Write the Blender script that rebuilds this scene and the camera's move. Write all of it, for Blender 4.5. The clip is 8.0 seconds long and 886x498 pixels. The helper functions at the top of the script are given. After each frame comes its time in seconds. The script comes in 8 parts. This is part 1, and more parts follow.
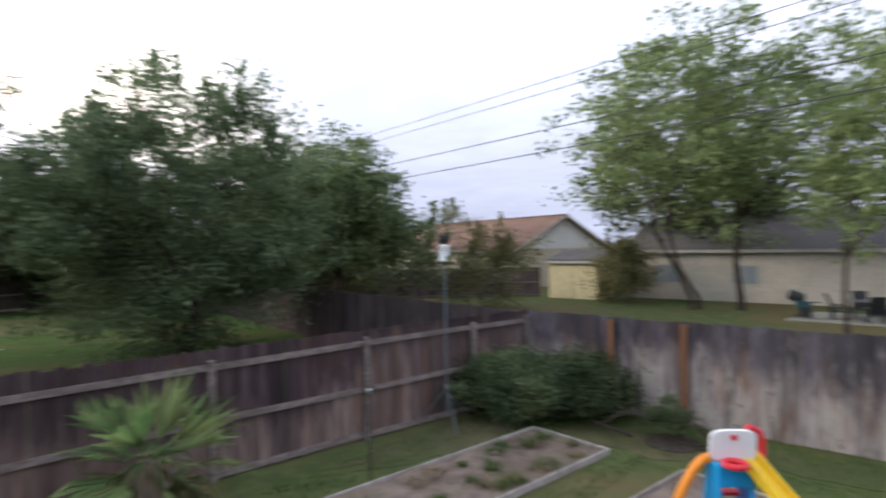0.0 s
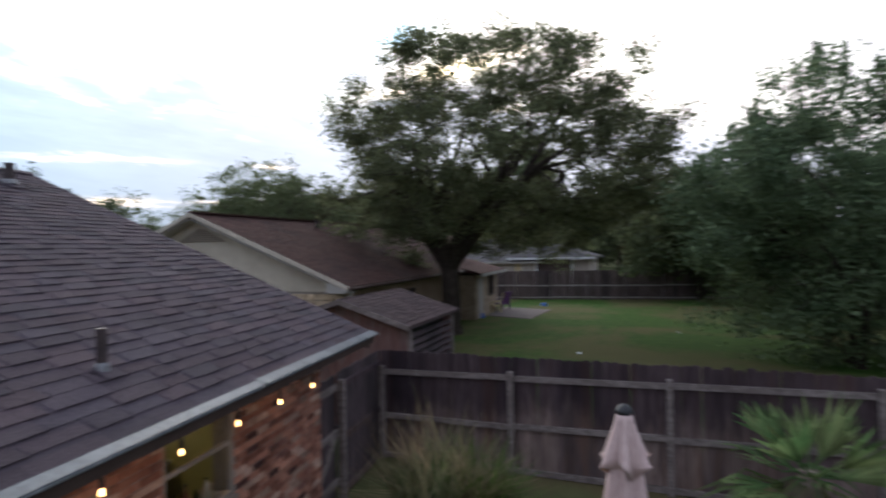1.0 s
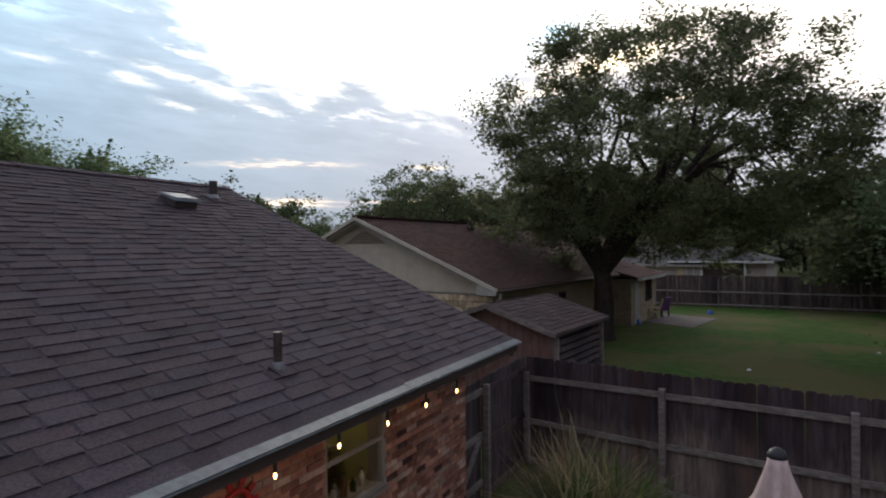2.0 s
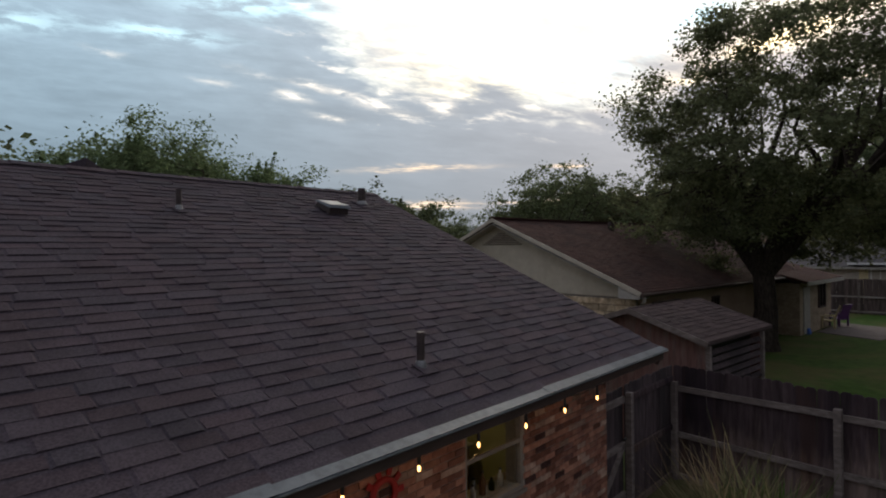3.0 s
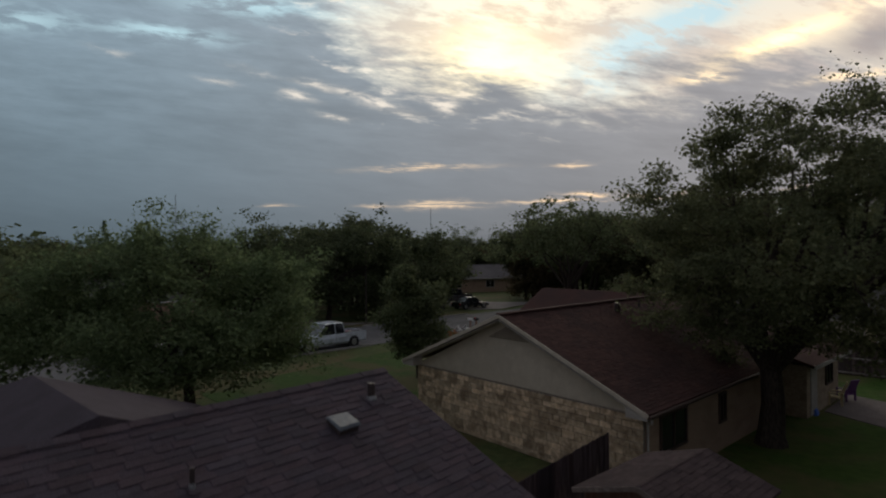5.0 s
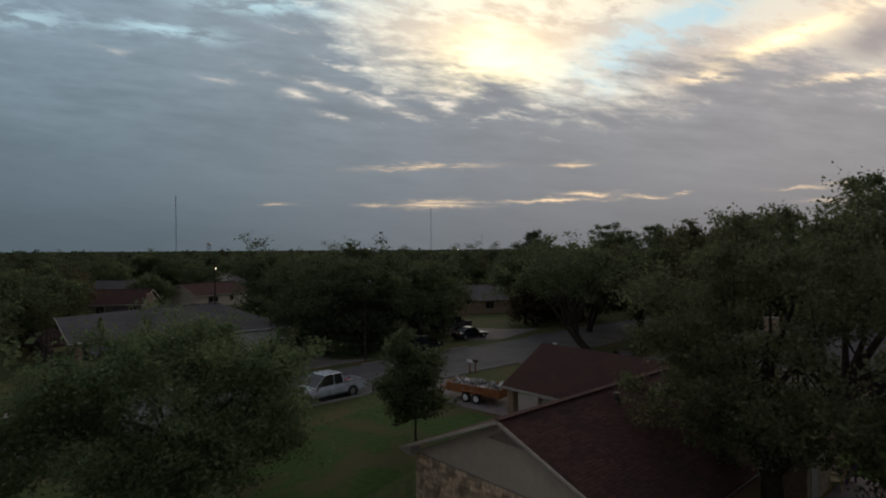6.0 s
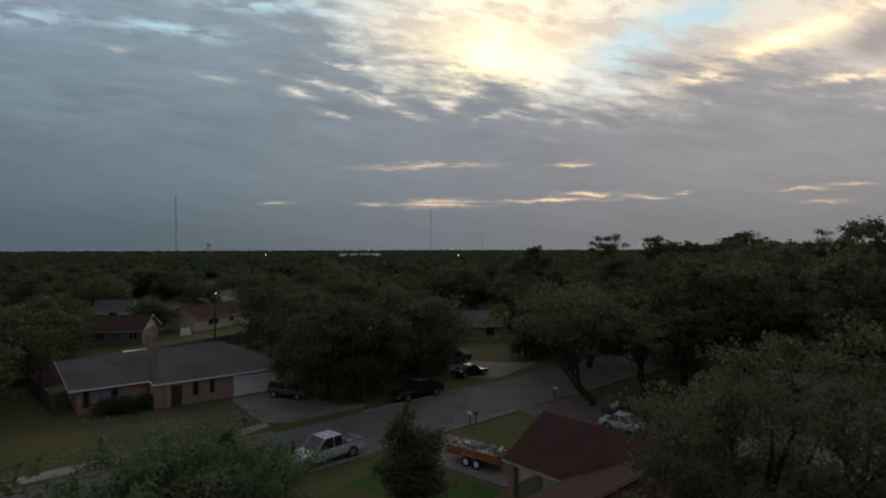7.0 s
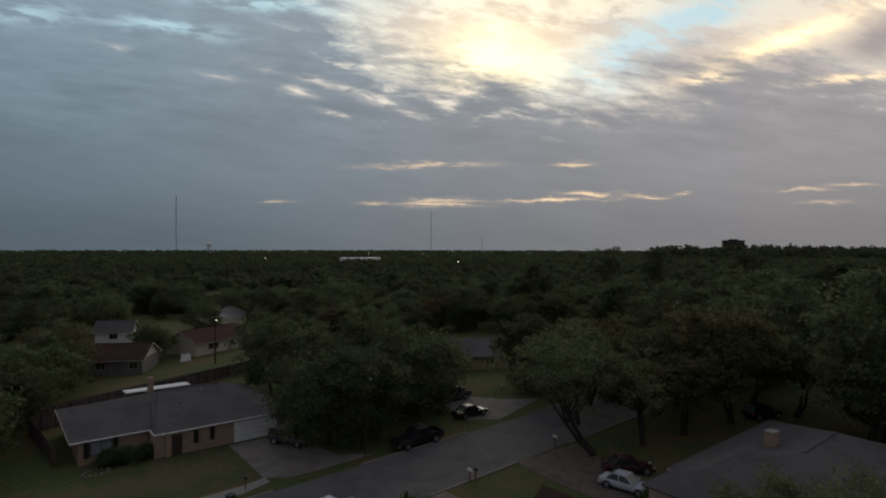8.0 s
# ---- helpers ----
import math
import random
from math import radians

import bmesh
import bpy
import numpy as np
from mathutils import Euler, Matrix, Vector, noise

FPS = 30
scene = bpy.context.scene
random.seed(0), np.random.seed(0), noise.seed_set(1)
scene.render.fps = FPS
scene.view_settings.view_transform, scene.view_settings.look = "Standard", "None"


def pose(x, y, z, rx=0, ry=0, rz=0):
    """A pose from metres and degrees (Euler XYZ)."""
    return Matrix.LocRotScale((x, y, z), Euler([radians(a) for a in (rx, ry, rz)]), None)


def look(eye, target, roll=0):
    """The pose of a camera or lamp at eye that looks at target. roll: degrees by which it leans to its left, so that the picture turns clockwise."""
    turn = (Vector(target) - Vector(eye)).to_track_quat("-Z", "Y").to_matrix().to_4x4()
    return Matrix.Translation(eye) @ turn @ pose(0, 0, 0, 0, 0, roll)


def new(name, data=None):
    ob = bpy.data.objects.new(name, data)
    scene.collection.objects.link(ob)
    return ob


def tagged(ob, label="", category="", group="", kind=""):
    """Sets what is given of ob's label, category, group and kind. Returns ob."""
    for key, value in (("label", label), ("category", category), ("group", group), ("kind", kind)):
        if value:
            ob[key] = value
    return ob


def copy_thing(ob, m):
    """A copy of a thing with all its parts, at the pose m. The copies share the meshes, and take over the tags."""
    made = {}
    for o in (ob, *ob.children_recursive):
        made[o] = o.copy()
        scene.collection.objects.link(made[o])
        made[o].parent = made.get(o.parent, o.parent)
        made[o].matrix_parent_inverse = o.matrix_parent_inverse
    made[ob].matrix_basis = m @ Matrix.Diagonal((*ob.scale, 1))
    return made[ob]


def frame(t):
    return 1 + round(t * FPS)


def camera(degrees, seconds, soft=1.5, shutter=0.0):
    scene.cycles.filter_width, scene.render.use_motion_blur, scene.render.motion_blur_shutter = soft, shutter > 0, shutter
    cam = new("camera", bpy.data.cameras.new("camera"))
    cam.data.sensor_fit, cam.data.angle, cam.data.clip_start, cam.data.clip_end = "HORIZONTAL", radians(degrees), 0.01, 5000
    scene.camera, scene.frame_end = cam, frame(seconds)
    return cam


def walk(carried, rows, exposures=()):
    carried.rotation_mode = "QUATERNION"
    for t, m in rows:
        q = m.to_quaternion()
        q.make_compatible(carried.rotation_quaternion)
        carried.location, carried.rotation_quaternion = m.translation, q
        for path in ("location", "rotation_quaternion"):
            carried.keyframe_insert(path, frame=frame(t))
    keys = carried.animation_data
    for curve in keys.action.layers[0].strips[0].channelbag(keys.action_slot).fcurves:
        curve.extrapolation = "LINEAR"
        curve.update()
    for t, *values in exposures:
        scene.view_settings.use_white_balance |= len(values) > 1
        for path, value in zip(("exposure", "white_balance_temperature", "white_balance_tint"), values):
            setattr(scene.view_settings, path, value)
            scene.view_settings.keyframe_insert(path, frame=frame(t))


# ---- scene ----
# camera: a drone that pans over a back yard, then climbs straight up
cam = camera(76.6, 8.0, soft=2.0, shutter=0.3)
PATH = [
    (0.0, pose(0.469, -0.053, 3.293, 89.60, 1.00, -138.43)),
    (0.2, pose(0.373, 0.039, 3.328, 89.85, 1.30, -126.23)),
    (0.5, pose(0.270, 0.090, 3.419, 89.88, 1.20, -108.01)),
    (0.7, pose(0.150, 0.100, 3.504, 89.88, 1.38, -95.41)),
    (0.8, pose(0.101, 0.095, 3.546, 89.95, 1.40, -89.14)),
    (1.0, pose(0.010, 0.090, 3.634, 89.92, 1.17, -77.41)),
    (1.2, pose(-0.035, 0.063, 3.700, 89.90, 0.90, -70.17)),
    (2.3, pose(-0.084, -0.080, 3.795, 90.02, 0.75, -56.86)),
    (2.5, pose(-0.098, -0.082, 3.790, 90.09, 0.85, -51.47)),
    (3.0, pose(-0.125, -0.088, 3.823, 90.15, 0.65, -47.94)),
    (3.5, pose(-0.131, -0.079, 4.112, 90.11, 0.68, -47.57)),
    (4.0, pose(-0.155, -0.048, 4.894, 90.11, 0.59, -47.58)),
    (4.5, pose(-0.205, -0.070, 5.964, 90.12, 0.55, -47.53)),
    (4.7, pose(-0.220, -0.067, 6.418, 90.12, 0.52, -47.55)),
    (5.8, pose(-0.030, -0.042, 10.327, 90.00, 0.48, -47.55)),
    (6.0, pose(-0.020, -0.035, 11.087, 90.02, 0.35, -47.53)),
    (6.5, pose(-0.035, 0.050, 13.373, 90.00, 0.15, -47.54)),
    (7.0, pose(-0.040, 0.030, 15.767, 89.95, 0.13, -47.54)),
    (7.5, pose(-0.075, 0.015, 18.285, 89.92, 0.04, -47.53)),
    (8.0, pose(-0.130, 0.030, 20.891, 89.88, -0.10, -47.54)),
]
EXPOSURE = [(0.0, 2.45, 6200, 10), (0.5, 2.15, 6100, 10), (1.0, 1.78, 5800, 10), (2.5, 1.0, 6300, 10), (3.0, 0.75, 6450, 10), (3.5, 0.5, 6500, 10), (4.0, 0.3, 6500, 10), (4.5, 0.12, 6500, 10), (6.0, -0.08, 6500, 10), (8.0, -0.08, 6500, 10)]
walk(cam, PATH, EXPOSURE)

# the low sun behind broken cloud, and the sky
SUN_DIR = Vector((0.7378 + 0.0968 * 0.675, 0.675 - 0.0968 * 0.7378, 0.334)).normalized()
sun = bpy.data.lights.new("sun", "SUN")
sun.energy, sun.angle, sun.color = 0.5, radians(30), (1.0, 0.90, 0.76)
sun_ob = new("sun", sun)
sun_ob.matrix_world = look(SUN_DIR * 200, (0, 0, 0))


class Nodes:
    """Small helper to write node trees."""

    def __init__(self, tree, keep=False):
        self.t = tree
        if not keep:
            self.t.nodes.clear()

    def add(self, kind, **kw):
        n = self.t.nodes.new(kind)
        for k, v in kw.items():
            self.put(n.inputs[k], v)
        return n

    def put(self, socket, v):
        if isinstance(v, bpy.types.NodeSocket):
            self.t.links.new(v, socket)
        else:
            socket.default_value = v

    def math(self, op, a, b=0.0, c=0.0, clamp=False):
        n = self.t.nodes.new("ShaderNodeMath")
        n.operation, n.use_clamp = op, clamp
        for s, v in zip(n.inputs, (a, b, c)):
            self.put(s, v)
        return n.outputs[0]

    def vmath(self, op, a, b=(0, 0, 0)):
        n = self.t.nodes.new("ShaderNodeVectorMath")
        n.operation = op
        self.put(n.inputs[0], a)
        if op == "SCALE":
            self.put(n.inputs["Scale"], b)
        else:
            self.put(n.inputs[1], b)
        return n.outputs["Value"] if op in ("DOT_PRODUCT", "LENGTH") else n.outputs[0]

    def mix(self, fac, a, b, blend="MIX"):
        n = self.t.nodes.new("ShaderNodeMix")
        n.data_type, n.blend_type = "RGBA", blend
        self.put(n.inputs[0], fac)
        self.put(n.inputs[6], a)
        self.put(n.inputs[7], b)
        return n.outputs[2]

    def noise(self, vec, scale, detail=4.0, rough=0.55, dist=0.0):
        n = self.add("ShaderNodeTexNoise", Vector=vec, Scale=scale, Detail=detail, Roughness=rough, Distortion=dist)
        return n.outputs["Fac"]

    def ramp(self, fac, lo, hi, a=0.0, b=1.0):
        n = self.t.nodes.new("ShaderNodeMapRange")
        n.interpolation_type = "SMOOTHSTEP"
        for s, v in zip(n.inputs, (fac, lo, hi, a, b)):
            self.put(s, v)
        return n.outputs[0]


def rgb(r, g, b):
    return (r, g, b, 1.0)


def make_world():
    """A dusk sky: a grey cloud sheet, broken and lit from behind above the low sun; u and v are the tangents of the angle across and up from the street side."""
    w = bpy.data.worlds.new("dusk")
    scene.world = w
    w.use_nodes = True
    n = Nodes(w.node_tree)
    sky = n.add("ShaderNodeTexSky")
    sky.sky_type, sky.sun_disc, sky.altitude = "NISHITA", False, 100.0
    sky.sun_elevation, sky.sun_rotation = radians(17), math.atan2(SUN_DIR.x, SUN_DIR.y)
    d = n.add("ShaderNodeTexCoord").outputs["Generated"]
    z = n.add("ShaderNodeSeparateXYZ", Vector=d).outputs["Z"]
    fw_raw = n.vmath("DOT_PRODUCT", d, (0.7378, 0.675, 0.0))
    fw = n.math("MAXIMUM", fw_raw, 0.12)
    u = n.math("DIVIDE", n.vmath("DOT_PRODUCT", d, (0.675, -0.7378, 0.0)), fw)
    v = n.math("DIVIDE", z, fw)
    ahead = n.ramp(fw_raw, 0.06, 0.70)

    # cloud texture: flat sheet overhead in perspective, drawn out across the view
    inv = n.math("DIVIDE", 1.0, n.math("ADD", n.math("MAXIMUM", z, 0.0), 0.10))
    sheet = n.vmath("MULTIPLY", d, n.add("ShaderNodeCombineXYZ", X=inv, Y=inv, Z=0.0).outputs[0])
    big = n.noise(sheet, 0.9, 4.0, 0.55, 0.4)
    fine = n.noise(sheet, 3.6, 6.0, 0.62, 0.6)
    slant = n.add("ShaderNodeCombineXYZ", X=n.math("MULTIPLY", n.math("ADD", u, n.math("MULTIPLY", v, 0.5)), 2.6), Y=n.math("MULTIPLY", n.math("ADD", v, n.math("MULTIPLY", u, 0.10)), 6.5), Z=0.0).outputs[0]
    puffs = n.noise(slant, 1.5, 8.0, 0.62, 0.35)
    wisps = n.noise(slant, 4.2, 8.0, 0.66, 0.3)
    flecks = n.noise(n.vmath("MULTIPLY", slant, (1.0, 1.5, 1.0)), 5.2, 7.0, 0.62, 0.3)
    streaks = n.noise(n.vmath("MULTIPLY", slant, (0.8, 2.2, 1.0)), 2.6, 7.0, 0.62, 0.2)

    # the grey sheet, bluer on one side and lighter towards the other, more broken higher up
    grey = n.mix(n.ramp(u, -0.75, 0.75), rgb(0.130, 0.174, 0.208), rgb(0.245, 0.235, 0.24))
    tone = n.math("ADD", n.math("MULTIPLY", puffs, 0.40), n.math("ADD", n.math("MULTIPLY", flecks, 0.22), n.math("MULTIPLY", streaks, 0.38)))
    relief = n.ramp(v, 0.08, 0.30, 0.35, 1.0)
    grey = n.vmath("SCALE", grey, n.math("MULTIPLY_ADD", n.ramp(tone, 0.34, 0.66, -0.13, 0.17), relief, 1.0))
    grey = n.vmath("SCALE", grey, n.ramp(v, 0.12, 0.5, 1.0, 1.45))
    grey = n.vmath("SCALE", grey, n.ramp(v, 0.0, 0.16, 0.74, 1.0))
    grey = n.vmath("SCALE", grey, n.ramp(n.math("MULTIPLY_ADD", v, 2.2, u), -0.75, 0.1, 0.80, 1.0))

    # the lower edge of the break above the sun: height over the horizon along u
    cr = n.t.nodes.new("ShaderNodeValToRGB")
    cr.color_ramp.interpolation = "B_SPLINE"
    rim_line = ((-0.80, 0.68), (-0.36, 0.55), (-0.26, 0.46), (-0.17, 0.345), (-0.09, 0.285), (0.03, 0.270), (0.15, 0.276), (0.28, 0.255), (0.40, 0.262), (0.52, 0.298), (0.66, 0.315), (0.80, 0.30))
    while len(cr.color_ramp.elements) < len(rim_line):
        cr.color_ramp.elements.new(0.5)
    for el, (eu, ev) in zip(cr.color_ramp.elements, rim_line):
        el.position, el.color = (eu + 0.8) / 1.6, (ev, ev, ev, 1.0)
    n.put(cr.inputs[0], n.math("DIVIDE", n.math("ADD", u, 0.8), 1.6))
    rough_v = n.math("ADD", v, n.math("MULTIPLY", n.math("SUBTRACT", puffs, 0.5), 0.26))
    rough_v = n.math("ADD", rough_v, n.math("MULTIPLY", n.math("SUBTRACT", flecks, 0.5), 0.20))
    over = n.math("SUBTRACT", rough_v, n.add("ShaderNodeSeparateColor", Color=cr.outputs[0]).outputs[0])
    brk = n.ramp(over, -0.04, 0.095)

    torn_v = n.math("ADD", v, n.math("MULTIPLY", n.math("SUBTRACT", wisps, 0.5), 0.034))
    loose_v = n.math("ADD", v, n.math("MULTIPLY", n.math("SUBTRACT", puffs, 0.5), 0.10))

    def blob(cu, cv, su, sv, tilt=0.0, vv=None):
        du = n.math("SUBTRACT", u, cu)
        dv = n.math("SUBTRACT", n.math("SUBTRACT", vv or torn_v, cv), n.math("MULTIPLY", du, tilt))
        q = n.math("ADD", n.math("POWER", n.math("ABSOLUTE", n.math("DIVIDE", du, su)), 2.0), n.math("POWER", n.math("ABSOLUTE", n.math("DIVIDE", dv, sv)), 2.0))
        return n.math("POWER", 2.718, n.math("MULTIPLY", q, -1.0))

    core = blob(0.085, 0.333, 0.085, 0.055, 0.0, loose_v)
    halo = blob(0.10, 0.39, 0.24, 0.14)
    veil = n.ramp(n.math("ADD", n.math("MULTIPLY", wisps, 0.5), n.math("MULTIPLY", puffs, 0.5)), 0.44, 0.56)
    lit = n.mix(halo, n.mix(n.ramp(u, -0.5, 0.6), rgb(0.36, 0.42, 0.45), rgb(0.56, 0.47, 0.41)), rgb(0.70, 0.58, 0.44))
    pale = n.mix(halo, n.mix(n.ramp(u, -0.35, 0.1), rgb(0.40, 0.50, 0.54), rgb(0.72, 0.65, 0.54)), rgb(0.98, 0.88, 0.66))
    torn = n.mix(veil, lit, pale)
    # blue showing through between the lit clouds
    blue = n.mix(0.2, rgb(0.47, 0.66, 0.72), n.vmath("SCALE", sky.outputs[0], 0.05))
    holes = n.math("ADD", blob(0.32, 0.340, 0.15, 0.055, 0.40, loose_v), n.math("ADD", blob(0.47, 0.43, 0.10, 0.035, 0.5, loose_v), n.math("MULTIPLY", blob(-0.25, 0.50, 0.2, 0.05, -0.2, loose_v), 0.8)))
    torn = n.mix(n.math("MULTIPLY", n.math("MINIMUM", holes, 1.0), n.ramp(wisps, 0.40, 0.56, 0.35, 0.95)), torn, blue)
    # a rosy bank across the glow and a dull one at its end
    torn = n.mix(n.math("MULTIPLY", blob(0.185, 0.382, 0.060, 0.020, -0.1, loose_v), 0.75), torn, rgb(0.62, 0.47, 0.36))
    torn = n.mix(n.math("MULTIPLY", blob(0.78, 0.375, 0.10, 0.038, 0.1, loose_v), 0.95), torn, rgb(0.31, 0.275, 0.27))
    torn = n.mix(n.math("MULTIPLY", core, 0.95), torn, rgb(1.5, 1.28, 0.78))
    torn = n.mix(n.math("MULTIPLY", blob(0.60, 0.366, 0.16, 0.034, 0.33), 0.6), torn, rgb(0.92, 0.74, 0.50))
    torn = n.mix(n.math("MULTIPLY", blob(0.605, 0.370, 0.10, 0.0125, 0.36), n.ramp(wisps, 0.30, 0.5)), torn, rgb(1.7, 1.32, 0.70))
    front = n.mix(brk, grey, torn)
    # thin cyan breaks high on the blue side
    thin = n.math("ADD", blob(-0.49, 0.392, 0.10, 0.014, -0.12), n.math("ADD", blob(-0.33, 0.437, 0.13, 0.018, -0.1), n.math("MULTIPLY", blob(-0.76, 0.42, 0.10, 0.02, -0.1), 0.8)))
    front = n.mix(n.math("MULTIPLY", n.math("MINIMUM", thin, 1.0), n.ramp(flecks, 0.40, 0.60, 0.05, 0.85)), front, rgb(0.42, 0.60, 0.66))

    # bright rims under the edge of the break, and slots low between the sheets
    rim = n.math("MULTIPLY", n.ramp(flecks, 0.55, 0.68), n.math("MULTIPLY", n.ramp(over, -0.075, -0.01), n.ramp(u, 0.30, 0.05)))
    rim = n.math("MULTIPLY", rim, n.ramp(u, -0.42, -0.18))
    front = n.mix(n.math("MULTIPLY", rim, 0.35), front, rgb(0.95, 0.84, 0.70))
    low = n.add("ShaderNodeCombineXYZ", X=n.math("MULTIPLY", u, 9.0), Y=n.math("MULTIPLY", v, 110.0), Z=7.0).outputs[0]
    cut = n.ramp(n.noise(low, 1.5, 6.0, 0.65, 0.6), 0.40, 0.60)

    def glints(spots, tilt, tint, strength, base, slim=1.0):
        """Lit cloud edges: each spot is u, v, half length, half height, brightness."""
        total = 0.0
        for su, sv, hu, hv, k in spots:
            total = n.math("ADD", total, n.math("MULTIPLY", blob(su, sv, hu, hv * slim, tilt), k))
        total = n.math("MULTIPLY", n.math("MINIMUM", total, 1.0), base)
        return n.mix(n.math("MULTIPLY", total, strength), front, tint)

    ragged = n.math("MULTIPLY_ADD", n.ramp(flecks, 0.42, 0.56), 0.85, 0.15)
    front = glints(((-0.257, 0.276, 0.026, 0.006, 1.0), (-0.225, 0.296, 0.030, 0.006, 0.8), (-0.165, 0.284, 0.020, 0.006, 0.8), (-0.192, 0.239, 0.026, 0.005, 0.9), (-0.120, 0.268, 0.026, 0.007, 1.0), (-0.080, 0.251, 0.042, 0.006, 1.0), (0.010, 0.252, 0.022, 0.009, 1.1), (-0.020, 0.268, 0.030, 0.006, 0.8), (0.185, 0.254, 0.052, 0.007, 0.55), (-0.40, 0.305, 0.030, 0.005, 0.4), (-0.335, 0.322, 0.035, 0.006, 0.35), (-0.59, 0.362, 0.03, 0.006, 0.35)), -0.2, rgb(0.95, 0.84, 0.70), 0.62, ragged)
    front = glints(((0.465, 0.305, 0.045, 0.009, 1.0), (0.74, 0.306, 0.08, 0.007, 0.9), (0.77, 0.440, 0.06, 0.010, 0.8)), 0.12, rgb(1.2, 0.93, 0.58), 0.85, ragged)
    slots = n.math("MULTIPLY_ADD", cut, 0.88, 0.12)
    front = glints(((-0.03, 0.147, 0.085, 0.0065, 0.85), (0.235, 0.152, 0.032, 0.005, 0.85), (-0.295, 0.083, 0.030, 0.004, 0.45), (-0.125, 0.078, 0.024, 0.004, 0.45), (-0.008, 0.080, 0.058, 0.0085, 0.95), (0.20, 0.086, 0.085, 0.0045, 0.9), (0.262, 0.097, 0.040, 0.0045, 1.0), (0.362, 0.091, 0.032, 0.004, 1.0), (0.43, 0.096, 0.012, 0.003, 0.8), (0.64, 0.105, 0.045, 0.004, 0.5), (0.735, 0.114, 0.045, 0.005, 0.45), (0.685, 0.083, 0.04, 0.0045, 0.35)), 0.02, rgb(1.08, 0.77, 0.47), 0.76, slots, 0.72)

    # the rest of the sky: pale lavender cloud, lighter overhead
    rest = n.mix(n.ramp(z, 0.0, 0.45), rgb(0.126, 0.131, 0.164), rgb(0.226, 0.235, 0.274))
    rest = n.vmath("SCALE", rest, n.ramp(n.math("ADD", n.math("MULTIPLY", big, 0.6), n.math("MULTIPLY", fine, 0.4)), 0.3, 0.7, 0.93, 1.09))
    front = n.vmath("SCALE", front, 1.3)
    high = n.mix(n.ramp(v, 0.5, 1.3), front, rest)
    col = n.mix(ahead, rest, high)
    bg = n.add("ShaderNodeBackground", Color=col, Strength=1.0)
    out = n.add("ShaderNodeOutputWorld")
    n.t.links.new(bg.outputs[0], out.inputs[0])


make_world()

# ---- materials ----
def mat(name, a, b, scale=8.0, rough=0.8, bump=0.3, metal=0.0, c=None, cscale=0.7, camount=0.5, rnd=0.0, stretch=(1, 1, 1), spec=0.4, fine=6.0, island=False, translucent=0.0, e=None, escale=1.1, eamount=0.5, hue=None):
    """A surface of two colours in a grain, patches of a third at a larger scale, fine relief, and a shift of tone from piece to piece."""
    m = bpy.data.materials.new(name)
    m.use_nodes = True
    n = Nodes(m.node_tree)
    pos = n.add("ShaderNodeNewGeometry").outputs["Position"]
    vec = n.vmath("MULTIPLY", pos, tuple(stretch))
    g = n.noise(vec, scale, 5.0, 0.62)
    col = n.mix(n.ramp(g, 0.32, 0.68), rgb(*a), rgb(*b))
    if c:
        patch = n.noise(vec, cscale, 4.0, 0.6, 0.4)
        col = n.mix(n.math("MULTIPLY", n.ramp(patch, 0.45, 0.62), camount), col, rgb(*c))
    if e:
        patch = n.noise(n.vmath("ADD", vec, (13.0, 5.0, 3.0)), escale, 5.0, 0.65, 0.6)
        col = n.mix(n.math("MULTIPLY", n.ramp(patch, 0.50, 0.66), eamount), col, rgb(*e))
    if rnd:
        r = n.add("ShaderNodeNewGeometry").outputs["Random Per Island"] if island else n.add("ShaderNodeObjectInfo").outputs["Random"]
        f = n.math("MULTIPLY_ADD", r, 2 * rnd, 1.0 - rnd)
        col = n.vmath("SCALE", col, f)
        if hue:
            wn = n.add("ShaderNodeTexWhiteNoise")
            wn.noise_dimensions = "1D"
            n.put(wn.inputs["W"], r)
            col = n.vmath("MULTIPLY", col, n.mix(wn.outputs["Value"], rgb(1, 1, 1), rgb(*hue)))
    bsdf = n.add("ShaderNodeBsdfPrincipled", Metallic=metal)
    n.put(bsdf.inputs["Base Color"], col)
    n.put(bsdf.inputs["Roughness"], n.math("MULTIPLY_ADD", g, 0.2, rough - 0.1, clamp=True))
    n.put(bsdf.inputs["Specular IOR Level"], spec)
    if bump:
        h = n.noise(vec, scale * fine, 3.0, 0.6)
        bp = n.add("ShaderNodeBump", Strength=bump, Distance=0.01, Height=h)
        n.put(bsdf.inputs["Normal"], bp.outputs[0])
    out = n.add("ShaderNodeOutputMaterial")
    if translucent:
        tr = n.add("ShaderNodeBsdfTranslucent")
        n.put(tr.inputs["Color"], col)
        mx = n.add("ShaderNodeMixShader")
        mx.inputs[0].default_value = translucent
        n.t.links.new(bsdf.outputs[0], mx.inputs[1])
        n.t.links.new(tr.outputs[0], mx.inputs[2])
        n.t.links.new(mx.outputs[0], out.inputs[0])
    else:
        n.t.links.new(bsdf.outputs[0], out.inputs[0])
    return m


def glass(name, tint=(0.9, 0.95, 0.95), rough=0.02):
    m = bpy.data.materials.new(name)
    m.use_nodes = True
    b = m.node_tree.nodes["Principled BSDF"]
    b.inputs["Base Color"].default_value = rgb(*tint)
    b.inputs["Roughness"].default_value = rough
    b.inputs["Transmission Weight"].default_value = 1.0
    b.inputs["IOR"].default_value = 1.45
    return m


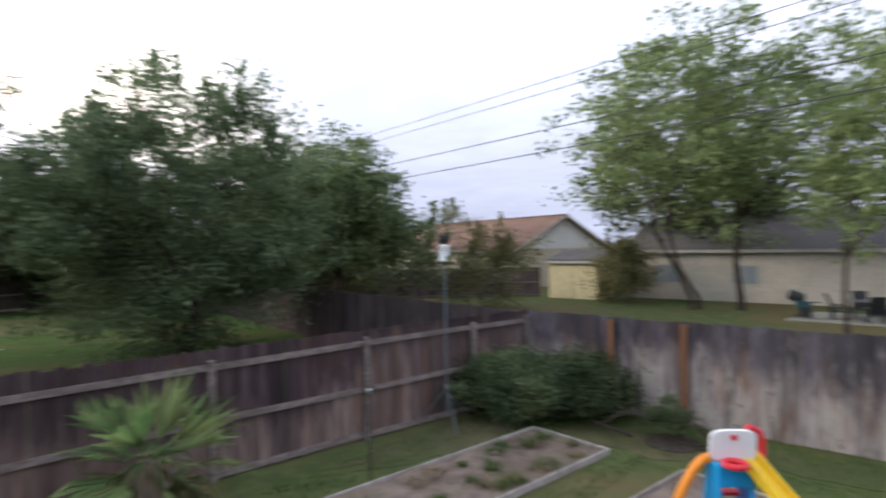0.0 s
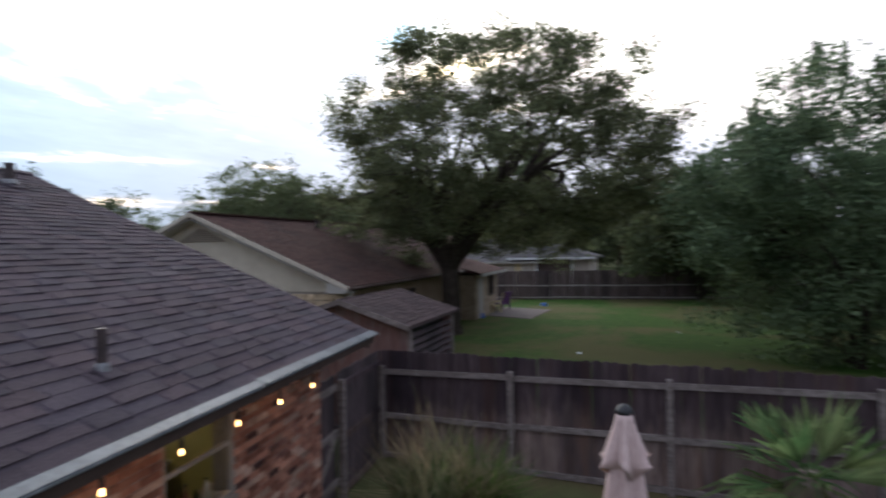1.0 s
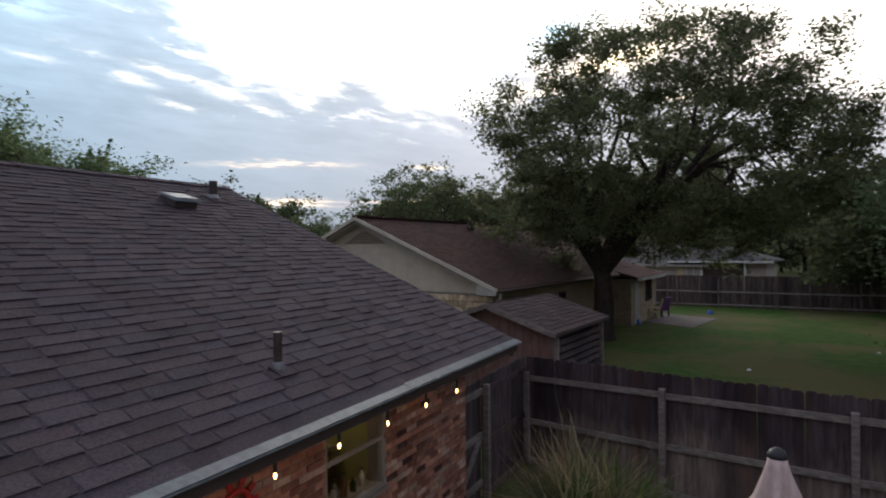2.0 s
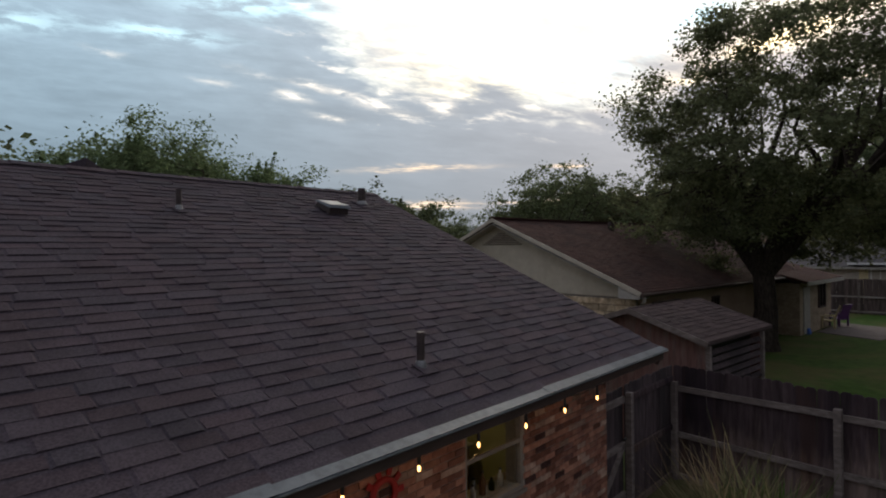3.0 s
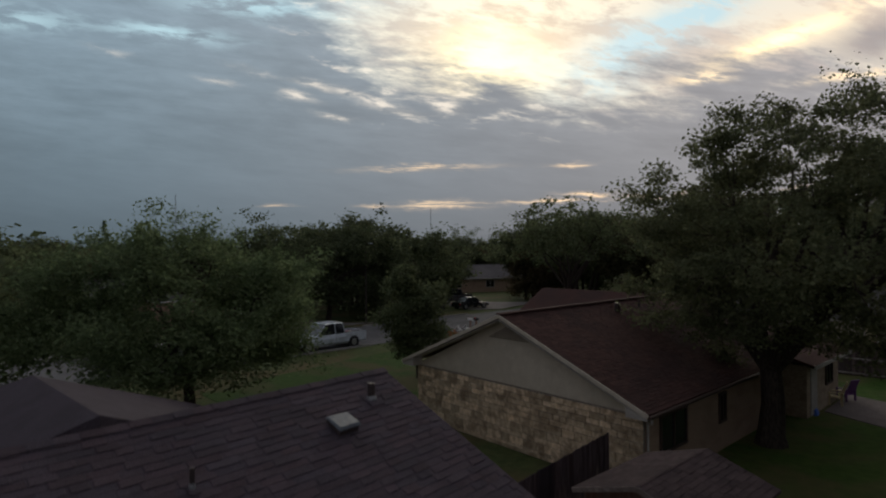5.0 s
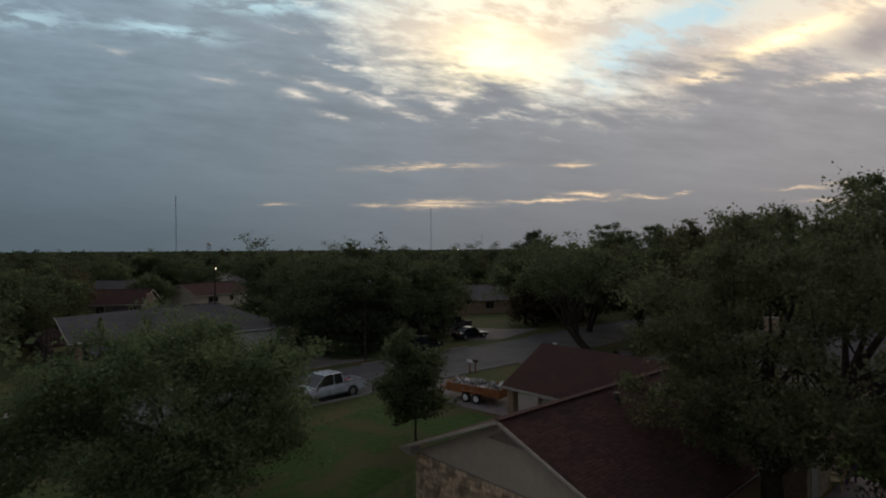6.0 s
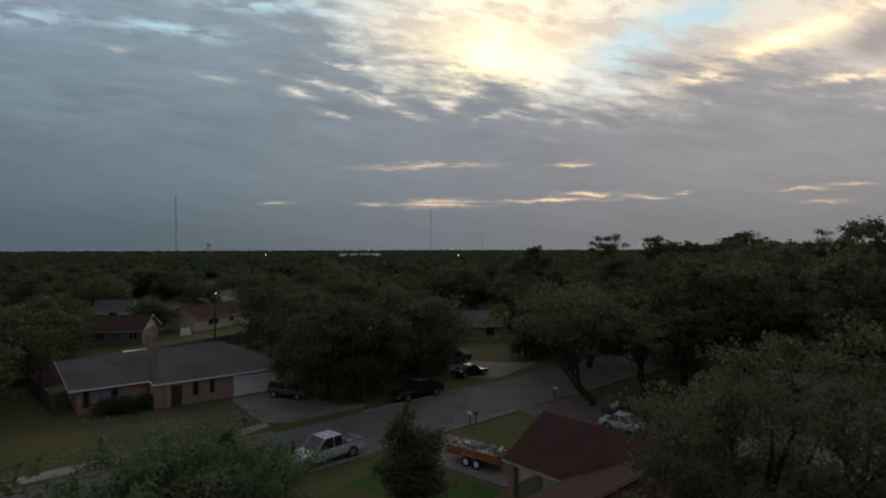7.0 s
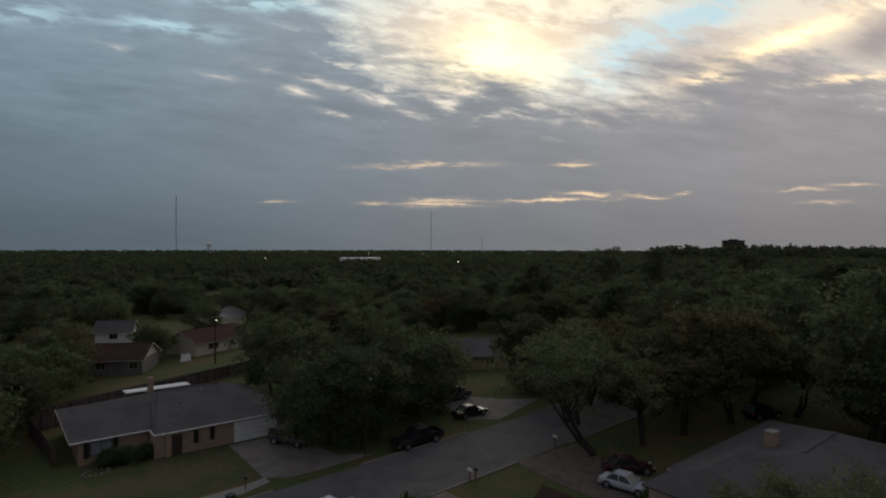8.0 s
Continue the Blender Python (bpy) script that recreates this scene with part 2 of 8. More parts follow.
def glow(name, colour, strength):
    m = bpy.data.materials.new(name)
    m.use_nodes = True
    n = Nodes(m.node_tree)
    e = n.add("ShaderNodeEmission", Color=rgb(*colour), Strength=strength)
    n.t.links.new(e.outputs[0], n.add("ShaderNodeOutputMaterial").inputs[0])
    return m


def leafy(name, a, b, rnd=0.35, scale=1.3, c=None, each=False):
    """Leaves: tone shifts from leaf to leaf, over patches, and (each) from tree to tree."""
    m = mat(name, a, b, scale=scale, rough=0.7, bump=0.0, rnd=rnd, island=True, translucent=0.52, spec=0.12, c=c, cscale=scale * 0.45, camount=0.8)
    if each:
        t = m.node_tree
        mr = t.nodes.new("ShaderNodeMapRange")
        mr.inputs[3].default_value, mr.inputs[4].default_value = 0.72, 1.32
        t.links.new(t.nodes.new("ShaderNodeObjectInfo").outputs["Random"], mr.inputs[0])
        for q in [q for q in t.nodes if q.type in ("BSDF_PRINCIPLED", "BSDF_TRANSLUCENT")]:
            sock = q.inputs["Base Color"] if q.type == "BSDF_PRINCIPLED" else q.inputs["Color"]
            vm = t.nodes.new("ShaderNodeVectorMath")
            vm.operation = "SCALE"
            t.links.new(sock.links[0].from_socket, vm.inputs[0])
            t.links.new(mr.outputs[0], vm.inputs["Scale"])
            t.links.new(vm.outputs[0], sock)
    return m


M_GRASS = mat("lawn", (0.054, 0.073, 0.026), (0.093, 0.110, 0.042), 2.2, 0.95, 0.8, c=(0.12, 0.088, 0.045), cscale=0.16, camount=0.75, spec=0.1, fine=12)
M_LAWN_B = mat("green_lawn", (0.036, 0.076, 0.012), (0.063, 0.113, 0.022), 2.6, 0.95, 0.8, c=(0.125, 0.10, 0.048), cscale=0.17, camount=0.7, spec=0.1, fine=12)
M_BLADE = leafy("grass_blades", (0.05, 0.11, 0.02), (0.11, 0.15, 0.035))
M_ASPHALT = mat("asphalt", (0.10, 0.098, 0.098), (0.16, 0.155, 0.15), 40, 0.9, 0.5, c=(0.075, 0.073, 0.072), cscale=0.25, camount=0.5, spec=0.2)
M_CONCRETE = mat("concrete", (0.216, 0.205, 0.187), (0.302, 0.288, 0.259), 9, 0.9, 0.3, c=(0.22, 0.20, 0.18), cscale=0.6, spec=0.2)
M_SHINGLE = mat("asphalt_shingle", (0.047, 0.039, 0.046), (0.086, 0.0705, 0.083), 60, 0.92, 0.6, c=(0.040, 0.033, 0.037), cscale=1.6, camount=0.35, rnd=0.14, hue=(1.15, 0.985, 0.94), spec=0.2, fine=3)
M_SHINGLE_J = mat("asphalt_shingle_field", (0.047, 0.039, 0.046), (0.086, 0.0705, 0.083), 60, 0.92, 0.6, c=(0.040, 0.033, 0.037), cscale=1.6, camount=0.35, rnd=0.14, hue=(1.15, 0.985, 0.94), island=True, spec=0.2, fine=3)
M_REDROOF = mat("brown_red_shingle", (0.054, 0.027, 0.023), (0.086, 0.044, 0.037), 30, 0.95, 0.6, c=(0.045, 0.029, 0.027), cscale=0.5, camount=0.5, spec=0.15, stretch=(1, 1, 2))
M_GREYROOF = mat("grey_shingle", (0.085, 0.078, 0.08), (0.13, 0.12, 0.118), 26, 0.95, 0.6, c=(0.07, 0.063, 0.065), cscale=0.4, spec=0.15, stretch=(1, 1, 2))
M_TERRAROOF = mat("faded_red_shingle", (0.15, 0.088, 0.068), (0.21, 0.13, 0.10), 20, 0.95, 0.5, c=(0.12, 0.075, 0.058), cscale=0.4, spec=0.15)
M_FLASH = mat("galvanised_flashing", (0.075, 0.086, 0.096), (0.120, 0.134, 0.146), 14, 0.5, 0.15, metal=0.15, c=(0.16, 0.174, 0.186), cscale=2.5)
M_FASCIA = mat("brown_fascia_paint", (0.045, 0.028, 0.022), (0.07, 0.045, 0.036), 6, 0.6, 0.2, stretch=(1, 6, 6))


def brick_mix(name, island):
    """Mixed bricks: red, brown, tan and a few burnt ones, changing from piece to piece."""
    m = mat(name, (0.29, 0.138, 0.094), (0.43, 0.232, 0.165), 11, 0.9, 0.7, c=(0.17, 0.085, 0.07), cscale=3.1, camount=0.4, rnd=0.3, island=island, spec=0.15)
    t = m.node_tree
    bsdf = next(q for q in t.nodes if q.type == "BSDF_PRINCIPLED")
    src = bsdf.inputs["Base Color"].links[0].from_socket
    rnd = t.nodes.new("ShaderNodeNewGeometry").outputs["Random Per Island"] if island else t.nodes.new("ShaderNodeObjectInfo").outputs["Random"]
    cr = t.nodes.new("ShaderNodeValToRGB")
    cr.color_ramp.interpolation = "CONSTANT"
    stops = [(0.0, (0.22, 0.22, 0.26)), (0.055, (0.66, 0.58, 0.55)), (0.26, (0.95, 0.90, 0.88)), (0.55, (1.12, 1.05, 1.0)), (0.78, (1.10, 1.42, 1.5)), (0.965, (0.5, 0.5, 0.55))]
    while len(cr.color_ramp.elements) < len(stops):
        cr.color_ramp.elements.new(0.5)
    for el, (pos_, col_) in zip(cr.color_ramp.elements, stops):
        el.position, el.color = pos_, (*col_, 1.0)
    mx = t.nodes.new("ShaderNodeVectorMath")
    mx.operation = "MULTIPLY"
    wn = t.nodes.new("ShaderNodeTexWhiteNoise")
    wn.noise_dimensions = "1D"
    t.links.new(rnd, wn.inputs["W"])
    t.links.new(wn.outputs["Value"], cr.inputs[0])
    t.links.new(src, mx.inputs[0])
    t.links.new(cr.outputs[0], mx.inputs[1])
    t.links.new(mx.outputs[0], bsdf.inputs["Base Color"])
    return m


M_BRICK = brick_mix("red_brick", False)
M_BRICK_J = brick_mix("red_brick_field", True)
M_MORTAR = mat("mortar", (0.25, 0.215, 0.185), (0.34, 0.30, 0.26), 30, 0.95, 0.5, spec=0.1)
M_STONE = mat("limestone", (0.4666, 0.3499, 0.2203), (0.7258, 0.5832, 0.4018), 7, 0.9, 0.8, c=(0.24, 0.17, 0.11), cscale=2.4, camount=0.6, rnd=0.35, spec=0.15)
M_SIDING = mat("cream_painted_siding", (0.50, 0.44, 0.34), (0.57, 0.51, 0.40), 3, 0.7, 0.1, c=(0.43, 0.38, 0.29), cscale=0.8, camount=0.4)
M_TRIM = mat("pale_trim_paint", (0.36, 0.335, 0.295), (0.46, 0.43, 0.38), 4, 0.65, 0.15, c=(0.33, 0.30, 0.26), cscale=1.1, camount=0.5)
M_WHITE = mat("white_paint", (0.70, 0.70, 0.68), (0.80, 0.80, 0.78), 5, 0.5, 0.1, c=(0.58, 0.57, 0.54), cscale=0.9, camount=0.3)
M_STUCCO = mat("beige_stucco", (0.46, 0.39, 0.33), (0.55, 0.48, 0.41), 6, 0.9, 0.4, c=(0.38, 0.33, 0.28), cscale=0.5, camount=0.5)
M_TANBRICK = mat("tan_brick", (0.28, 0.19, 0.13), (0.42, 0.30, 0.21), 24, 0.9, 0.5, c=(0.22, 0.14, 0.10), cscale=0.8, camount=0.4, stretch=(1, 1, 2.5))
M_YELLOW = mat("yellow_shed_paint", (0.58, 0.47, 0.27), (0.66, 0.55, 0.33), 4, 0.7, 0.15, c=(0.5, 0.39, 0.22), cscale=0.9, camount=0.4)
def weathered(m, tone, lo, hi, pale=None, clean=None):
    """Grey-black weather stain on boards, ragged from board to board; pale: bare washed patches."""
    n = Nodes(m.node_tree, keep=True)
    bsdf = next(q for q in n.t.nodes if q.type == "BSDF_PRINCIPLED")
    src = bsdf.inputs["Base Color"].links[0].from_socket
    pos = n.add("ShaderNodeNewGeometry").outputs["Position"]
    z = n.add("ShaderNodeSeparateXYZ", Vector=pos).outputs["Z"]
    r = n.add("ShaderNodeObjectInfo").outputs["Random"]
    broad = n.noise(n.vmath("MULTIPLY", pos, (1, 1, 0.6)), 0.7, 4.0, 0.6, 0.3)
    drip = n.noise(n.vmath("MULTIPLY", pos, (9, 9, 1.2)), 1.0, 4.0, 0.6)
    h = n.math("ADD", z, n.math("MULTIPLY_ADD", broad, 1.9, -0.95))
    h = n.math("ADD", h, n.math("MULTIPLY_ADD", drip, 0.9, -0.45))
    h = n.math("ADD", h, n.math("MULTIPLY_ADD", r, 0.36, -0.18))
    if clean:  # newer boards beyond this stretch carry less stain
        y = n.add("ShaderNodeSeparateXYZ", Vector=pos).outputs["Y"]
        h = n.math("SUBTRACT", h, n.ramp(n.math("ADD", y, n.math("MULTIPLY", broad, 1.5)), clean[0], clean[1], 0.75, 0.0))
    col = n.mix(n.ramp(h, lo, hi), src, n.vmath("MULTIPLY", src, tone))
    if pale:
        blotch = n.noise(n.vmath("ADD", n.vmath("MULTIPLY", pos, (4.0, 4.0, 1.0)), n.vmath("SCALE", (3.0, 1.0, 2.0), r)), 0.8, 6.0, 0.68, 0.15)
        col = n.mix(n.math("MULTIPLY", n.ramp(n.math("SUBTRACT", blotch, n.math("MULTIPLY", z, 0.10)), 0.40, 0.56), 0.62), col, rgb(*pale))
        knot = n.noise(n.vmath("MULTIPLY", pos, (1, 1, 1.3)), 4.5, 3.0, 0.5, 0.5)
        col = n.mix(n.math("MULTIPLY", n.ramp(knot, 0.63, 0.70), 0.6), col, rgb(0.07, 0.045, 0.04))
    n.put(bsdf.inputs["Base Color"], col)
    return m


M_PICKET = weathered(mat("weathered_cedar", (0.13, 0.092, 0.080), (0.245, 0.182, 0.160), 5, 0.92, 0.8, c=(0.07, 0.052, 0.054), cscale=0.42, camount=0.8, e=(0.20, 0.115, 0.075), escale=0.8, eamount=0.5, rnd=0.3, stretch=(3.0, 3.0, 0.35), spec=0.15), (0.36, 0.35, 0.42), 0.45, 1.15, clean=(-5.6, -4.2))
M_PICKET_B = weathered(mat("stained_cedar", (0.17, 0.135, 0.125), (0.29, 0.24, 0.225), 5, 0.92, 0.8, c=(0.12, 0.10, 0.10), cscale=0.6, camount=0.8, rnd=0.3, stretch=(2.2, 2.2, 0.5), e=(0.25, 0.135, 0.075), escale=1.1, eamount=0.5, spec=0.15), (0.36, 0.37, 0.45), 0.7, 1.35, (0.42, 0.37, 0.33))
M_PICKET_D = mat("dark_cedar", (0.050, 0.037, 0.040), (0.104, 0.078, 0.078), 5, 0.92, 0.8, c=(0.035, 0.03, 0.03), cscale=0.6, camount=0.7, rnd=0.3, stretch=(3, 3, 0.35), spec=0.15)
M_PICKET_J = mat("grey_cedar_row", (0.085, 0.062, 0.058), (0.17, 0.13, 0.118), 5, 0.92, 0.8, c=(0.045, 0.036, 0.038), cscale=0.5, camount=0.7, rnd=0.3, island=True, stretch=(3, 3, 0.35), spec=0.15)
M_RAIL = mat("weathered_rail", (0.15, 0.124, 0.112), (0.265, 0.222, 0.202), 7, 0.92, 0.6, c=(0.12, 0.095, 0.085), cscale=0.9, camount=0.6, stretch=(1, 1, 3), spec=0.15)
M_NEWPOST = mat("red_brown_post", (0.15, 0.070, 0.038), (0.225, 0.108, 0.058), 6, 0.85, 0.5, stretch=(3, 3, 0.5), spec=0.2)
M_BEDWOOD = mat("grey_bed_board", (0.30, 0.265, 0.242), (0.43, 0.39, 0.36), 6, 0.9, 0.6, c=(0.18, 0.15, 0.13), cscale=1.2, spec=0.15)
M_SOIL = mat("dry_soil", (0.105, 0.078, 0.065), (0.18, 0.138, 0.115), 5, 0.97, 1.0, c=(0.27, 0.215, 0.175), cscale=0.9, camount=0.5, e=(0.08, 0.085, 0.035), escale=1.4, eamount=0.55, spec=0.1)
M_BARK = mat("oak_bark", (0.032, 0.025, 0.021), (0.078, 0.062, 0.050), 7, 0.95, 1.0, stretch=(2, 2, 0.6), spec=0.1)
M_BARK_L = mat("pale_bark", (0.13, 0.10, 0.08), (0.22, 0.18, 0.14), 7, 0.95, 1.0, stretch=(2, 2, 0.6), spec=0.1)
M_OAK = leafy("oak_leaves", (0.090, 0.103, 0.052), (0.160, 0.170, 0.087), each=True)
M_STREETOAK = leafy("street_oak_leaves", (0.0736, 0.0943, 0.0460), (0.1357, 0.1541, 0.0759), each=True)
M_DARKLEAF = leafy("dark_leaves", (0.108, 0.154, 0.082), (0.204, 0.258, 0.138))
M_BRIGHT = leafy("bright_leaves", (0.165, 0.215, 0.085), (0.255, 0.305, 0.145))
M_FRONT = leafy("willowy_leaves", (0.108, 0.152, 0.070), (0.192, 0.242, 0.116))
M_MIDLEAF = leafy("garden_leaves", (0.0782, 0.1012, 0.0506), (0.1403, 0.1610, 0.0828), 0.35, each=True)
M_BROWNISH = leafy("brownish_leaves", (0.078, 0.078, 0.040), (0.132, 0.124, 0.064), 0.4, each=True)
M_FARLEAF = leafy("far_leaves", (0.0506, 0.0726, 0.0374), (0.0880, 0.1144, 0.0550), 0.22, scale=0.11, c=(0.086, 0.082, 0.046))
M_RUST = leafy("rusty_leaves", (0.090, 0.072, 0.040), (0.135, 0.106, 0.058), 0.4)
M_OLIVE = leafy("olive_scrub_leaves", (0.135, 0.135, 0.060), (0.210, 0.190, 0.090), 0.35)
M_BUSH = leafy("shrub_leaves", (0.060, 0.088, 0.046), (0.150, 0.186, 0.088), each=True)
M_PALM = leafy("palm_leaves", (0.080, 0.150, 0.052), (0.205, 0.240, 0.098), 0.5)
M_PALM_TAN = leafy("dry_palm_leaves", (0.16, 0.15, 0.07), (0.24, 0.20, 0.10), 0.3)
M_DRYPALM = leafy("yellowing_palm_leaves", (0.095, 0.135, 0.06), (0.20, 0.20, 0.09), 0.4)
M_REED = leafy("reed_grass", (0.13, 0.155, 0.075), (0.32, 0.22, 0.14), 0.45)
M_FABRIC = mat("faded_pink_canvas", (0.50, 0.36, 0.33), (0.60, 0.46, 0.42), 40, 0.9, 0.3, c=(0.42, 0.29, 0.27), cscale=2.2, camount=0.5, stretch=(1, 1, 0.4))
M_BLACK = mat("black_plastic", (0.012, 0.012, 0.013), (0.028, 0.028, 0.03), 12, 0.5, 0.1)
M_STEEL = mat("galvanised_steel", (0.30, 0.32, 0.33), (0.42, 0.44, 0.45), 14, 0.45, 0.1, metal=0.8)
M_PIPE = mat("dark_vent_pipe", (0.035, 0.024, 0.022), (0.06, 0.042, 0.038), 12, 0.6, 0.2)
M_LEAD = mat("lead_collar", (0.165, 0.165, 0.165), (0.248, 0.248, 0.248), 12, 0.5, 0.2, metal=0.6)
M_TOYRED = mat("red_plastic", (0.60, 0.02, 0.035), (0.68, 0.03, 0.05), 4, 0.35, 0.02)
M_ORNRED = mat("weathered_red_metal", (0.30, 0.022, 0.022), (0.40, 0.035, 0.032), 9, 0.6, 0.2, c=(0.20, 0.03, 0.025), cscale=5.0, camount=0.5)
M_TOYBLUE = mat("blue_plastic", (0.01, 0.24, 0.55), (0.015, 0.29, 0.62), 4, 0.35, 0.02)
M_TOYYEL = mat("yellow_plastic", (0.80, 0.50, 0.02), (0.86, 0.56, 0.03), 4, 0.35, 0.02)
M_TOYOR = mat("orange_plastic", (0.80, 0.25, 0.02), (0.85, 0.30, 0.03), 4, 0.35, 0.02)
M_TOYWHITE = mat("white_plastic", (0.75, 0.75, 0.77), (0.82, 0.82, 0.84), 4, 0.35, 0.02)
M_PURPLE = mat("purple_plastic", (0.10, 0.03, 0.15), (0.13, 0.04, 0.19), 4, 0.45, 0.02)
M_GLASS = glass("window_glass")
M_DARKGLASS = mat("dark_window", (0.010, 0.012, 0.014), (0.02, 0.022, 0.025), 0.5, 0.12, 0.0, spec=0.8)
M_CARGLASS = mat("car_glass", (0.012, 0.014, 0.016), (0.02, 0.023, 0.026), 0.5, 0.1, 0.0, spec=0.9)
M_TYRE = mat("tyre_rubber", (0.014, 0.014, 0.014), (0.028, 0.028, 0.028), 20, 0.85, 0.3)
M_RIM = mat("alloy_rim", (0.42, 0.42, 0.43), (0.52, 0.52, 0.53), 10, 0.35, 0.05, metal=0.9)
M_CHROME = mat("chrome", (0.6, 0.6, 0.6), (0.7, 0.7, 0.7), 10, 0.2, 0.0, metal=1.0)
M_WIRE = mat("wire", (0.02, 0.02, 0.022), (0.035, 0.035, 0.037), 5, 0.6, 0.0)
M_ORANGE = mat("rusty_orange_steel", (0.29, 0.11, 0.035), (0.38, 0.155, 0.055), 6, 0.75, 0.3, c=(0.25, 0.09, 0.04), cscale=1.5)
M_JUNK = mat("rubble", (0.22, 0.21, 0.20), (0.50, 0.48, 0.44), 6, 0.9, 0.5, rnd=0.6, island=True)
M_BULB = glow("bulb_filament_glow", (1.0, 0.50, 0.15), 3.6)
M_WINFRAME = mat("taupe_window_paint", (0.20, 0.175, 0.145), (0.27, 0.24, 0.20), 5, 0.6, 0.15, c=(0.15, 0.13, 0.11), cscale=2.0, camount=0.4)
M_BLIND = mat("pale_blind_behind_glass", (0.20, 0.22, 0.25), (0.30, 0.32, 0.35), 3, 0.25, 0.0, stretch=(1, 1, 12), spec=0.6)
M_PATIO = mat("pinkish_concrete", (0.135, 0.112, 0.102), (0.19, 0.16, 0.148), 9, 0.9, 0.3, c=(0.10, 0.085, 0.078), cscale=0.6, spec=0.2)
M_DRIVE = mat("worn_drive_concrete", (0.165, 0.145, 0.132), (0.235, 0.210, 0.192), 9, 0.9, 0.3, c=(0.13, 0.11, 0.10), cscale=0.5, camount=0.6, spec=0.2)
M_VERGE = mat("fresh_green_lawn", (0.034, 0.068, 0.014), (0.058, 0.098, 0.024), 2.6, 0.95, 0.8, c=(0.095, 0.080, 0.040), cscale=0.25, camount=0.8, spec=0.1, fine=12)
M_DRYLAWN = mat("dry_front_lawn", (0.074, 0.070, 0.034), (0.115, 0.100, 0.056), 2.2, 0.95, 0.8, c=(0.055, 0.078, 0.028), cscale=0.22, camount=0.8, spec=0.1, fine=12)
M_GRAVEL = mat("dull_gravel", (0.11, 0.090, 0.078), (0.185, 0.150, 0.130), 14, 0.95, 0.8, c=(0.09, 0.075, 0.062), cscale=0.6, camount=0.6, spec=0.1)
M_SPARK = glow("far_lamp_glow", (1.0, 0.85, 0.6), 2.5)
M_HEADLAMP = mat("lamp_lens", (0.55, 0.56, 0.58), (0.65, 0.66, 0.68), 10, 0.15, 0.0, spec=0.8)
M_TAIL = mat("red_lens", (0.35, 0.01, 0.012), (0.45, 0.015, 0.02), 10, 0.2, 0.0, spec=0.8)
M_INTERIOR = mat("olive_interior_wall", (0.34, 0.32, 0.14), (0.42, 0.40, 0.19), 3, 0.8, 0.1)
M_TEAL = mat("dull_teal_enamel", (0.02, 0.07, 0.075), (0.035, 0.10, 0.105), 8, 0.5, 0.1)
M_BLUECLOTH = mat("blue_cloth", (0.05, 0.12, 0.40), (0.08, 0.17, 0.50), 9, 0.85, 0.3)


def paint(name, r, g, b, metal=0.3):
    return mat(name, (r * 0.92, g * 0.92, b * 0.92), (r, g, b), 2.0, 0.28, 0.0, metal=metal, c=(r * 0.8, g * 0.8, b * 0.78), cscale=0.8, camount=0.3, spec=0.6)


P_SILVER = paint("silver_blue_paint", 0.50, 0.54, 0.58, 0.1)
P_WHITE = paint("white_car_paint", 0.70, 0.71, 0.72, 0.0)
P_BLACK = paint("black_car_paint", 0.015, 0.015, 0.017)
P_DARK = paint("dark_grey_paint", 0.075, 0.072, 0.076)
P_MAROON = paint("maroon_paint", 0.05, 0.018, 0.018)

M_TANSTONE = mat("tan_stone_wall", (0.30, 0.23, 0.155), (0.44, 0.355, 0.25), 9, 0.9, 0.6, c=(0.20, 0.15, 0.105), cscale=1.6, camount=0.5, stretch=(1, 1, 2))
M_SHEDROOF = mat("brown_shed_shingle", (0.058, 0.041, 0.040), (0.10, 0.071, 0.067), 40, 0.95, 0.6, c=(0.045, 0.034, 0.034), cscale=1.2, camount=0.5, rnd=0.15, spec=0.15)
M_REDROOF_J = mat("brown_red_shingle_field", (0.054, 0.027, 0.023), (0.086, 0.044, 0.037), 30, 0.95, 0.6, c=(0.038, 0.024, 0.023), cscale=0.5, camount=0.5, rnd=0.22, island=True, spec=0.15)

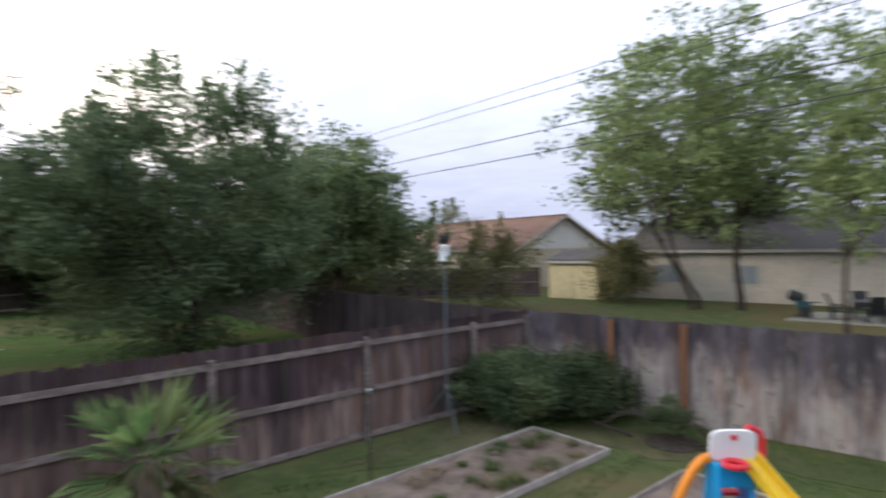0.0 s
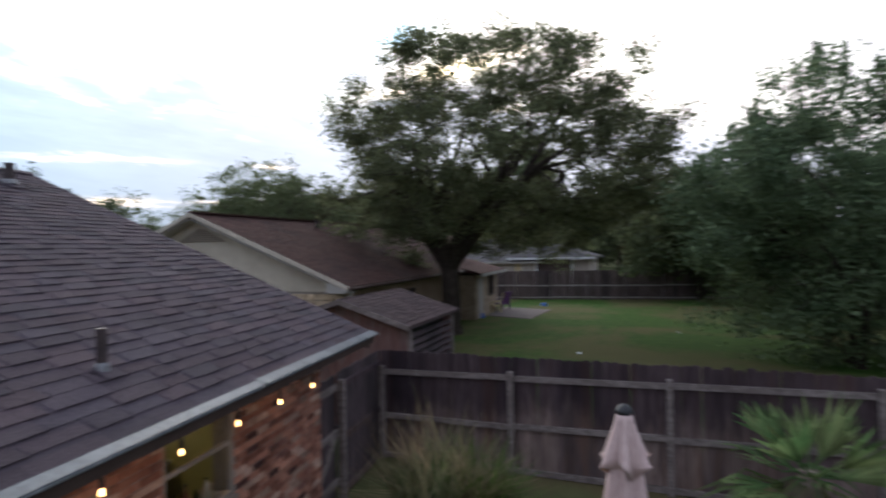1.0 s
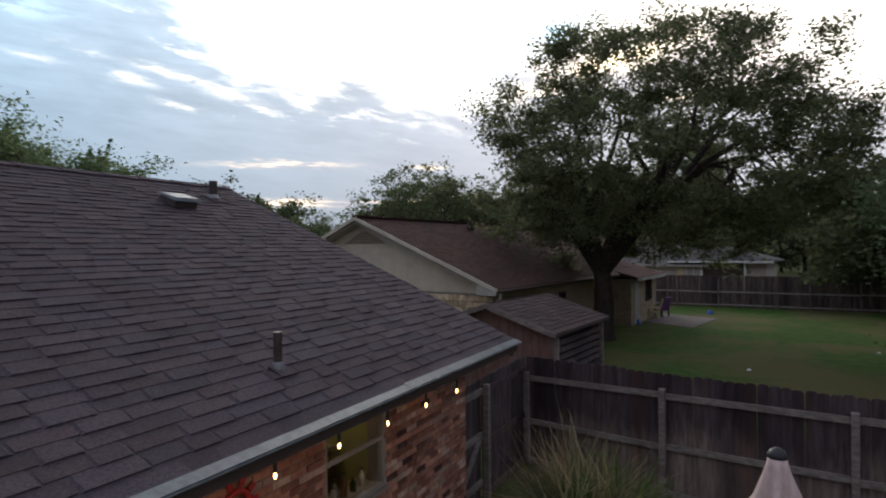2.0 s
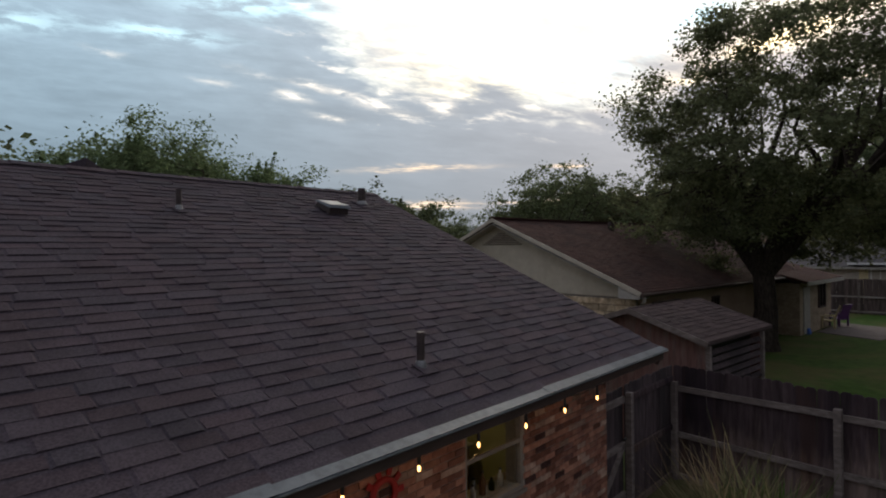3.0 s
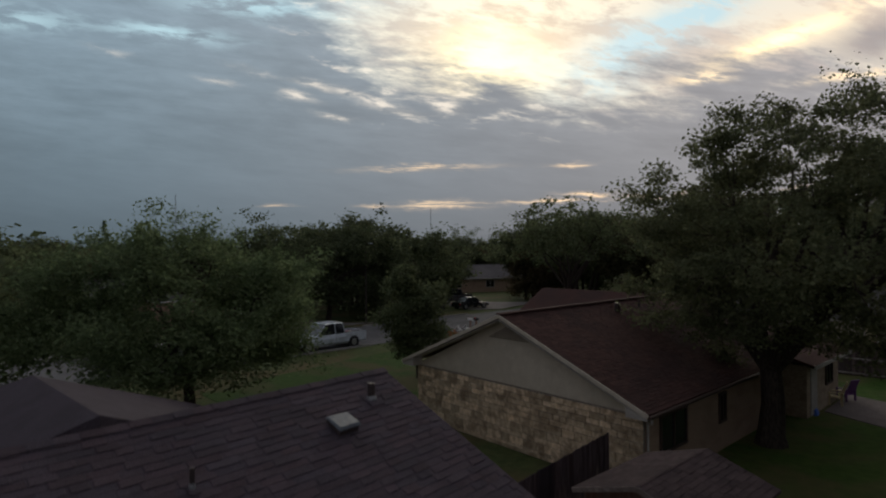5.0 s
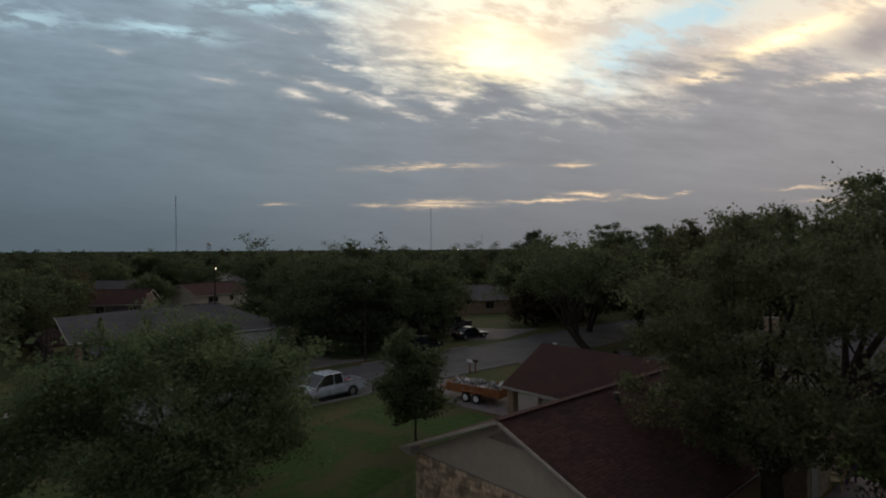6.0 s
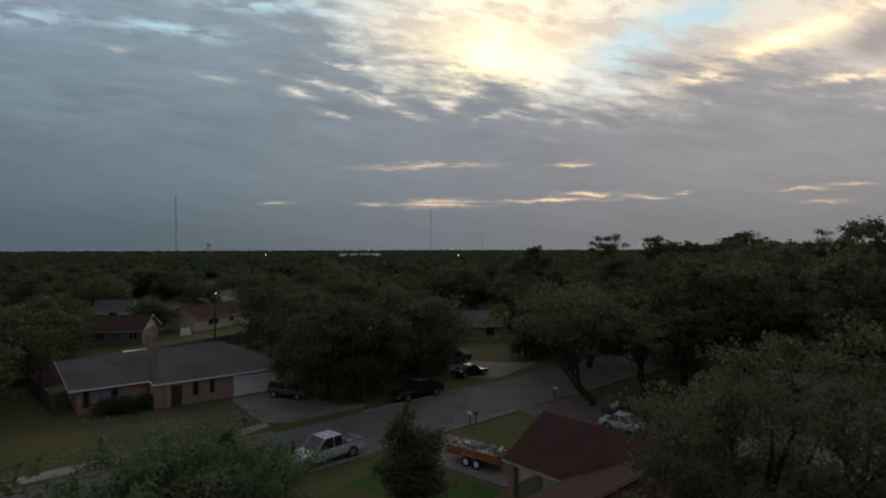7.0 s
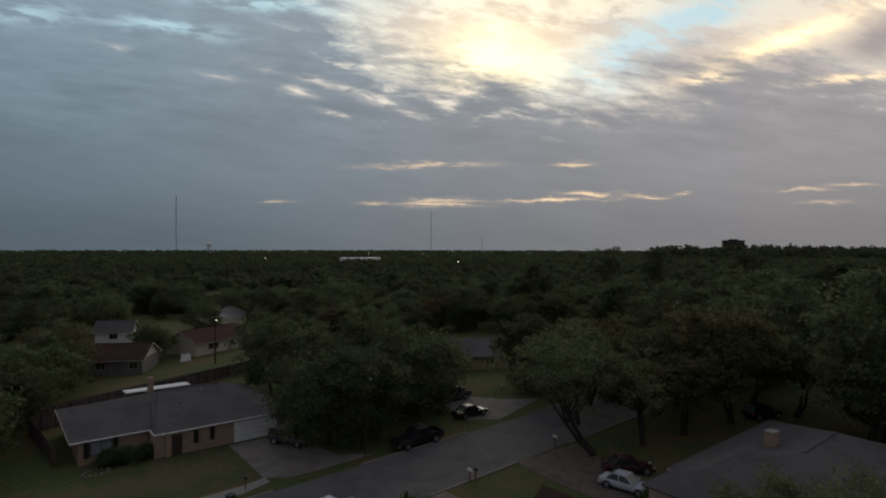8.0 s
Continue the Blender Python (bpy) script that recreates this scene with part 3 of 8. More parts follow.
# ---- mesh helpers ----
class MB:
    """Collects the vertices and faces of one part."""

    def __init__(self):
        self.v, self.f = [], []

    def add(self, vs, fs):
        o = len(self.v)
        self.v += [tuple(p) for p in vs]
        self.f += [tuple(i + o for i in q) for q in fs]
        return self

    def box(self, c, s, rz=0.0, rx=0.0, ry=0.0):
        m = pose(c[0], c[1], c[2], rx, ry, rz)
        vs = [m @ Vector((x * s[0] / 2, y * s[1] / 2, z * s[2] / 2)) for x in (-1, 1) for y in (-1, 1) for z in (-1, 1)]
        return self.add(vs, [(0, 1, 3, 2), (4, 6, 7, 5), (0, 4, 5, 1), (2, 3, 7, 6), (0, 2, 6, 4), (1, 5, 7, 3)])

    def hull(self, low, high):
        """A solid between two rings of the same number of points."""
        k = len(low)
        fs = [tuple(reversed(range(k))), tuple(range(k, 2 * k))]
        fs += [(i, (i + 1) % k, k + (i + 1) % k, k + i) for i in range(k)]
        return self.add(list(low) + list(high), fs)

    def prism(self, poly, z0, z1):
        return self.hull([(x, y, z0) for x, y in poly], [(x, y, z1) for x, y in poly])

    def slab(self, pts, t):
        """A flat plate of thickness t under the polygon pts."""
        a, b, c = (Vector(p) for p in pts[:3])
        nrm = (b - a).cross(c - a).normalized()
        return self.hull([Vector(p) - nrm * t for p in pts], pts)

    def tube(self, pts, rad, k=8):
        pts = [Vector(p) for p in pts]
        rad = rad if isinstance(rad, (list, tuple)) else [rad] * len(pts)
        vs, fs = [], []
        for i, p in enumerate(pts):
            d = (pts[min(i + 1, len(pts) - 1)] - pts[max(i - 1, 0)]).normalized()
            u = d.orthogonal().normalized() if i == 0 else (u - d * u.dot(d)).normalized()
            w = d.cross(u)
            vs += [p + (u * math.cos(2 * math.pi * j / k) + w * math.sin(2 * math.pi * j / k)) * rad[i] for j in range(k)]
        for i in range(len(pts) - 1):
            fs += [(i * k + j, i * k + (j + 1) % k, (i + 1) * k + (j + 1) % k, (i + 1) * k + j) for j in range(k)]
        fs += [tuple(reversed(range(k))), tuple(range((len(pts) - 1) * k, len(pts) * k))]
        return self.add(vs, fs)

    def beam(self, p, q, w, h):
        p, q = Vector(p), Vector(q)
        d = q - p
        m = Matrix.Translation((p + q) / 2) @ d.to_track_quat("X", "Z").to_matrix().to_4x4()
        vs = [m @ Vector((x * d.length / 2, y * w / 2, z * h / 2)) for x in (-1, 1) for y in (-1, 1) for z in (-1, 1)]
        return self.add(vs, [(0, 1, 3, 2), (4, 6, 7, 5), (0, 4, 5, 1), (2, 3, 7, 6), (0, 2, 6, 4), (1, 5, 7, 3)])

    def shell(self, polys, t):
        """One closed sheet over several polygons that share their edges, t thick downwards."""
        idx, top, edges = {}, [], {}
        for poly in polys:
            f = tuple(idx.setdefault(tuple(round(c, 4) for c in p), len(idx)) for p in poly)
            top.append(f)
            for a, b in zip(f, f[1:] + f[:1]):
                edges[(a, b)] = edges.get((b, a), 0) + 1
        pts = sorted(idx, key=lambda q: idx[q])
        n = len(pts)
        fs = top + [tuple(i + n for i in reversed(f)) for f in top]
        rim = [e for e in edges if (e[1], e[0]) not in edges]
        fs += [(b, a, a + n, b + n) for a, b in rim]
        return self.add(pts + [(x, y, z - t) for x, y, z in pts], fs)

    def loft(self, rings):
        k, o = len(rings[0]), []
        for r in rings:
            o += list(r)
        fs = [tuple(reversed(range(k))), tuple(range((len(rings) - 1) * k, len(rings) * k))]
        for i in range(len(rings) - 1):
            fs += [(i * k + j, i * k + (j + 1) % k, (i + 1) * k + (j + 1) % k, (i + 1) * k + j) for j in range(k)]
        return self.add(o, fs)

    def mesh(self, name, material, smooth=False):
        me = bpy.data.meshes.new(name)
        me.from_pydata(self.v, [], self.f)
        bm = bmesh.new()
        bm.from_mesh(me)
        bmesh.ops.recalc_face_normals(bm, faces=bm.faces)
        bm.to_mesh(me)
        bm.free()
        me.materials.append(material)
        if smooth:
            me.shade_smooth()
        return me


def bevelled(ob, width):
    b = ob.modifiers.new("bevel", "BEVEL")
    b.width, b.segments, b.limit_method = width, 2, "ANGLE"
    return ob


def part(name, mb, material, parent, label="", bevel=0.0, smooth=False):
    ob = new(name, mb.mesh(name, material, smooth))
    ob.parent = parent
    if label:
        ob["label"] = label
    return bevelled(ob, bevel) if bevel else ob


def piece(name, me, parent, m):
    """One brick, shingle or board on shared mesh data."""
    ob = new(name, me)
    ob.parent = parent
    ob.matrix_basis = m
    return ob


def thing(name, label, category, m, group="", kind=""):
    ob = new(name)
    ob.empty_display_size = 0.2
    ob.matrix_basis = m
    return tagged(ob, label, category, group, kind)


def solid(name, mb, material, label, category, kind="", m=None, bevel=0.0, group="", smooth=False):
    ob = new(name, mb.mesh(name, material, smooth))
    if m:
        ob.matrix_basis = m
    tagged(ob, label, category, group, kind)
    return bevelled(ob, bevel) if bevel else ob


def quads_mesh(name, corners, material):
    """A mesh of loose quads from an array of n x 4 x 3."""
    n = len(corners)
    me = bpy.data.meshes.new(name)
    me.vertices.add(n * 4)
    me.vertices.foreach_set("co", corners.astype(np.float32).ravel())
    me.loops.add(n * 4)
    me.loops.foreach_set("vertex_index", np.arange(n * 4, dtype=np.int32))
    me.polygons.add(n)
    me.polygons.foreach_set("loop_start", np.arange(0, n * 4, 4, dtype=np.int32))
    me.update(calc_edges=True)
    me.materials.append(material)
    return me


def leaf_quads(rng, at, size, long=1.6, flat=0.5):
    """Rhombic leaves, one at each place, turned at random and lying rather flat."""
    n = len(at)
    t = rng.normal(size=(n, 3))
    t[:, 2] *= flat
    t /= np.linalg.norm(t, axis=1)[:, None]
    s = np.cross(t, rng.normal(size=(n, 3)))
    s /= np.linalg.norm(s, axis=1)[:, None] + 1e-9
    k = size * rng.uniform(0.65, 1.35, n)[:, None]
    return np.stack([at - t * k * long / 2, at + s * k / 2, at + t * k * long / 2, at - s * k / 2], axis=1)


def wobble(dirs, seed, freq=2.2):
    return np.array([noise.noise(Vector(d) * freq + Vector((seed * 7.3, seed * 3.1, 0))) for d in dirs])


def grow(seed, base, fork, trunk_r, centre, radii, limbs=7, twigs=260, leaves=90, leaf=0.16, cluster=0.45, lean=(0, 0), lumpy=0.35, shell=0.55, low=-0.75, stems=1, boughs=70, bough=0.8, gap=0.0, whips=0, long=1.6, airy=0.0, leaders=0):
    """Wood and leaves of a tree: trunk, limbs to points within the crown, a twig to each leaf clump."""
    rng = np.random.default_rng(seed)
    wood = MB()
    c, R = np.array(centre, float), np.array(radii, float)
    b = np.array(base, float)
    tops = []
    for s in range(stems):
        off = np.array([0, 0, 0.0]) if stems == 1 else np.append(rng.uniform(-0.5, 0.5, 2) * stems * 0.35, 0)
        top = np.array([b[0] + lean[0] + off[0] * 2, b[1] + lean[1] + off[1] * 2, fork])
        mid = (b + off + top) / 2 + np.append(rng.uniform(-0.12, 0.12, 2) * fork / 2, 0)
        r = trunk_r / stems ** 0.4
        wood.tube([b + off - (0, 0, 0.15), b + off + (0, 0, 0.12 * fork), mid, top], [r * 1.45, r * 1.1, r * 0.92, r * 0.8], 10)
        tops.append(top)
    nodes, heads = [], []
    for i in range(leaders):
        a, s0 = 2 * math.pi * (i + rng.uniform(0.2, 0.8)) / leaders, tops[i % stems]
        reach = rng.uniform(0.30, 0.42)
        end = s0 + (c + R * (math.cos(a) * 0.8, math.sin(a) * 0.8, rng.uniform(-0.1, 0.75)) - s0) * reach
        k1 = (s0 + end) / 2 + np.append(rng.normal(0, 0.10, 2), 0.06) * np.linalg.norm(end - s0)
        wood.tube([s0 - (0, 0, 0.3), k1, end], [trunk_r * 0.62, trunk_r * 0.50, trunk_r * 0.40], 8)
        heads.append((end, a))
    for i in range(limbs):
        a = 2 * math.pi * (i + rng.uniform(-0.25, 0.25)) / limbs
        el = rng.uniform(-0.15, 0.95)
        d = np.array([math.cos(a) * math.cos(el), math.sin(a) * math.cos(el), math.sin(el)])
        end = c + d * R * rng.uniform(0.55, 0.8)
        s0 = tops[i % stems]
        if heads:
            s0 = max(heads, key=lambda q: math.cos(q[1] - a))[0]
        k1 = s0 + (end - s0) * 0.35 + np.append(rng.normal(0, 0.06, 2), 0.08) * np.linalg.norm(end - s0)
        k2 = s0 + (end - s0) * 0.7 + rng.normal(0, 0.05, 3) * np.linalg.norm(end - s0)
        r = trunk_r * rng.uniform(0.38, 0.6) / stems ** 0.3 * (0.62 if heads else 1.0)
        wood.tube([s0 - (0, 0, 0.1), k1, k2, end], [r, r * 0.72, r * 0.45, r * 0.18], 6)
        nodes += [(k1, r * 0.7), ((k1 + k2) / 2, r * 0.58), (k2, r * 0.45), ((k2 + end) / 2, r * 0.3), (end, r * 0.18)]
    npos = np.array([p for p, _ in nodes])
    # boughs: lumps of foliage over the crown, each on a branch of its own, with gaps between them
    d = rng.normal(size=(boughs * 6, 3))
    d /= np.linalg.norm(d, axis=1)[:, None]
    d = d[d[:, 2] > low]
    keep = []
    for q in d:
        if all(np.dot(q, o) < 1 - gap for o in keep[-60:]) and len(keep) < boughs:
            keep.append(q)
    d = np.array(keep)
    w = 1.0 + lumpy * 1.6 * wobble(d, seed)
    rad = (shell + (1 - shell) * rng.uniform(0, 1, len(d)) ** 0.55) * w
    hubs = c + d * R * rad[:, None]
    hubs[:, 2] = np.maximum(hubs[:, 2], b[2] + 0.35)
    ends, sizes = [], []
    for e in hubs:
        j = int(np.argmin(((npos - e) ** 2).sum(1) + 0.6 * np.maximum(0, npos[:, 2] - e[2]) ** 2))
        p = npos[j]
        ln = np.linalg.norm(e - p)
        m = (p + e) / 2 + rng.normal(0, 0.07, 3) * ln
        r = max(0.014, min(nodes[j][1], 0.03 + 0.014 * ln) * 0.8)
        wood.tube([p, m, e], [r, r * 0.7, r * 0.4], 4)
        size = bough * rng.uniform(0.6, 1.3)
        for t in range(max(2, round(twigs / boughs))):
            o = rng.normal(0, 1, 3) * (size, size, size * 0.6)
            q = e + o
            q[2] = max(q[2], b[2] + 0.2)
            ends.append(q)
            sizes.append(1.0)
            wood.tube([e, e + o * 0.5 + (0, 0, 0.04), q], [r * 0.4, r * 0.28, r * 0.12], 3)
    # upright whips that stand out of the top of the crown, with leaves along them
    whip_at = []
    for e in hubs[rng.choice(np.flatnonzero(d[:, 2] > 0.25), whips)] if whips else ():
        rise = rng.uniform(0.35, 1.25)
        tip = e + (rng.normal(0, 0.22) * rise, rng.normal(0, 0.22) * rise, rise)
        wood.tube([e, (e + tip) / 2 + rng.normal(0, 0.04, 3), tip], [0.014, 0.010, 0.004], 3)
        t = rng.uniform(0.25, 1.0, 70)[:, None]
        whip_at.append(e + (tip - e) * t + rng.normal(0, 0.12, (70, 3)) * (1.15 - t))
    ends = np.array(ends)
    at = np.repeat(ends, leaves, axis=0)
    spread = rng.normal(0, 1, at.shape) * (cluster, cluster, cluster * 0.62) * np.repeat(rng.uniform(0.6, 1.35, len(ends)), leaves)[:, None]
    at = at + spread
    if airy:  # thinner towards the top, lump by lump
        lump = np.repeat(rng.uniform(0.5, 1.5, len(ends)), leaves)
        at = at[rng.uniform(0, 1, len(at)) > airy * lump * np.clip((at[:, 2] - c[2] + 0.35 * R[2]) / (0.9 * R[2]), 0, 1)]
    if whips:
        at = np.concatenate([at] + whip_at)
    return wood, leaf_quads(rng, at, leaf, long)


def tree(name, label, x, y, leafmat, bark, category="tree", group="", rz=0.0, **kw):
    """A tree: trunk with its limbs, and a crown of single leaves."""
    wood, quads = grow(**kw)
    ob = thing(name, label, category, pose(x, y, 0, 0, 0, rz), group)
    part("trunk", wood, bark, ob)
    crown = new("crown", quads_mesh("crown", quads, leafmat))
    crown.parent = ob
    return ob

# ---- ground and street ----
g = MB()
edge = [-3500, -1500, -600, -250] + [-120 + 10 * i for i in range(25)] + [250, 600, 1500, 3500]
for yy in edge:
    for xx in edge:
        g.v.append((xx, yy, 0.0))
k = len(edge)
g.f = [(j * k + i, j * k + i + 1, (j + 1) * k + i + 1, (j + 1) * k + i) for j in range(k - 1) for i in range(k - 1)]
solid("ground", g, M_GRASS, "mown green lawn with dry brown patches reaching the horizon", "ground", "structure")

# street frame: x along the street, y towards the far side; its origin on the near kerb
ST = pose(38.4, 32.2, 0, 0, 0, -6.0)
solid("road", MB().box((0, 4.7, 0.0), (150, 9.4, 0.05)), M_ASPHALT, "worn grey asphalt street between concrete kerbs", "road", "structure", ST)


def kerb_run(y0, gaps, name):
    mb, x = MB(), -75.0
    for a, b in gaps + [(75.0, 75.0)]:
        if a > x:
            mb.hull([(x, y0 - 0.09, 0), (a, y0 - 0.09, 0), (a, y0 + 0.09, 0), (x, y0 + 0.09, 0)], [(x, y0 - 0.07, 0.14), (a, y0 - 0.07, 0.14), (a, y0 + 0.07, 0.14), (x, y0 + 0.07, 0.14)])
        x = b
    solid(name, mb, M_CONCRETE, "pale concrete kerb along the asphalt street", "kerb", "structure", ST)


kerb_run(-0.09, [(-10.5, -4.5), (6.5, 15.0)], "kerb")
kerb_run(9.5, [(-14.0, -5.0), (9.0, 20.0)], "kerb")
# gutters, pavement strips and driveways


def flat(name, pts, z, material, label, category):
    solid(name, MB().prism(pts, -0.05, z), material, label, category, "structure")


flat("pavement", [(-30.0, 50.6), (8.0, 46.2), (23.5, 44.5), (26.3, 45.0), (26.5, 46.2), (24.0, 46.0), (8.2, 47.8), (-30.0, 52.4)], 0.06, M_CONCRETE, "pale concrete pavement strip beside the street", "pavement")
flat("driveway", [(26.4, 46.3), (28.0, 44.5), (37.2, 43.4), (34.5, 45.8), (34.3, 51.0), (33.7, 55.5), (28.2, 56.4)], 0.045, M_DRIVE, "worn pale concrete driveway in front of a garage", "driveway")
flat("driveway", [(29.6, 32.8), (35.4, 32.2), (35.0, 27.5), (35.6, 21.6), (30.0, 21.6)], 0.045, M_DRIVE, "pale concrete driveway under a loaded trailer", "driveway")
flat("driveway", [(45.0, 31.6), (53.5, 29.9), (50.5, 24.0), (48.5, 17.5), (42.5, 18.5), (43.5, 26.5)], 0.045, M_GRAVEL, "brown gravel driveway with a parked car", "driveway")
flat("driveway", [(52.0, 43.6), (55.0, 41.0), (66.0, 42.6), (62.5, 46.4), (59.5, 52.0), (55.5, 52.8)], 0.045, M_DRIVE, "pale concrete driveway with dark cars", "driveway")
flat("lawn", [(14.4, 47.4), (26.2, 46.9), (27.9, 56.6), (22.2, 59.0), (15.4, 60.9)], 0.012, M_DRYLAWN, "dry brownish front lawn before a brick bungalow", "lawn")
flat("lawn", [(9.6, 3.2), (7.40, -10.3), (38.4, -15.3), (38.7, 6.0), (26.0, 6.6), (15.6, 6.2)], 0.012, M_LAWN_B, "green mown lawn inside a fenced back yard", "lawn")
flat("lawn", [(12.6, 28.9), (29.0, 30.6), (29.4, 21.8), (16.4, 19.6), (12.2, 20.4)], 0.012, M_VERGE, "fresh green front lawn beside a driveway", "lawn")
flat("patio", [(28.2, 2.0), (32.3, 1.1), (33.6, 3.9), (29.4, 4.3)], 0.04, M_PATIO, "small pinkish concrete patio on the lawn", "patio")
flat("patio", [(-3.0, -26.4), (5.2, -26.2), (4.6, -29.6), (-3.0, -30.2)], 0.05, M_CONCRETE, "pale concrete patio behind a beige house", "patio")


# ---- fences ----
def fence(name, label, p0, p1, side, posts, material, height=1.86, rails=(0.10, 0.88, 1.66), joined=False, seed=1, rail_mat=None, width=0.14, post_top=1.76, sag=0.0):
    """A close-boarded fence from p0 to p1; the boards on the side given, the rails and posts on the other."""
    rng = random.Random(seed)
    dx, dy = p1[0] - p0[0], p1[1] - p0[1]
    length = math.hypot(dx, dy)
    ob = thing(name, label, "fence", pose(p0[0], p0[1], 0, 0, 0, math.degrees(math.atan2(dy, dx))))
    def low(x):
        """How far rails and posts sit lower near the fence's first end."""
        return sag * max(0.0, 1.0 - x / 10.0)

    for x in posts:
        top = post_top - low(x)
        part("post", MB().box((x, -side * 0.045, top / 2), (0.09, 0.09, top)), M_RAIL, ob, bevel=0.006)
    stops = [0.0] + sorted(posts) + [length]
    for z in rails:
        for a, b in zip(stops, stops[1:]):
            if b - a > 0.3:
                part("rail", MB().beam((a + 0.01, -side * 0.005, max(0.06, z - low(a) + rng.uniform(-0.02, 0.02))), (b - 0.01, -side * 0.005, max(0.06, z - low(b) + rng.uniform(-0.02, 0.02))), 0.038, 0.088), rail_mat or M_RAIL, ob)
    kinds = []
    for i in range(5):
        w, h = width + 0.003 - 0.001 * i, height + (i - 2) * 0.006
        mb = MB().hull([(-w / 2, -0.008, 0), (w / 2, -0.008, 0), (w / 2, 0.008, 0), (-w / 2, 0.008, 0)], [(-w / 2, -0.008, h - 0.03), (w / 2, -0.008, h - 0.03), (w / 2, 0.008, h - 0.03), (-w / 2, 0.008, h - 0.03)])
        mb.hull([(-w / 2, -0.008, h - 0.03), (w / 2, -0.008, h - 0.03), (w / 2, 0.008, h - 0.03), (-w / 2, 0.008, h - 0.03)], [(-w / 2 + 0.03, -0.008, h), (w / 2 - 0.03, -0.008, h), (w / 2 - 0.03, 0.008, h), (-w / 2 + 0.03, 0.008, h)])
        kinds.append(mb)
    field = MB()
    meshes = [] if joined else [q.mesh("picket", material) for q in kinds]
    x, i = width / 2, 0
    while x < length:
        m = pose(x, side * (0.026 + rng.uniform(0, 0.006)), rng.uniform(0.0, 0.016), 0, rng.uniform(-0.4, 0.4), rng.uniform(-1.2, 1.2))
        if joined:
            q = rng.choice(kinds)
            field.add([m @ Vector(p) for p in q.v], q.f)
        else:
            piece("picket", rng.choice(meshes), ob, m)
        x += width - rng.uniform(0.0, 0.002)
    if joined:
        tagged(part("boarding", field, material, ob), kind="stuff")
    return ob


CORNER = (7.17, -10.35)
GATE_END = (9.38, 3.36)
fence("wooden_fence", "weathered grey-brown cedar fence with three rails and posts", GATE_END, CORNER, 1, [0.05, 2.36, 4.72, 7.24, 9.78, 12.24, 13.80], M_PICKET, sag=0.15)
back = fence("wooden_fence", "stained grey board fence with blotchy weathering and brown posts", CORNER, (-9.0, -10.75), -1, [], M_PICKET_B, seed=2, rails=(0.3, 1.0, 1.6), height=1.84)
for x in (1.91, 3.27):
    part("post", MB().box((x, -0.10, 0.9), (0.11, 0.07, 1.8)), M_NEWPOST, back, "red-brown newer post", bevel=0.006)
fence("wooden_fence", "dark weathered board fence behind the neighbouring lawn", (40.0, -16.0), (7.25, -10.42), -1, [2.5 * i for i in range(1, 13)], M_PICKET_D, seed=3, rails=(0.2, 1.0, 1.6), height=1.8, rail_mat=M_PICKET_D)
fence("wooden_fence", "far grey fence with pale rails across the lawn", (38.9, 8.5), (38.6, -15.6), 1, [2.4 * i for i in range(11)], M_PICKET_J, seed=4, rails=(0.15, 0.95), joined=True, height=1.95, rail_mat=M_BEDWOOD)
fence("wooden_fence", "grey wooden fence closing a house's side passage", (15.25, 7.55), (10.2, 7.5), 1, [0.1, 1.4, 3.3], M_PICKET, seed=5, height=1.9)
fence("wooden_fence", "dark wooden fence behind a house's back yard", (6.0, 77.5), (48.0, 88.0), 1, [3 * i for i in range(1, 14)], M_PICKET_J, seed=6, joined=True)
fence("wooden_fence", "dark fence between a shed and the yards", (30.0, -20.5), (19.2, -30.4), 1, [2.4 * i for i in range(1, 6)], M_PICKET_J, seed=8, joined=True, height=1.8)

# short fence and gate between house and fence
fence("wooden_fence", "short weathered fence piece beside a garden gate", (7.62, 3.38), (9.36, 3.36), 1, [0.0], M_PICKET_D, seed=7, rail_mat=M_PICKET)
gate = thing("garden_gate", "weathered wooden garden gate with a diagonal brace", "gate", pose(6.78, 3.40, 0.06))
for i in range(6):
    part("board", MB().box((0.07 + i * 0.133, 0.03, 0.89), (0.128, 0.018, 1.74 + 0.015 * (i % 3))), M_PICKET_D, gate)
for z in (0.25, 0.95, 1.6):
    part("rail", MB().beam((0.0, 0.0, z), (0.79, 0.0, z), 0.038, 0.09), M_RAIL, gate)
part("brace", MB().beam((0.04, -0.002, 0.3), (0.75, -0.002, 0.93), 0.034, 0.09), M_RAIL, gate)
part("latch", MB().box((0.74, -0.035, 1.05), (0.08, 0.03, 0.03)), M_BLACK, gate, "black iron latch", bevel=0.004)

# ---- own house ----
EY, EZ, RY, RZ = 2.66, 2.50, 8.35, 4.95  # eave and ridge of the rear slope
X0, X1 = -10.0, 7.22
PITCH = math.atan2(RZ - EZ, RY - EY)
WY, WX = 3.25, 6.72  # brick faces
house = thing("house", "brick bungalow with brown asphalt shingle roof and string lights", "house", pose(0, 0, 0))
roof = part("roof", MB().slab([(X0, EY, EZ), (X1, EY, EZ), (X1, RY, RZ), (X0, RY, RZ)], 0.10).slab([(X1, 2 * RY - EY, EZ), (X0, 2 * RY - EY, EZ), (X0, RY, RZ), (X1, RY, RZ)], 0.10), M_SHINGLE_J, house)
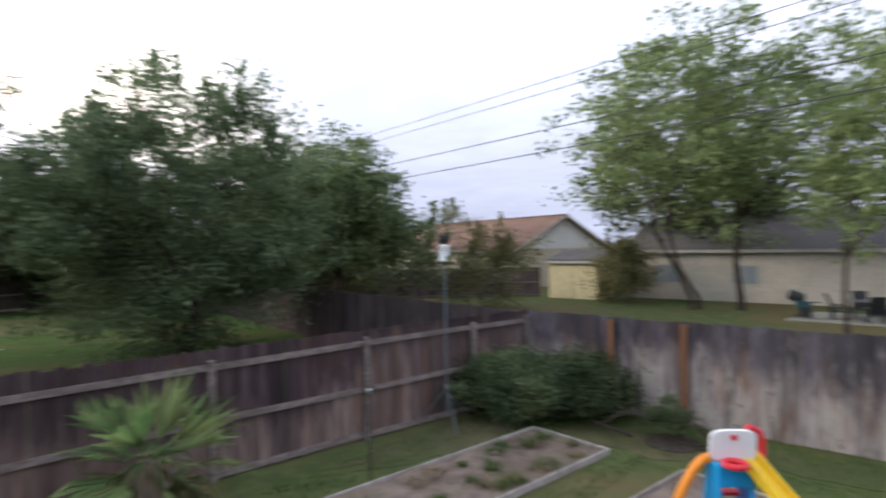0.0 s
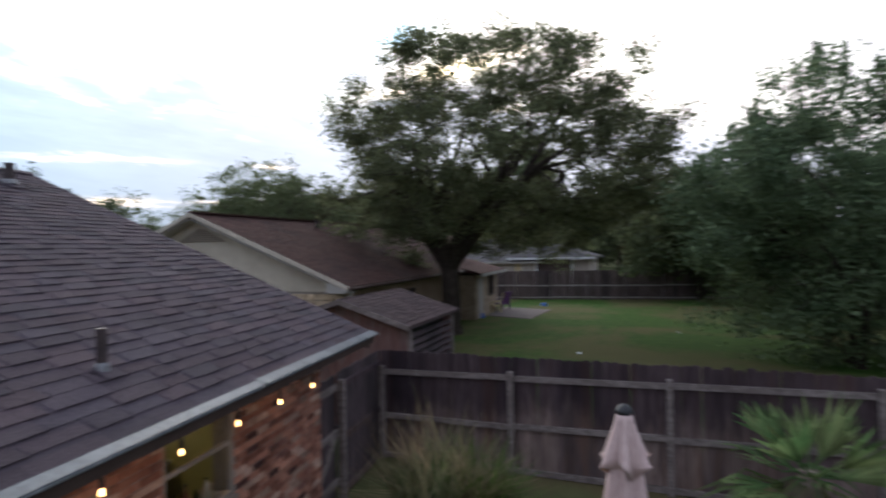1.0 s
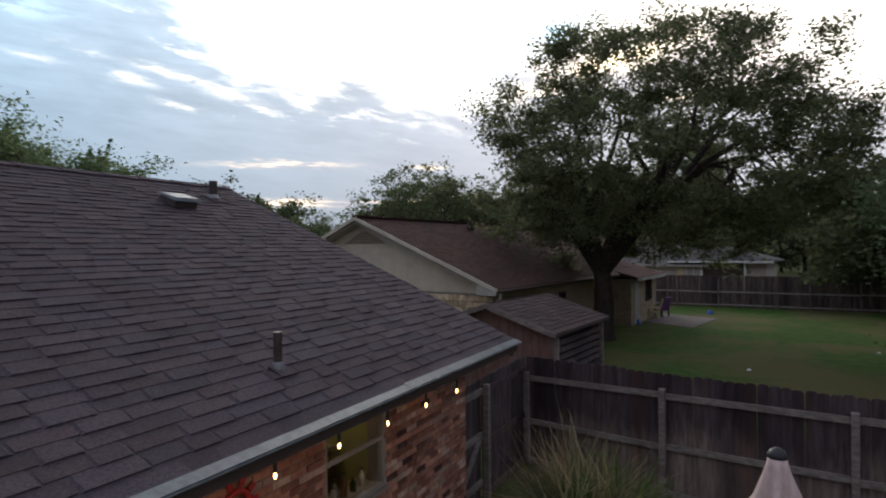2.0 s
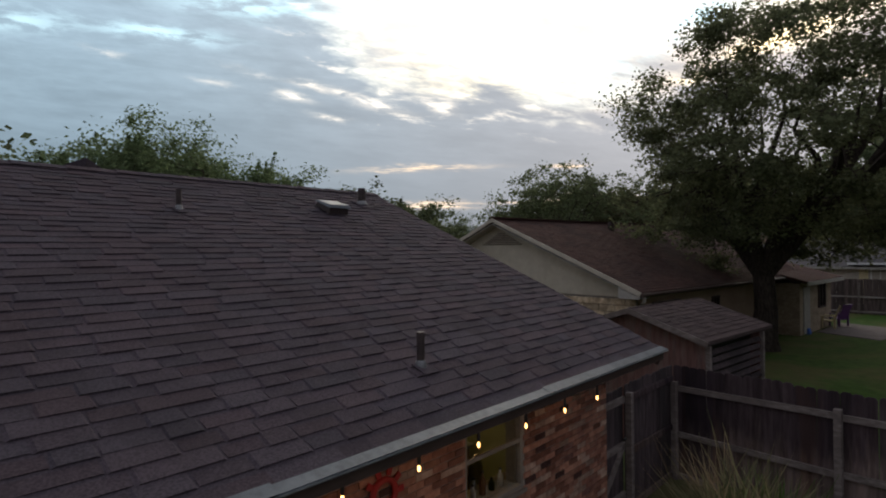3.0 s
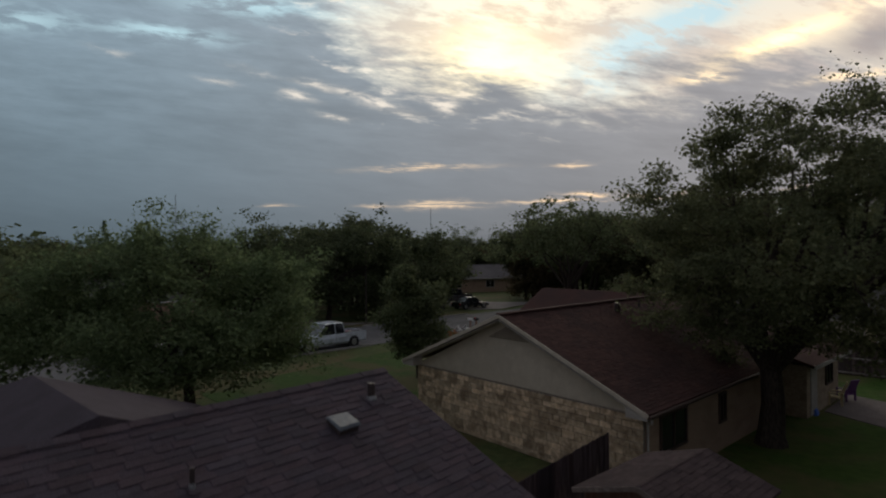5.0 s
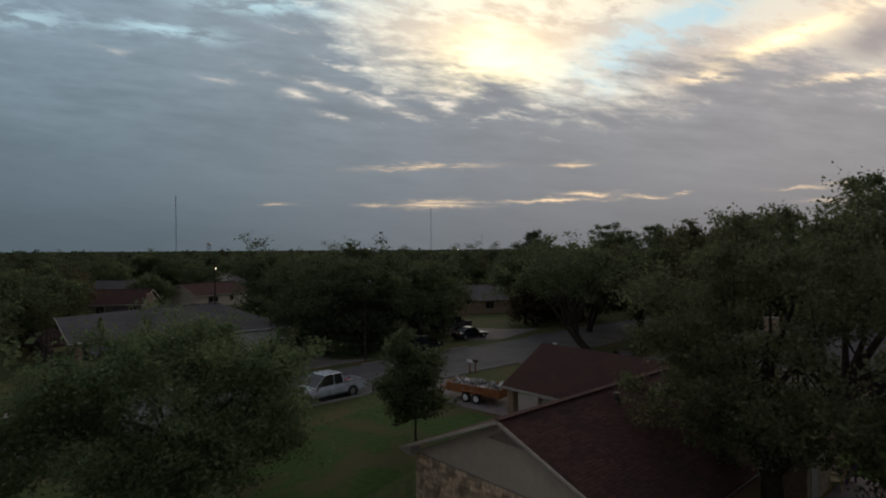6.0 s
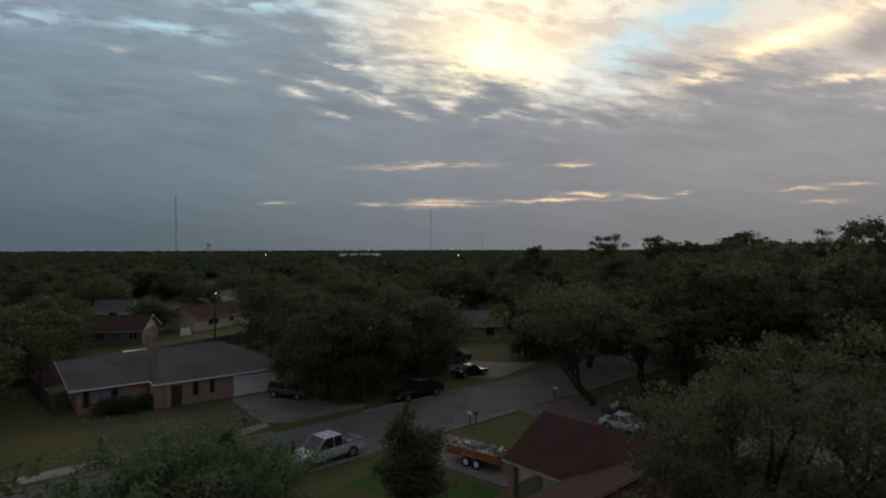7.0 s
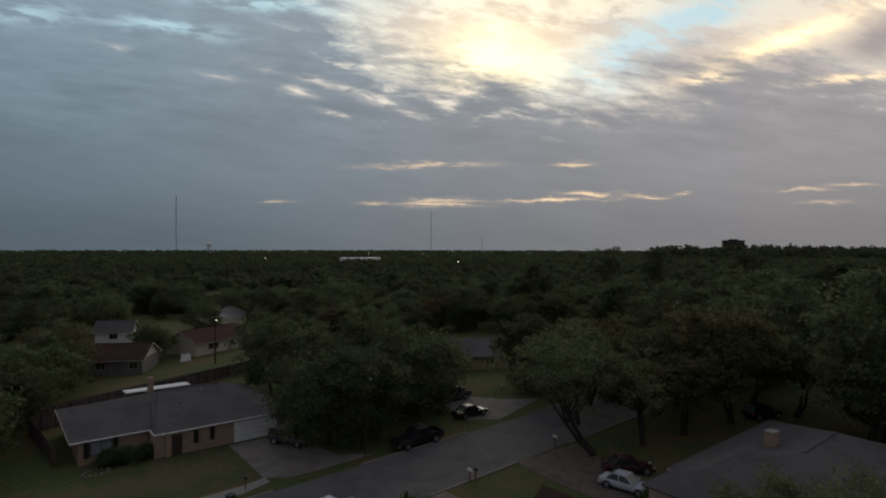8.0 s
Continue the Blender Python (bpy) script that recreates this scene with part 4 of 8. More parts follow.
# front wing with a hipped end
wing = MB()
wx, wy, wz, hw = 2.25, 12.2, 5.12, 5.4
wing.add([(wx - hw, wy + hw, EZ), (wx + hw, wy + hw, EZ), (wx + hw, 11.5, EZ), (wx, RY + 0.1, wz), (wx - hw, 11.5, EZ), (wx, wy, wz), (wx, RY + 0.1, EZ)], [(0, 1, 5), (1, 2, 3, 5), (0, 5, 3, 4), (0, 4, 6, 2, 1), (2, 6, 3), (4, 3, 6)])
part("wing_roof", wing, M_SHINGLE_J, house)
part("wing_wall", MB().box((wx, 13.6, 1.2), (2 * hw - 1.0, 7.4, 2.5)), M_TANBRICK, house)
# walls of the main block, with the kitchen window cut through
WIN = (3.86, 4.80, 1.33, 2.30)
wall = MB()
T = 0.22
for a, b, c0, c1 in ((-9.4, WIN[0], 0, 2.44), (WIN[1], WX, 0, 2.44), (WIN[0], WIN[1], 0, WIN[2]), (WIN[0], WIN[1], WIN[3], 2.44)):
    wall.box(((a + b) / 2, WY + 0.012 + T / 2, (c0 + c1) / 2), (b - a, T, c1 - c0))
wall.box((WX - 0.012 - T / 2, 8.35, 1.22), (T, 9.7, 2.44)).box((-9.4 + T / 2, 8.35, 1.22), (T, 9.7, 2.44))
wall.hull([(WX - 0.2, WY + 0.2, 2.44), (WX, WY + 0.2, 2.44), (WX, 13.4, 2.44), (WX - 0.2, 13.4, 2.44)], [(WX - 0.2, RY - 0.1, 4.78), (WX, RY - 0.1, 4.78), (WX, RY + 0.1, 4.78), (WX - 0.2, RY + 0.1, 4.78)])
wall_ob = part("wall", wall, M_MORTAR, house)
part("soffit", MB().box(((X0 + X1) / 2, (EY + WY) / 2 + 0.05, 2.395), (X1 - X0 - 0.1, WY - EY - 0.02, 0.02)), M_FASCIA, house)
part("fascia", MB().box(((X0 + X1) / 2, EY + 0.035, EZ - 0.075), (X1 - X0 - 0.04, 0.03, 0.085)), M_FASCIA, house)
part("barge_board", MB().beam((X1 - 0.03, EY + 0.06, EZ - 0.13), (X1 - 0.03, RY, RZ - 0.15), 0.03, 0.16), M_FASCIA, house)
# metal edge strips, lapped end to end
slope = Vector((0, math.cos(PITCH), math.sin(PITCH)))
up = Vector((0, -math.sin(PITCH), math.cos(PITCH)))
for i in range(6):
    a, b = X0 + i * 2.87, min(X0 + (i + 1) * 2.87 + 0.06, X1 + 0.02)
    lift = 0.004 + 0.003 * (i % 2)
    q0 = Vector((0, EY - 0.02, EZ)) + up * lift
    q1 = Vector((0, EY, EZ)) + slope * 0.085 + up * (lift + 0.002)
    mb = MB().slab([(a, q0.y, q0.z), (b, q0.y, q0.z), (b, q1.y, q1.z), (a, q1.y, q1.z)], 0.003)
    mb.box(((a + b) / 2, EY - 0.021, EZ - 0.010 + lift), (b - a, 0.004, 0.022))
    strip = part("drip_edge", mb, M_FLASH, house, "galvanised metal edge strip")
    part("lip", MB().box(((a + b) / 2, EY - 0.026, EZ - 0.016 + lift), (b - a, 0.010, 0.010)), M_STEEL, strip, "bright metal lip")
# ridge caps
cap = MB().slab([(-0.16, -0.13, -0.052), (0.16, -0.13, -0.052), (0.16, 0, 0.004), (-0.16, 0, 0.004)], 0.012).slab([(0.16, 0.13, -0.052), (-0.16, 0.13, -0.052), (-0.16, 0, 0.004), (0.16, 0, 0.004)], 0.012).mesh("ridge_cap", M_SHINGLE)
for i in range(58):
    piece("ridge_cap", cap, roof, pose(X1 - 0.15 - i * 0.29, RY, RZ + 0.022 + 0.004 * (i % 2), 0, 1.5, 0))


# shingles: courses of laminated tabs, uneven in width, thin and thick ones by turns
def shingle(w, thick, h=0.205):
    t, k = (0.017, min(0.030, w / 4)) if thick else (0.006, 0.0)
    return MB().hull([(0, 0, -t), (w, 0, -t), (w, h, -t), (0, h, -t)], [(k, 0, 0), (w - k, 0, 0), (w - k, h, -0.002), (k, h, -0.002)])


def lay_shingles(parent, corner, along, slope_dir, length, run, expo, material, field_mat, near=None, limit=0, seed=11, first=0.0):
    """Covers a roof slope; tabs whose place near() accepts become pieces, the rest one field."""
    rs = random.Random(seed)
    along, slope_dir = Vector(along).normalized(), Vector(slope_dir).normalized()
    nrm = along.cross(slope_dir)
    base_m = Matrix((along, slope_dir, nrm)).transposed().to_4x4()
    made = {(w, k): shingle(w, k).mesh("shingle", material) for w in (0.24, 0.32, 0.40, 0.50) for k in (True, False)} if limit else {}
    field, count = MB(), 0
    for c in range(int((run - first) / expo)):
        s, x, thick = first + c * expo, rs.uniform(-0.2, 0.0), c > 0 and rs.random() < 0.5
        while x < length - 0.02:
            w = rs.choice((0.24, 0.32, 0.32, 0.40, 0.50))
            a, b = max(x, 0.0), min(x + w, length)
            lift = 0.0138 if thick else 0.0075
            m = Matrix.Translation(Vector(corner) + along * a + slope_dir * (s + (0.0 if thick or c == 0 else 0.010)) + nrm * lift) @ base_m @ pose(0, 0, 0, -3.2, 0, 0)
            if count < limit and b - a == w and near(x, c):
                piece("shingle", made[w, thick], parent, m)
                count += 1
            elif b - a > 0.02:
                q = shingle(b - a, thick)
                field.add([m @ Vector(p_) for p_ in q.v], q.f)
            x += w
            thick = c > 0 and (not thick if rs.random() < 0.93 else thick)
    tagged(part("shingle_field", field, field_mat, parent), kind="stuff")


SLOPE_LEN = math.hypot(RY - EY, RZ - EZ)
lay_shingles(roof, (-4.5, EY, EZ), (1, 0, 0), slope, X1 + 4.5, SLOPE_LEN, 0.142, M_SHINGLE, M_SHINGLE_J, near=lambda x, c: 5.5 < x < 9.1 and c < 27, limit=300, first=0.07)

# vents on the roof
def on_roof(x, y):
    return Vector((x, y, EZ + (y - EY) * math.tan(PITCH) + 0.02))


for x, y, h, r in ((3.39, 3.36, 0.29, 0.036), (2.84, 6.98, 0.24, 0.033), (6.32, 7.66, 0.27, 0.068)):
    p = on_roof(x, y)
    vp = part("vent_pipe", MB().tube([p - Vector((0, 0, 0.05)), p + Vector((0, 0, h))], r, 14), M_PIPE, house, "dark painted vent pipe")
    part("flashing_collar", MB().tube([p - Vector((0, 0, 0.02)), p + Vector((0, 0, 0.025)), p + Vector((0, 0, 0.045))], [r * 1.55, r * 1.3, r * 1.04], 14), M_LEAD, vp, "grey lead collar")
    base_m = Matrix.Translation(p) @ pose(0, 0, 0, math.degrees(PITCH))
    q = MB().box((0.0, -0.05, 0.0), (r * 4.4, r * 5, 0.008))
    q.v = [tuple(base_m @ Vector(v)) for v in q.v]
    part("flashing_plate", q, M_SHINGLE, vp)
p = on_roof(5.35, 7.24)
bm_m = Matrix.Translation(p) @ pose(0, 0, 0, math.degrees(PITCH))


def placed(mb, m):
    mb.v = [tuple(m @ Vector(v)) for v in mb.v]
    return mb


rv = part("roof_vent", placed(MB().hull([(-0.19, -0.19, 0), (0.19, -0.19, 0), (0.19, 0.19, 0), (-0.19, 0.19, 0)], [(-0.17, -0.17, 0.10), (0.17, -0.17, 0.10), (0.17, 0.17, 0.07), (-0.17, 0.17, 0.07)]), bm_m), M_PIPE, house, "low box vent")
part("hood", placed(MB().hull([(-0.22, -0.21, 0.10), (0.22, -0.21, 0.10), (0.22, 0.2, 0.075), (-0.22, 0.2, 0.075)], [(-0.19, -0.17, 0.145), (0.19, -0.17, 0.145), (0.19, 0.18, 0.10), (-0.19, 0.18, 0.10)]), bm_m), M_FLASH, rv, "worn pale metal hood", bevel=0.008)

# bricks of the rear wall in running bond
rb = random.Random(5)
brick_me = MB().hull([(0.005, 0, 0.005), (0.198, 0, 0.005), (0.198, 0.03, 0.005), (0.005, 0.03, 0.005)], [(0.005, 0, 0.062), (0.198, 0, 0.062), (0.198, 0.03, 0.062), (0.005, 0.03, 0.062)])
brick_obj, far_bricks, n_brick = brick_me.mesh("brick", M_BRICK), MB(), 0
for r_ in range(36):
    z = r_ * 0.067
    x = -9.38 + (0.1015 if r_ % 2 else 0.0)
    beside = z + 0.067 > WIN[2] - 0.03 and z < WIN[3] + 0.02
    while x < WX - 0.02:
        spans = [(x, min(x + 0.203, WX))]
        if beside and x + 0.203 > WIN[0] - 0.01 and x < WIN[1] + 0.01:
            spans = [(a, b) for a, b in ((x, min(x + 0.203, WIN[0] - 0.005)), (max(x, WIN[1] + 0.005), x + 0.203)) if b - a > 0.03]
        for a, b in spans:
            m = pose(a, WY + rb.uniform(-0.003, 0.003), z, rb.uniform(-1, 1), rb.uniform(-0.4, 0.4), rb.uniform(-0.5, 0.5))
            if z > 1.3 and x > 3.0 and n_brick < 300 and b - a > 0.2:
                piece("brick", brick_obj, wall_ob, m)
                n_brick += 1
            else:
                k_ = (b - a) / 0.203
                far_bricks.add([m @ Vector((p_[0] * k_, p_[1], p_[2])) for p_ in brick_me.v], brick_me.f)
        x += 0.203
tagged(part("bricks", far_bricks, M_BRICK_J, wall_ob), kind="stuff")

# kitchen window: frame, sashes, glass and a plain room behind it
win = part("window", MB().box(((WIN[0] + WIN[1]) / 2, WY + 0.05, WIN[3] - 0.015), (WIN[1] - WIN[0], 0.07, 0.035)).box(((WIN[0] + WIN[1]) / 2, WY + 0.05, WIN[2] + 0.02), (WIN[1] - WIN[0], 0.09, 0.045)).box((WIN[0] + 0.015, WY + 0.05, 1.815), (0.035, 0.07, 0.92)).box((WIN[1] - 0.015, WY + 0.05, 1.815), (0.035, 0.07, 0.92)), M_WINFRAME, house, "taupe framed double-hung window", bevel=0.004)
part("meeting_rail", MB().box((4.33, WY + 0.035, 1.83), (0.87, 0.03, 0.035)), M_WINFRAME, win)
part("sill", MB().box((4.33, WY + 0.01, WIN[2] - 0.02), (0.98, 0.08, 0.035)), M_WINFRAME, win)
for z0, z1, yy in ((1.37, 1.81, 0.055), (1.85, 2.26, 0.075)):
    pane = part("pane", MB().box((4.33, WY + yy, (z0 + z1) / 2), (0.85, 0.006, z1 - z0)), M_GLASS, win, "clear window pane")
    pane.visible_shadow = False
room = MB()
for c_, s_ in (((4.3, 7.2, 1.2), (4.4, 0.1, 2.4)), ((2.1, 5.3, 1.2), (0.1, 3.8, 2.4)), ((6.45, 5.3, 1.2), (0.1, 3.8, 2.4)), ((4.3, 5.3, 2.37), (4.4, 3.8, 0.06)), ((4.3, 5.3, 0.03), (4.4, 3.8, 0.06))):
    room.box(c_, s_)
part("inner_room", room, M_INTERIOR, house, "olive-painted kitchen walls")
kitchen = thing("kitchen_counter", "dark wooden kitchen counter under the window", "counter", pose(4.35, 3.86, 0.06))
part("body", MB().box((0, 0, 0.44), (3.2, 0.58, 0.88)), M_FASCIA, kitchen, bevel=0.01)
part("worktop", MB().box((0, 0.0, 0.90), (3.24, 0.64, 0.04)), M_STONE, kitchen)
island = thing("kitchen_cabinet", "low brown cabinet across the kitchen", "cabinet", pose(4.9, 5.5, 0.06))
part("body", MB().box((0, 0, 0.45), (2.6, 0.7, 0.9)), M_NEWPOST, island, bevel=0.01)
part("worktop", MB().box((0, 0, 0.92), (2.7, 0.8, 0.04)), M_TRIM, island)
for i, (dx, dy, h, mt, lab) in enumerate(((-0.42, 0.02, 0.26, M_TOYYEL, "yellow bottle on the kitchen counter"), (-0.28, 0.12, 0.20, M_TRIM, "pale jar on the kitchen counter"), (-0.05, -0.05, 0.30, M_BUSH, "green bottle on the kitchen counter"), (0.12, 0.1, 0.22, M_TRIM, "pale canister on the kitchen counter"), (0.30, 0.0, 0.17, M_TOYYEL, "yellow mug on the kitchen counter"), (0.44, 0.12, 0.28, M_STEEL, "steel flask on the kitchen counter"))):
    jar = thing("bottle", lab, "bottle", pose(4.35 + dx, 3.80 + dy, 0.982), "bottles on the counter")
    part("body", MB().tube([(0, 0, 0), (0, 0, h * 0.6), (0, 0, h * 0.75), (0, 0, h * 0.92)], [0.045, 0.047, 0.022, 0.018], 14), mt, jar, smooth=True)
    part("cap", MB().tube([(0, 0, h * 0.92), (0, 0, h)], 0.022, 12), M_BLACK, jar, "dark cap")
part("inner_sill", MB().box((4.33, WY + 0.21, WIN[2] + 0.0), (0.92, 0.20, 0.03)), M_TRIM, win)
for i, (dx, h, mt, lab) in enumerate(((-0.30, 0.20, M_TOYYEL, "small yellow bottle on the window sill"), (-0.14, 0.15, M_TRIM, "pale jar on the window sill"), (0.02, 0.24, M_NEWPOST, "brown bottle on the window sill"), (0.17, 0.13, M_BUSH, "small green pot on the window sill"), (0.32, 0.18, M_SIDING, "cream bottle on the window sill"))):
    jar = thing("bottle", lab, "bottle", pose(4.33 + dx, WY + 0.20, WIN[2] + 0.016), "bottles on the window sill")
    part("body", MB().tube([(0, 0, 0), (0, 0, h * 0.6), (0, 0, h * 0.78), (0, 0, h * 0.92)], [0.032, 0.034, 0.014, 0.012], 12), mt, jar, smooth=True)
    part("cap", MB().tube([(0, 0, h * 0.92), (0, 0, h)], 0.015, 10), M_BLACK, jar, "dark cap")
lamp_room = bpy.data.lights.new("kitchen_lamp", "POINT")
lamp_room.energy, lamp_room.color, lamp_room.shadow_soft_size = 4.2, (1.0, 0.72, 0.38), 0.12
new("kitchen_lamp", lamp_room).location = (4.9, 5.2, 2.15)

crate = thing("bread_box", "cream box on the kitchen cabinet", "box", pose(4.7, 5.35, 1.0, 0, 0, 12))
part("body", MB().box((0, 0, 0.14), (0.36, 0.26, 0.28)), M_SIDING, crate, bevel=0.02)
part("knob", MB().tube([(0, -0.13, 0.16), (0, -0.17, 0.16)], 0.02, 10), M_FASCIA, crate)

# string of bulbs under the eave
lights = thing("string_lights", "string of glowing warm filament bulbs under the eave", "string lights", pose(0, 0, 0))
cable = []
BY, BZ = 2.74, 2.20
for i in range(8):
    x, bz = 5.46 - i * 0.683, BZ + 0.012 * i
    cable += [(x + 0.35, BY, bz + 0.115), (x + 0.18, BY, bz + 0.135), (x, BY, bz + 0.15)]
    sock = part("socket", MB().tube([(x, BY, bz + 0.15), (x, BY, bz + 0.09), (x, BY, bz + 0.045)], [0.008, 0.015, 0.013], 10), M_BLACK, lights, "black bulb socket")
    part("bulb", MB().tube([(x, BY, bz + 0.045), (x, BY, bz + 0.03), (x, BY, bz + 0.008), (x, BY, bz - 0.004)], [0.006, 0.011, 0.012, 0.005], 12), M_BULB, sock, "glowing warm bulb", smooth=True)
    lamp = bpy.data.lights.new("bulb_light", "POINT")
    lamp.energy, lamp.color, lamp.shadow_soft_size = 0.30, (1.0, 0.50, 0.18), 0.03
    new("bulb_light", lamp).location = (x, BY, bz - 0.035)
part("cable", MB().tube(cable, 0.004, 5), M_BLACK, lights)

# red sunburst on the brick wall
sb = thing("wall_ornament", "red metal sunburst ornament hung on the brick wall", "ornament", pose(2.82, WY - 0.03, 1.91, 90, 0, 0))
part("ring", MB().tube([(0.12 * math.cos(2 * math.pi * i / 24), 0.12 * math.sin(2 * math.pi * i / 24), 0) for i in range(25)], 0.026, 8), M_ORNRED, sb)
for i in range(10):
    a = 2 * math.pi * i / 10
    part("ray", MB().beam((0.15 * math.cos(a), 0.15 * math.sin(a), 0), (0.21 * math.cos(a), 0.21 * math.sin(a), 0), 0.05, 0.012), M_ORNRED, sb)


# ---- houses ----
def gable_prism(L, W, z0, z1, over=0.0):
    """The triangle wall under a gable roof, along x."""
    return MB().hull([(0, -W / 2, z0), (L, -W / 2, z0), (L, W / 2, z0), (0, W / 2, z0)], [(0, -0.05, z1), (L, -0.05, z1), (L, 0.05, z1), (0, 0.05, z1)])


def window_part(parent, c, w, h, facing, frame_mat, pane_mat=None):
    """A window standing proud of a wall; facing: degrees of its outward normal, 0 is -y."""
    m = pose(c[0], c[1], c[2], 0, 0, facing)
    f = MB()
    for dx, dz, sx, sz in ((0, h / 2, w + 0.1, 0.07), (0, -h / 2, w + 0.1, 0.07), (-w / 2, 0, 0.07, h), (w / 2, 0, 0.07, h), (0, 0, 0.05, h)):
        f.box((dx, -0.03, dz), (sx, 0.08, sz))
    ob = part("window", placed(f, m), frame_mat, parent)
    part("pane", placed(MB().box((0, -0.015, 0), (w, 0.03, h)), m), pane_mat or M_DARKGLASS, ob)
    return ob


def simple_house(name, label, x, y, rz, L, W, roofmat, wallmat, eave=2.45, ridge=4.6, over=0.45, hip=0.0, windows=(), chimney=None, group="", gables=None, panes=None):
    """A bungalow: L along x, W along y from its centre; hip: how far the ridge ends are drawn in."""
    ob = thing(name, label, "house", pose(x, y, 0, 0, 0, rz), group)
    part("wall", MB().box((0, 0, eave / 2), (L, W, eave)), wallmat, ob)
    a, b = L / 2 + over, W / 2 + over
    e0 = eave - 0.05
    q = MB()
    r0, r1 = (-a + hip, 0, ridge), (a - hip, 0, ridge)
    slopes = [[(-a, -b, e0), (a, -b, e0), r1, r0], [(a, b, e0), (-a, b, e0), r0, r1]]
    if hip:
        slopes += [[(a, -b, e0), (a, b, e0), r1], [(-a, b, e0), (-a, -b, e0), r0]]
    q.shell(slopes, 0.12)
    roof_ob = part("roof", q, roofmat, ob)
    part("ridge_cap", MB().beam((r0[0], 0, ridge + 0.02), (r1[0], 0, ridge + 0.02), 0.26, 0.05), roofmat, roof_ob)
    for sy in (-1, 1):
        part("fascia", MB().box((0, sy * b, e0 - 0.09), (2 * a, 0.03, 0.16)), M_TRIM, ob)
        if hip:
            part("fascia", MB().box((sy * a, 0, e0 - 0.09), (0.03, 2 * b - 0.06, 0.16)), M_TRIM, ob)
    if not hip:
        part("gable_wall", placed(gable_prism(L, W, eave - 0.02, ridge - 0.18), pose(-L / 2, 0, 0)), gables or M_SIDING, ob)
        for sx in (-1, 1):
            for sy in (-1, 1):
                part("barge_board", MB().beam((sx * a, sy * b, e0 - 0.07), (sx * a, 0, ridge - 0.09), 0.04, 0.18), M_TRIM, ob)
    for wx_, side, w, h in windows:
        yy = side * W / 2 if side in (-1, 1) else 0
        if side in (-1, 1):
            window_part(ob, (wx_, yy, 1.45), w, h, 0 if side < 0 else 180, M_TRIM, panes)
        else:
            window_part(ob, (math.copysign(L / 2, side), wx_, 1.45), w, h, 90 if side > 0 else -90, M_TRIM)
    if chimney:
        ch = part("chimney", MB().box((chimney[0], chimney[1], ridge + 0.1), (0.75, 0.6, 2.2)), M_TANBRICK, roof_ob, bevel=0.02)
        part("cap", MB().box((chimney[0], chimney[1], ridge + 1.24), (0.85, 0.7, 0.09)), M_CONCRETE, roof_ob)
    return ob


M_CREAM = mat("cream_trim_paint", (0.46, 0.41, 0.32), (0.56, 0.50, 0.40), 4, 0.65, 0.15, c=(0.38, 0.33, 0.26), cscale=1.1, camount=0.5)
# neighbour's house, gable end of cut stone and cream siding
NR = -6.0
nb = thing("house", "long bungalow with cream gable, limestone end wall and brown-red roof", "house", pose(16.1, 12.1, 0, 0, 0, NR))
HWID, NE_, NRZ = 5.72, 2.56, 4.95
nlen = 15.5
nroof = part("roof", MB().shell([[(-0.05, -HWID, NE_), (nlen, -HWID, NE_), (nlen, 0, NRZ), (-0.05, 0, NRZ)], [(nlen, HWID, NE_), (-0.05, HWID, NE_), (-0.05, 0, NRZ), (nlen, 0, NRZ)]], 0.12), M_REDROOF, nb)
lay_shingles(nroof, (-0.05, -HWID, NE_), (1, 0, 0), (0, HWID, NRZ - NE_), nlen, math.hypot(HWID, NRZ - NE_), 0.145, M_REDROOF, M_REDROOF_J, seed=12)
part("ridge_cap", MB().beam((-0.05, 0, NRZ + 0.03), (nlen, 0, NRZ + 0.03), 0.28, 0.05), M_REDROOF, nroof)
part("wall", MB().box((nlen / 2 + 0.25, 0, 1.2), (nlen - 0.5, 10.5, 2.4)), M_MORTAR, nb)
part("brick_wall", MB().box((nlen / 2 + 0.3, -5.262, 1.2), (nlen - 0.6, 0.03, 2.4)), M_TANBRICK, nb)
part("gable_wall", MB().hull([(0.46, -5.3, 2.36), (0.62, -5.3, 2.36), (0.62, 5.3, 2.36), (0.46, 5.3, 2.36)], [(0.46, -0.3, 4.68), (0.62, -0.3, 4.68), (0.62, 0.3, 4.68), (0.46, 0.3, 4.68)]), M_SIDING, nb, "cream painted gable")
M_LOUVRE = mat("brown_louvre_paint", (0.17, 0.135, 0.10), (0.24, 0.195, 0.15), 6, 0.7, 0.2, c=(0.13, 0.10, 0.08), cscale=2.0)
vent = MB()
for i in range(7):
    hw_ = 0.95 - i * 0.13
    vent.box((0.445, 0, 4.02 + i * 0.065), (0.03, 2 * hw_, 0.035), ry=25)
part("gable_vent", vent, M_LOUVRE, nb, "slatted gable vent")
for sy in (-1, 1):
    part("barge_board", MB().beam((-0.07, sy * HWID, NE_ - 0.06), (-0.07, 0, NRZ - 0.06), 0.04, 0.12), M_CREAM, nb, "cream painted barge board")
    part("soffit", MB().slab([(-0.05, sy * 5.7, NE_ - 0.16), (0.46, sy * 5.7, NE_ - 0.16), (0.46, 0, NRZ - 0.2), (-0.05, 0, NRZ - 0.2)], 0.02), M_TRIM, nb)
    part("eave_return", MB().hull([(-0.05, sy * 5.0, 2.36), (0.46, sy * 5.0, 2.36), (0.46, sy * 5.68, 2.36), (-0.05, sy * 5.68, 2.36)], [(-0.05, sy * 5.0, 2.80), (0.46, sy * 5.0, 2.80), (0.46, sy * 5.68, 2.50), (-0.05, sy * 5.68, 2.50)]), M_TRIM, nb)
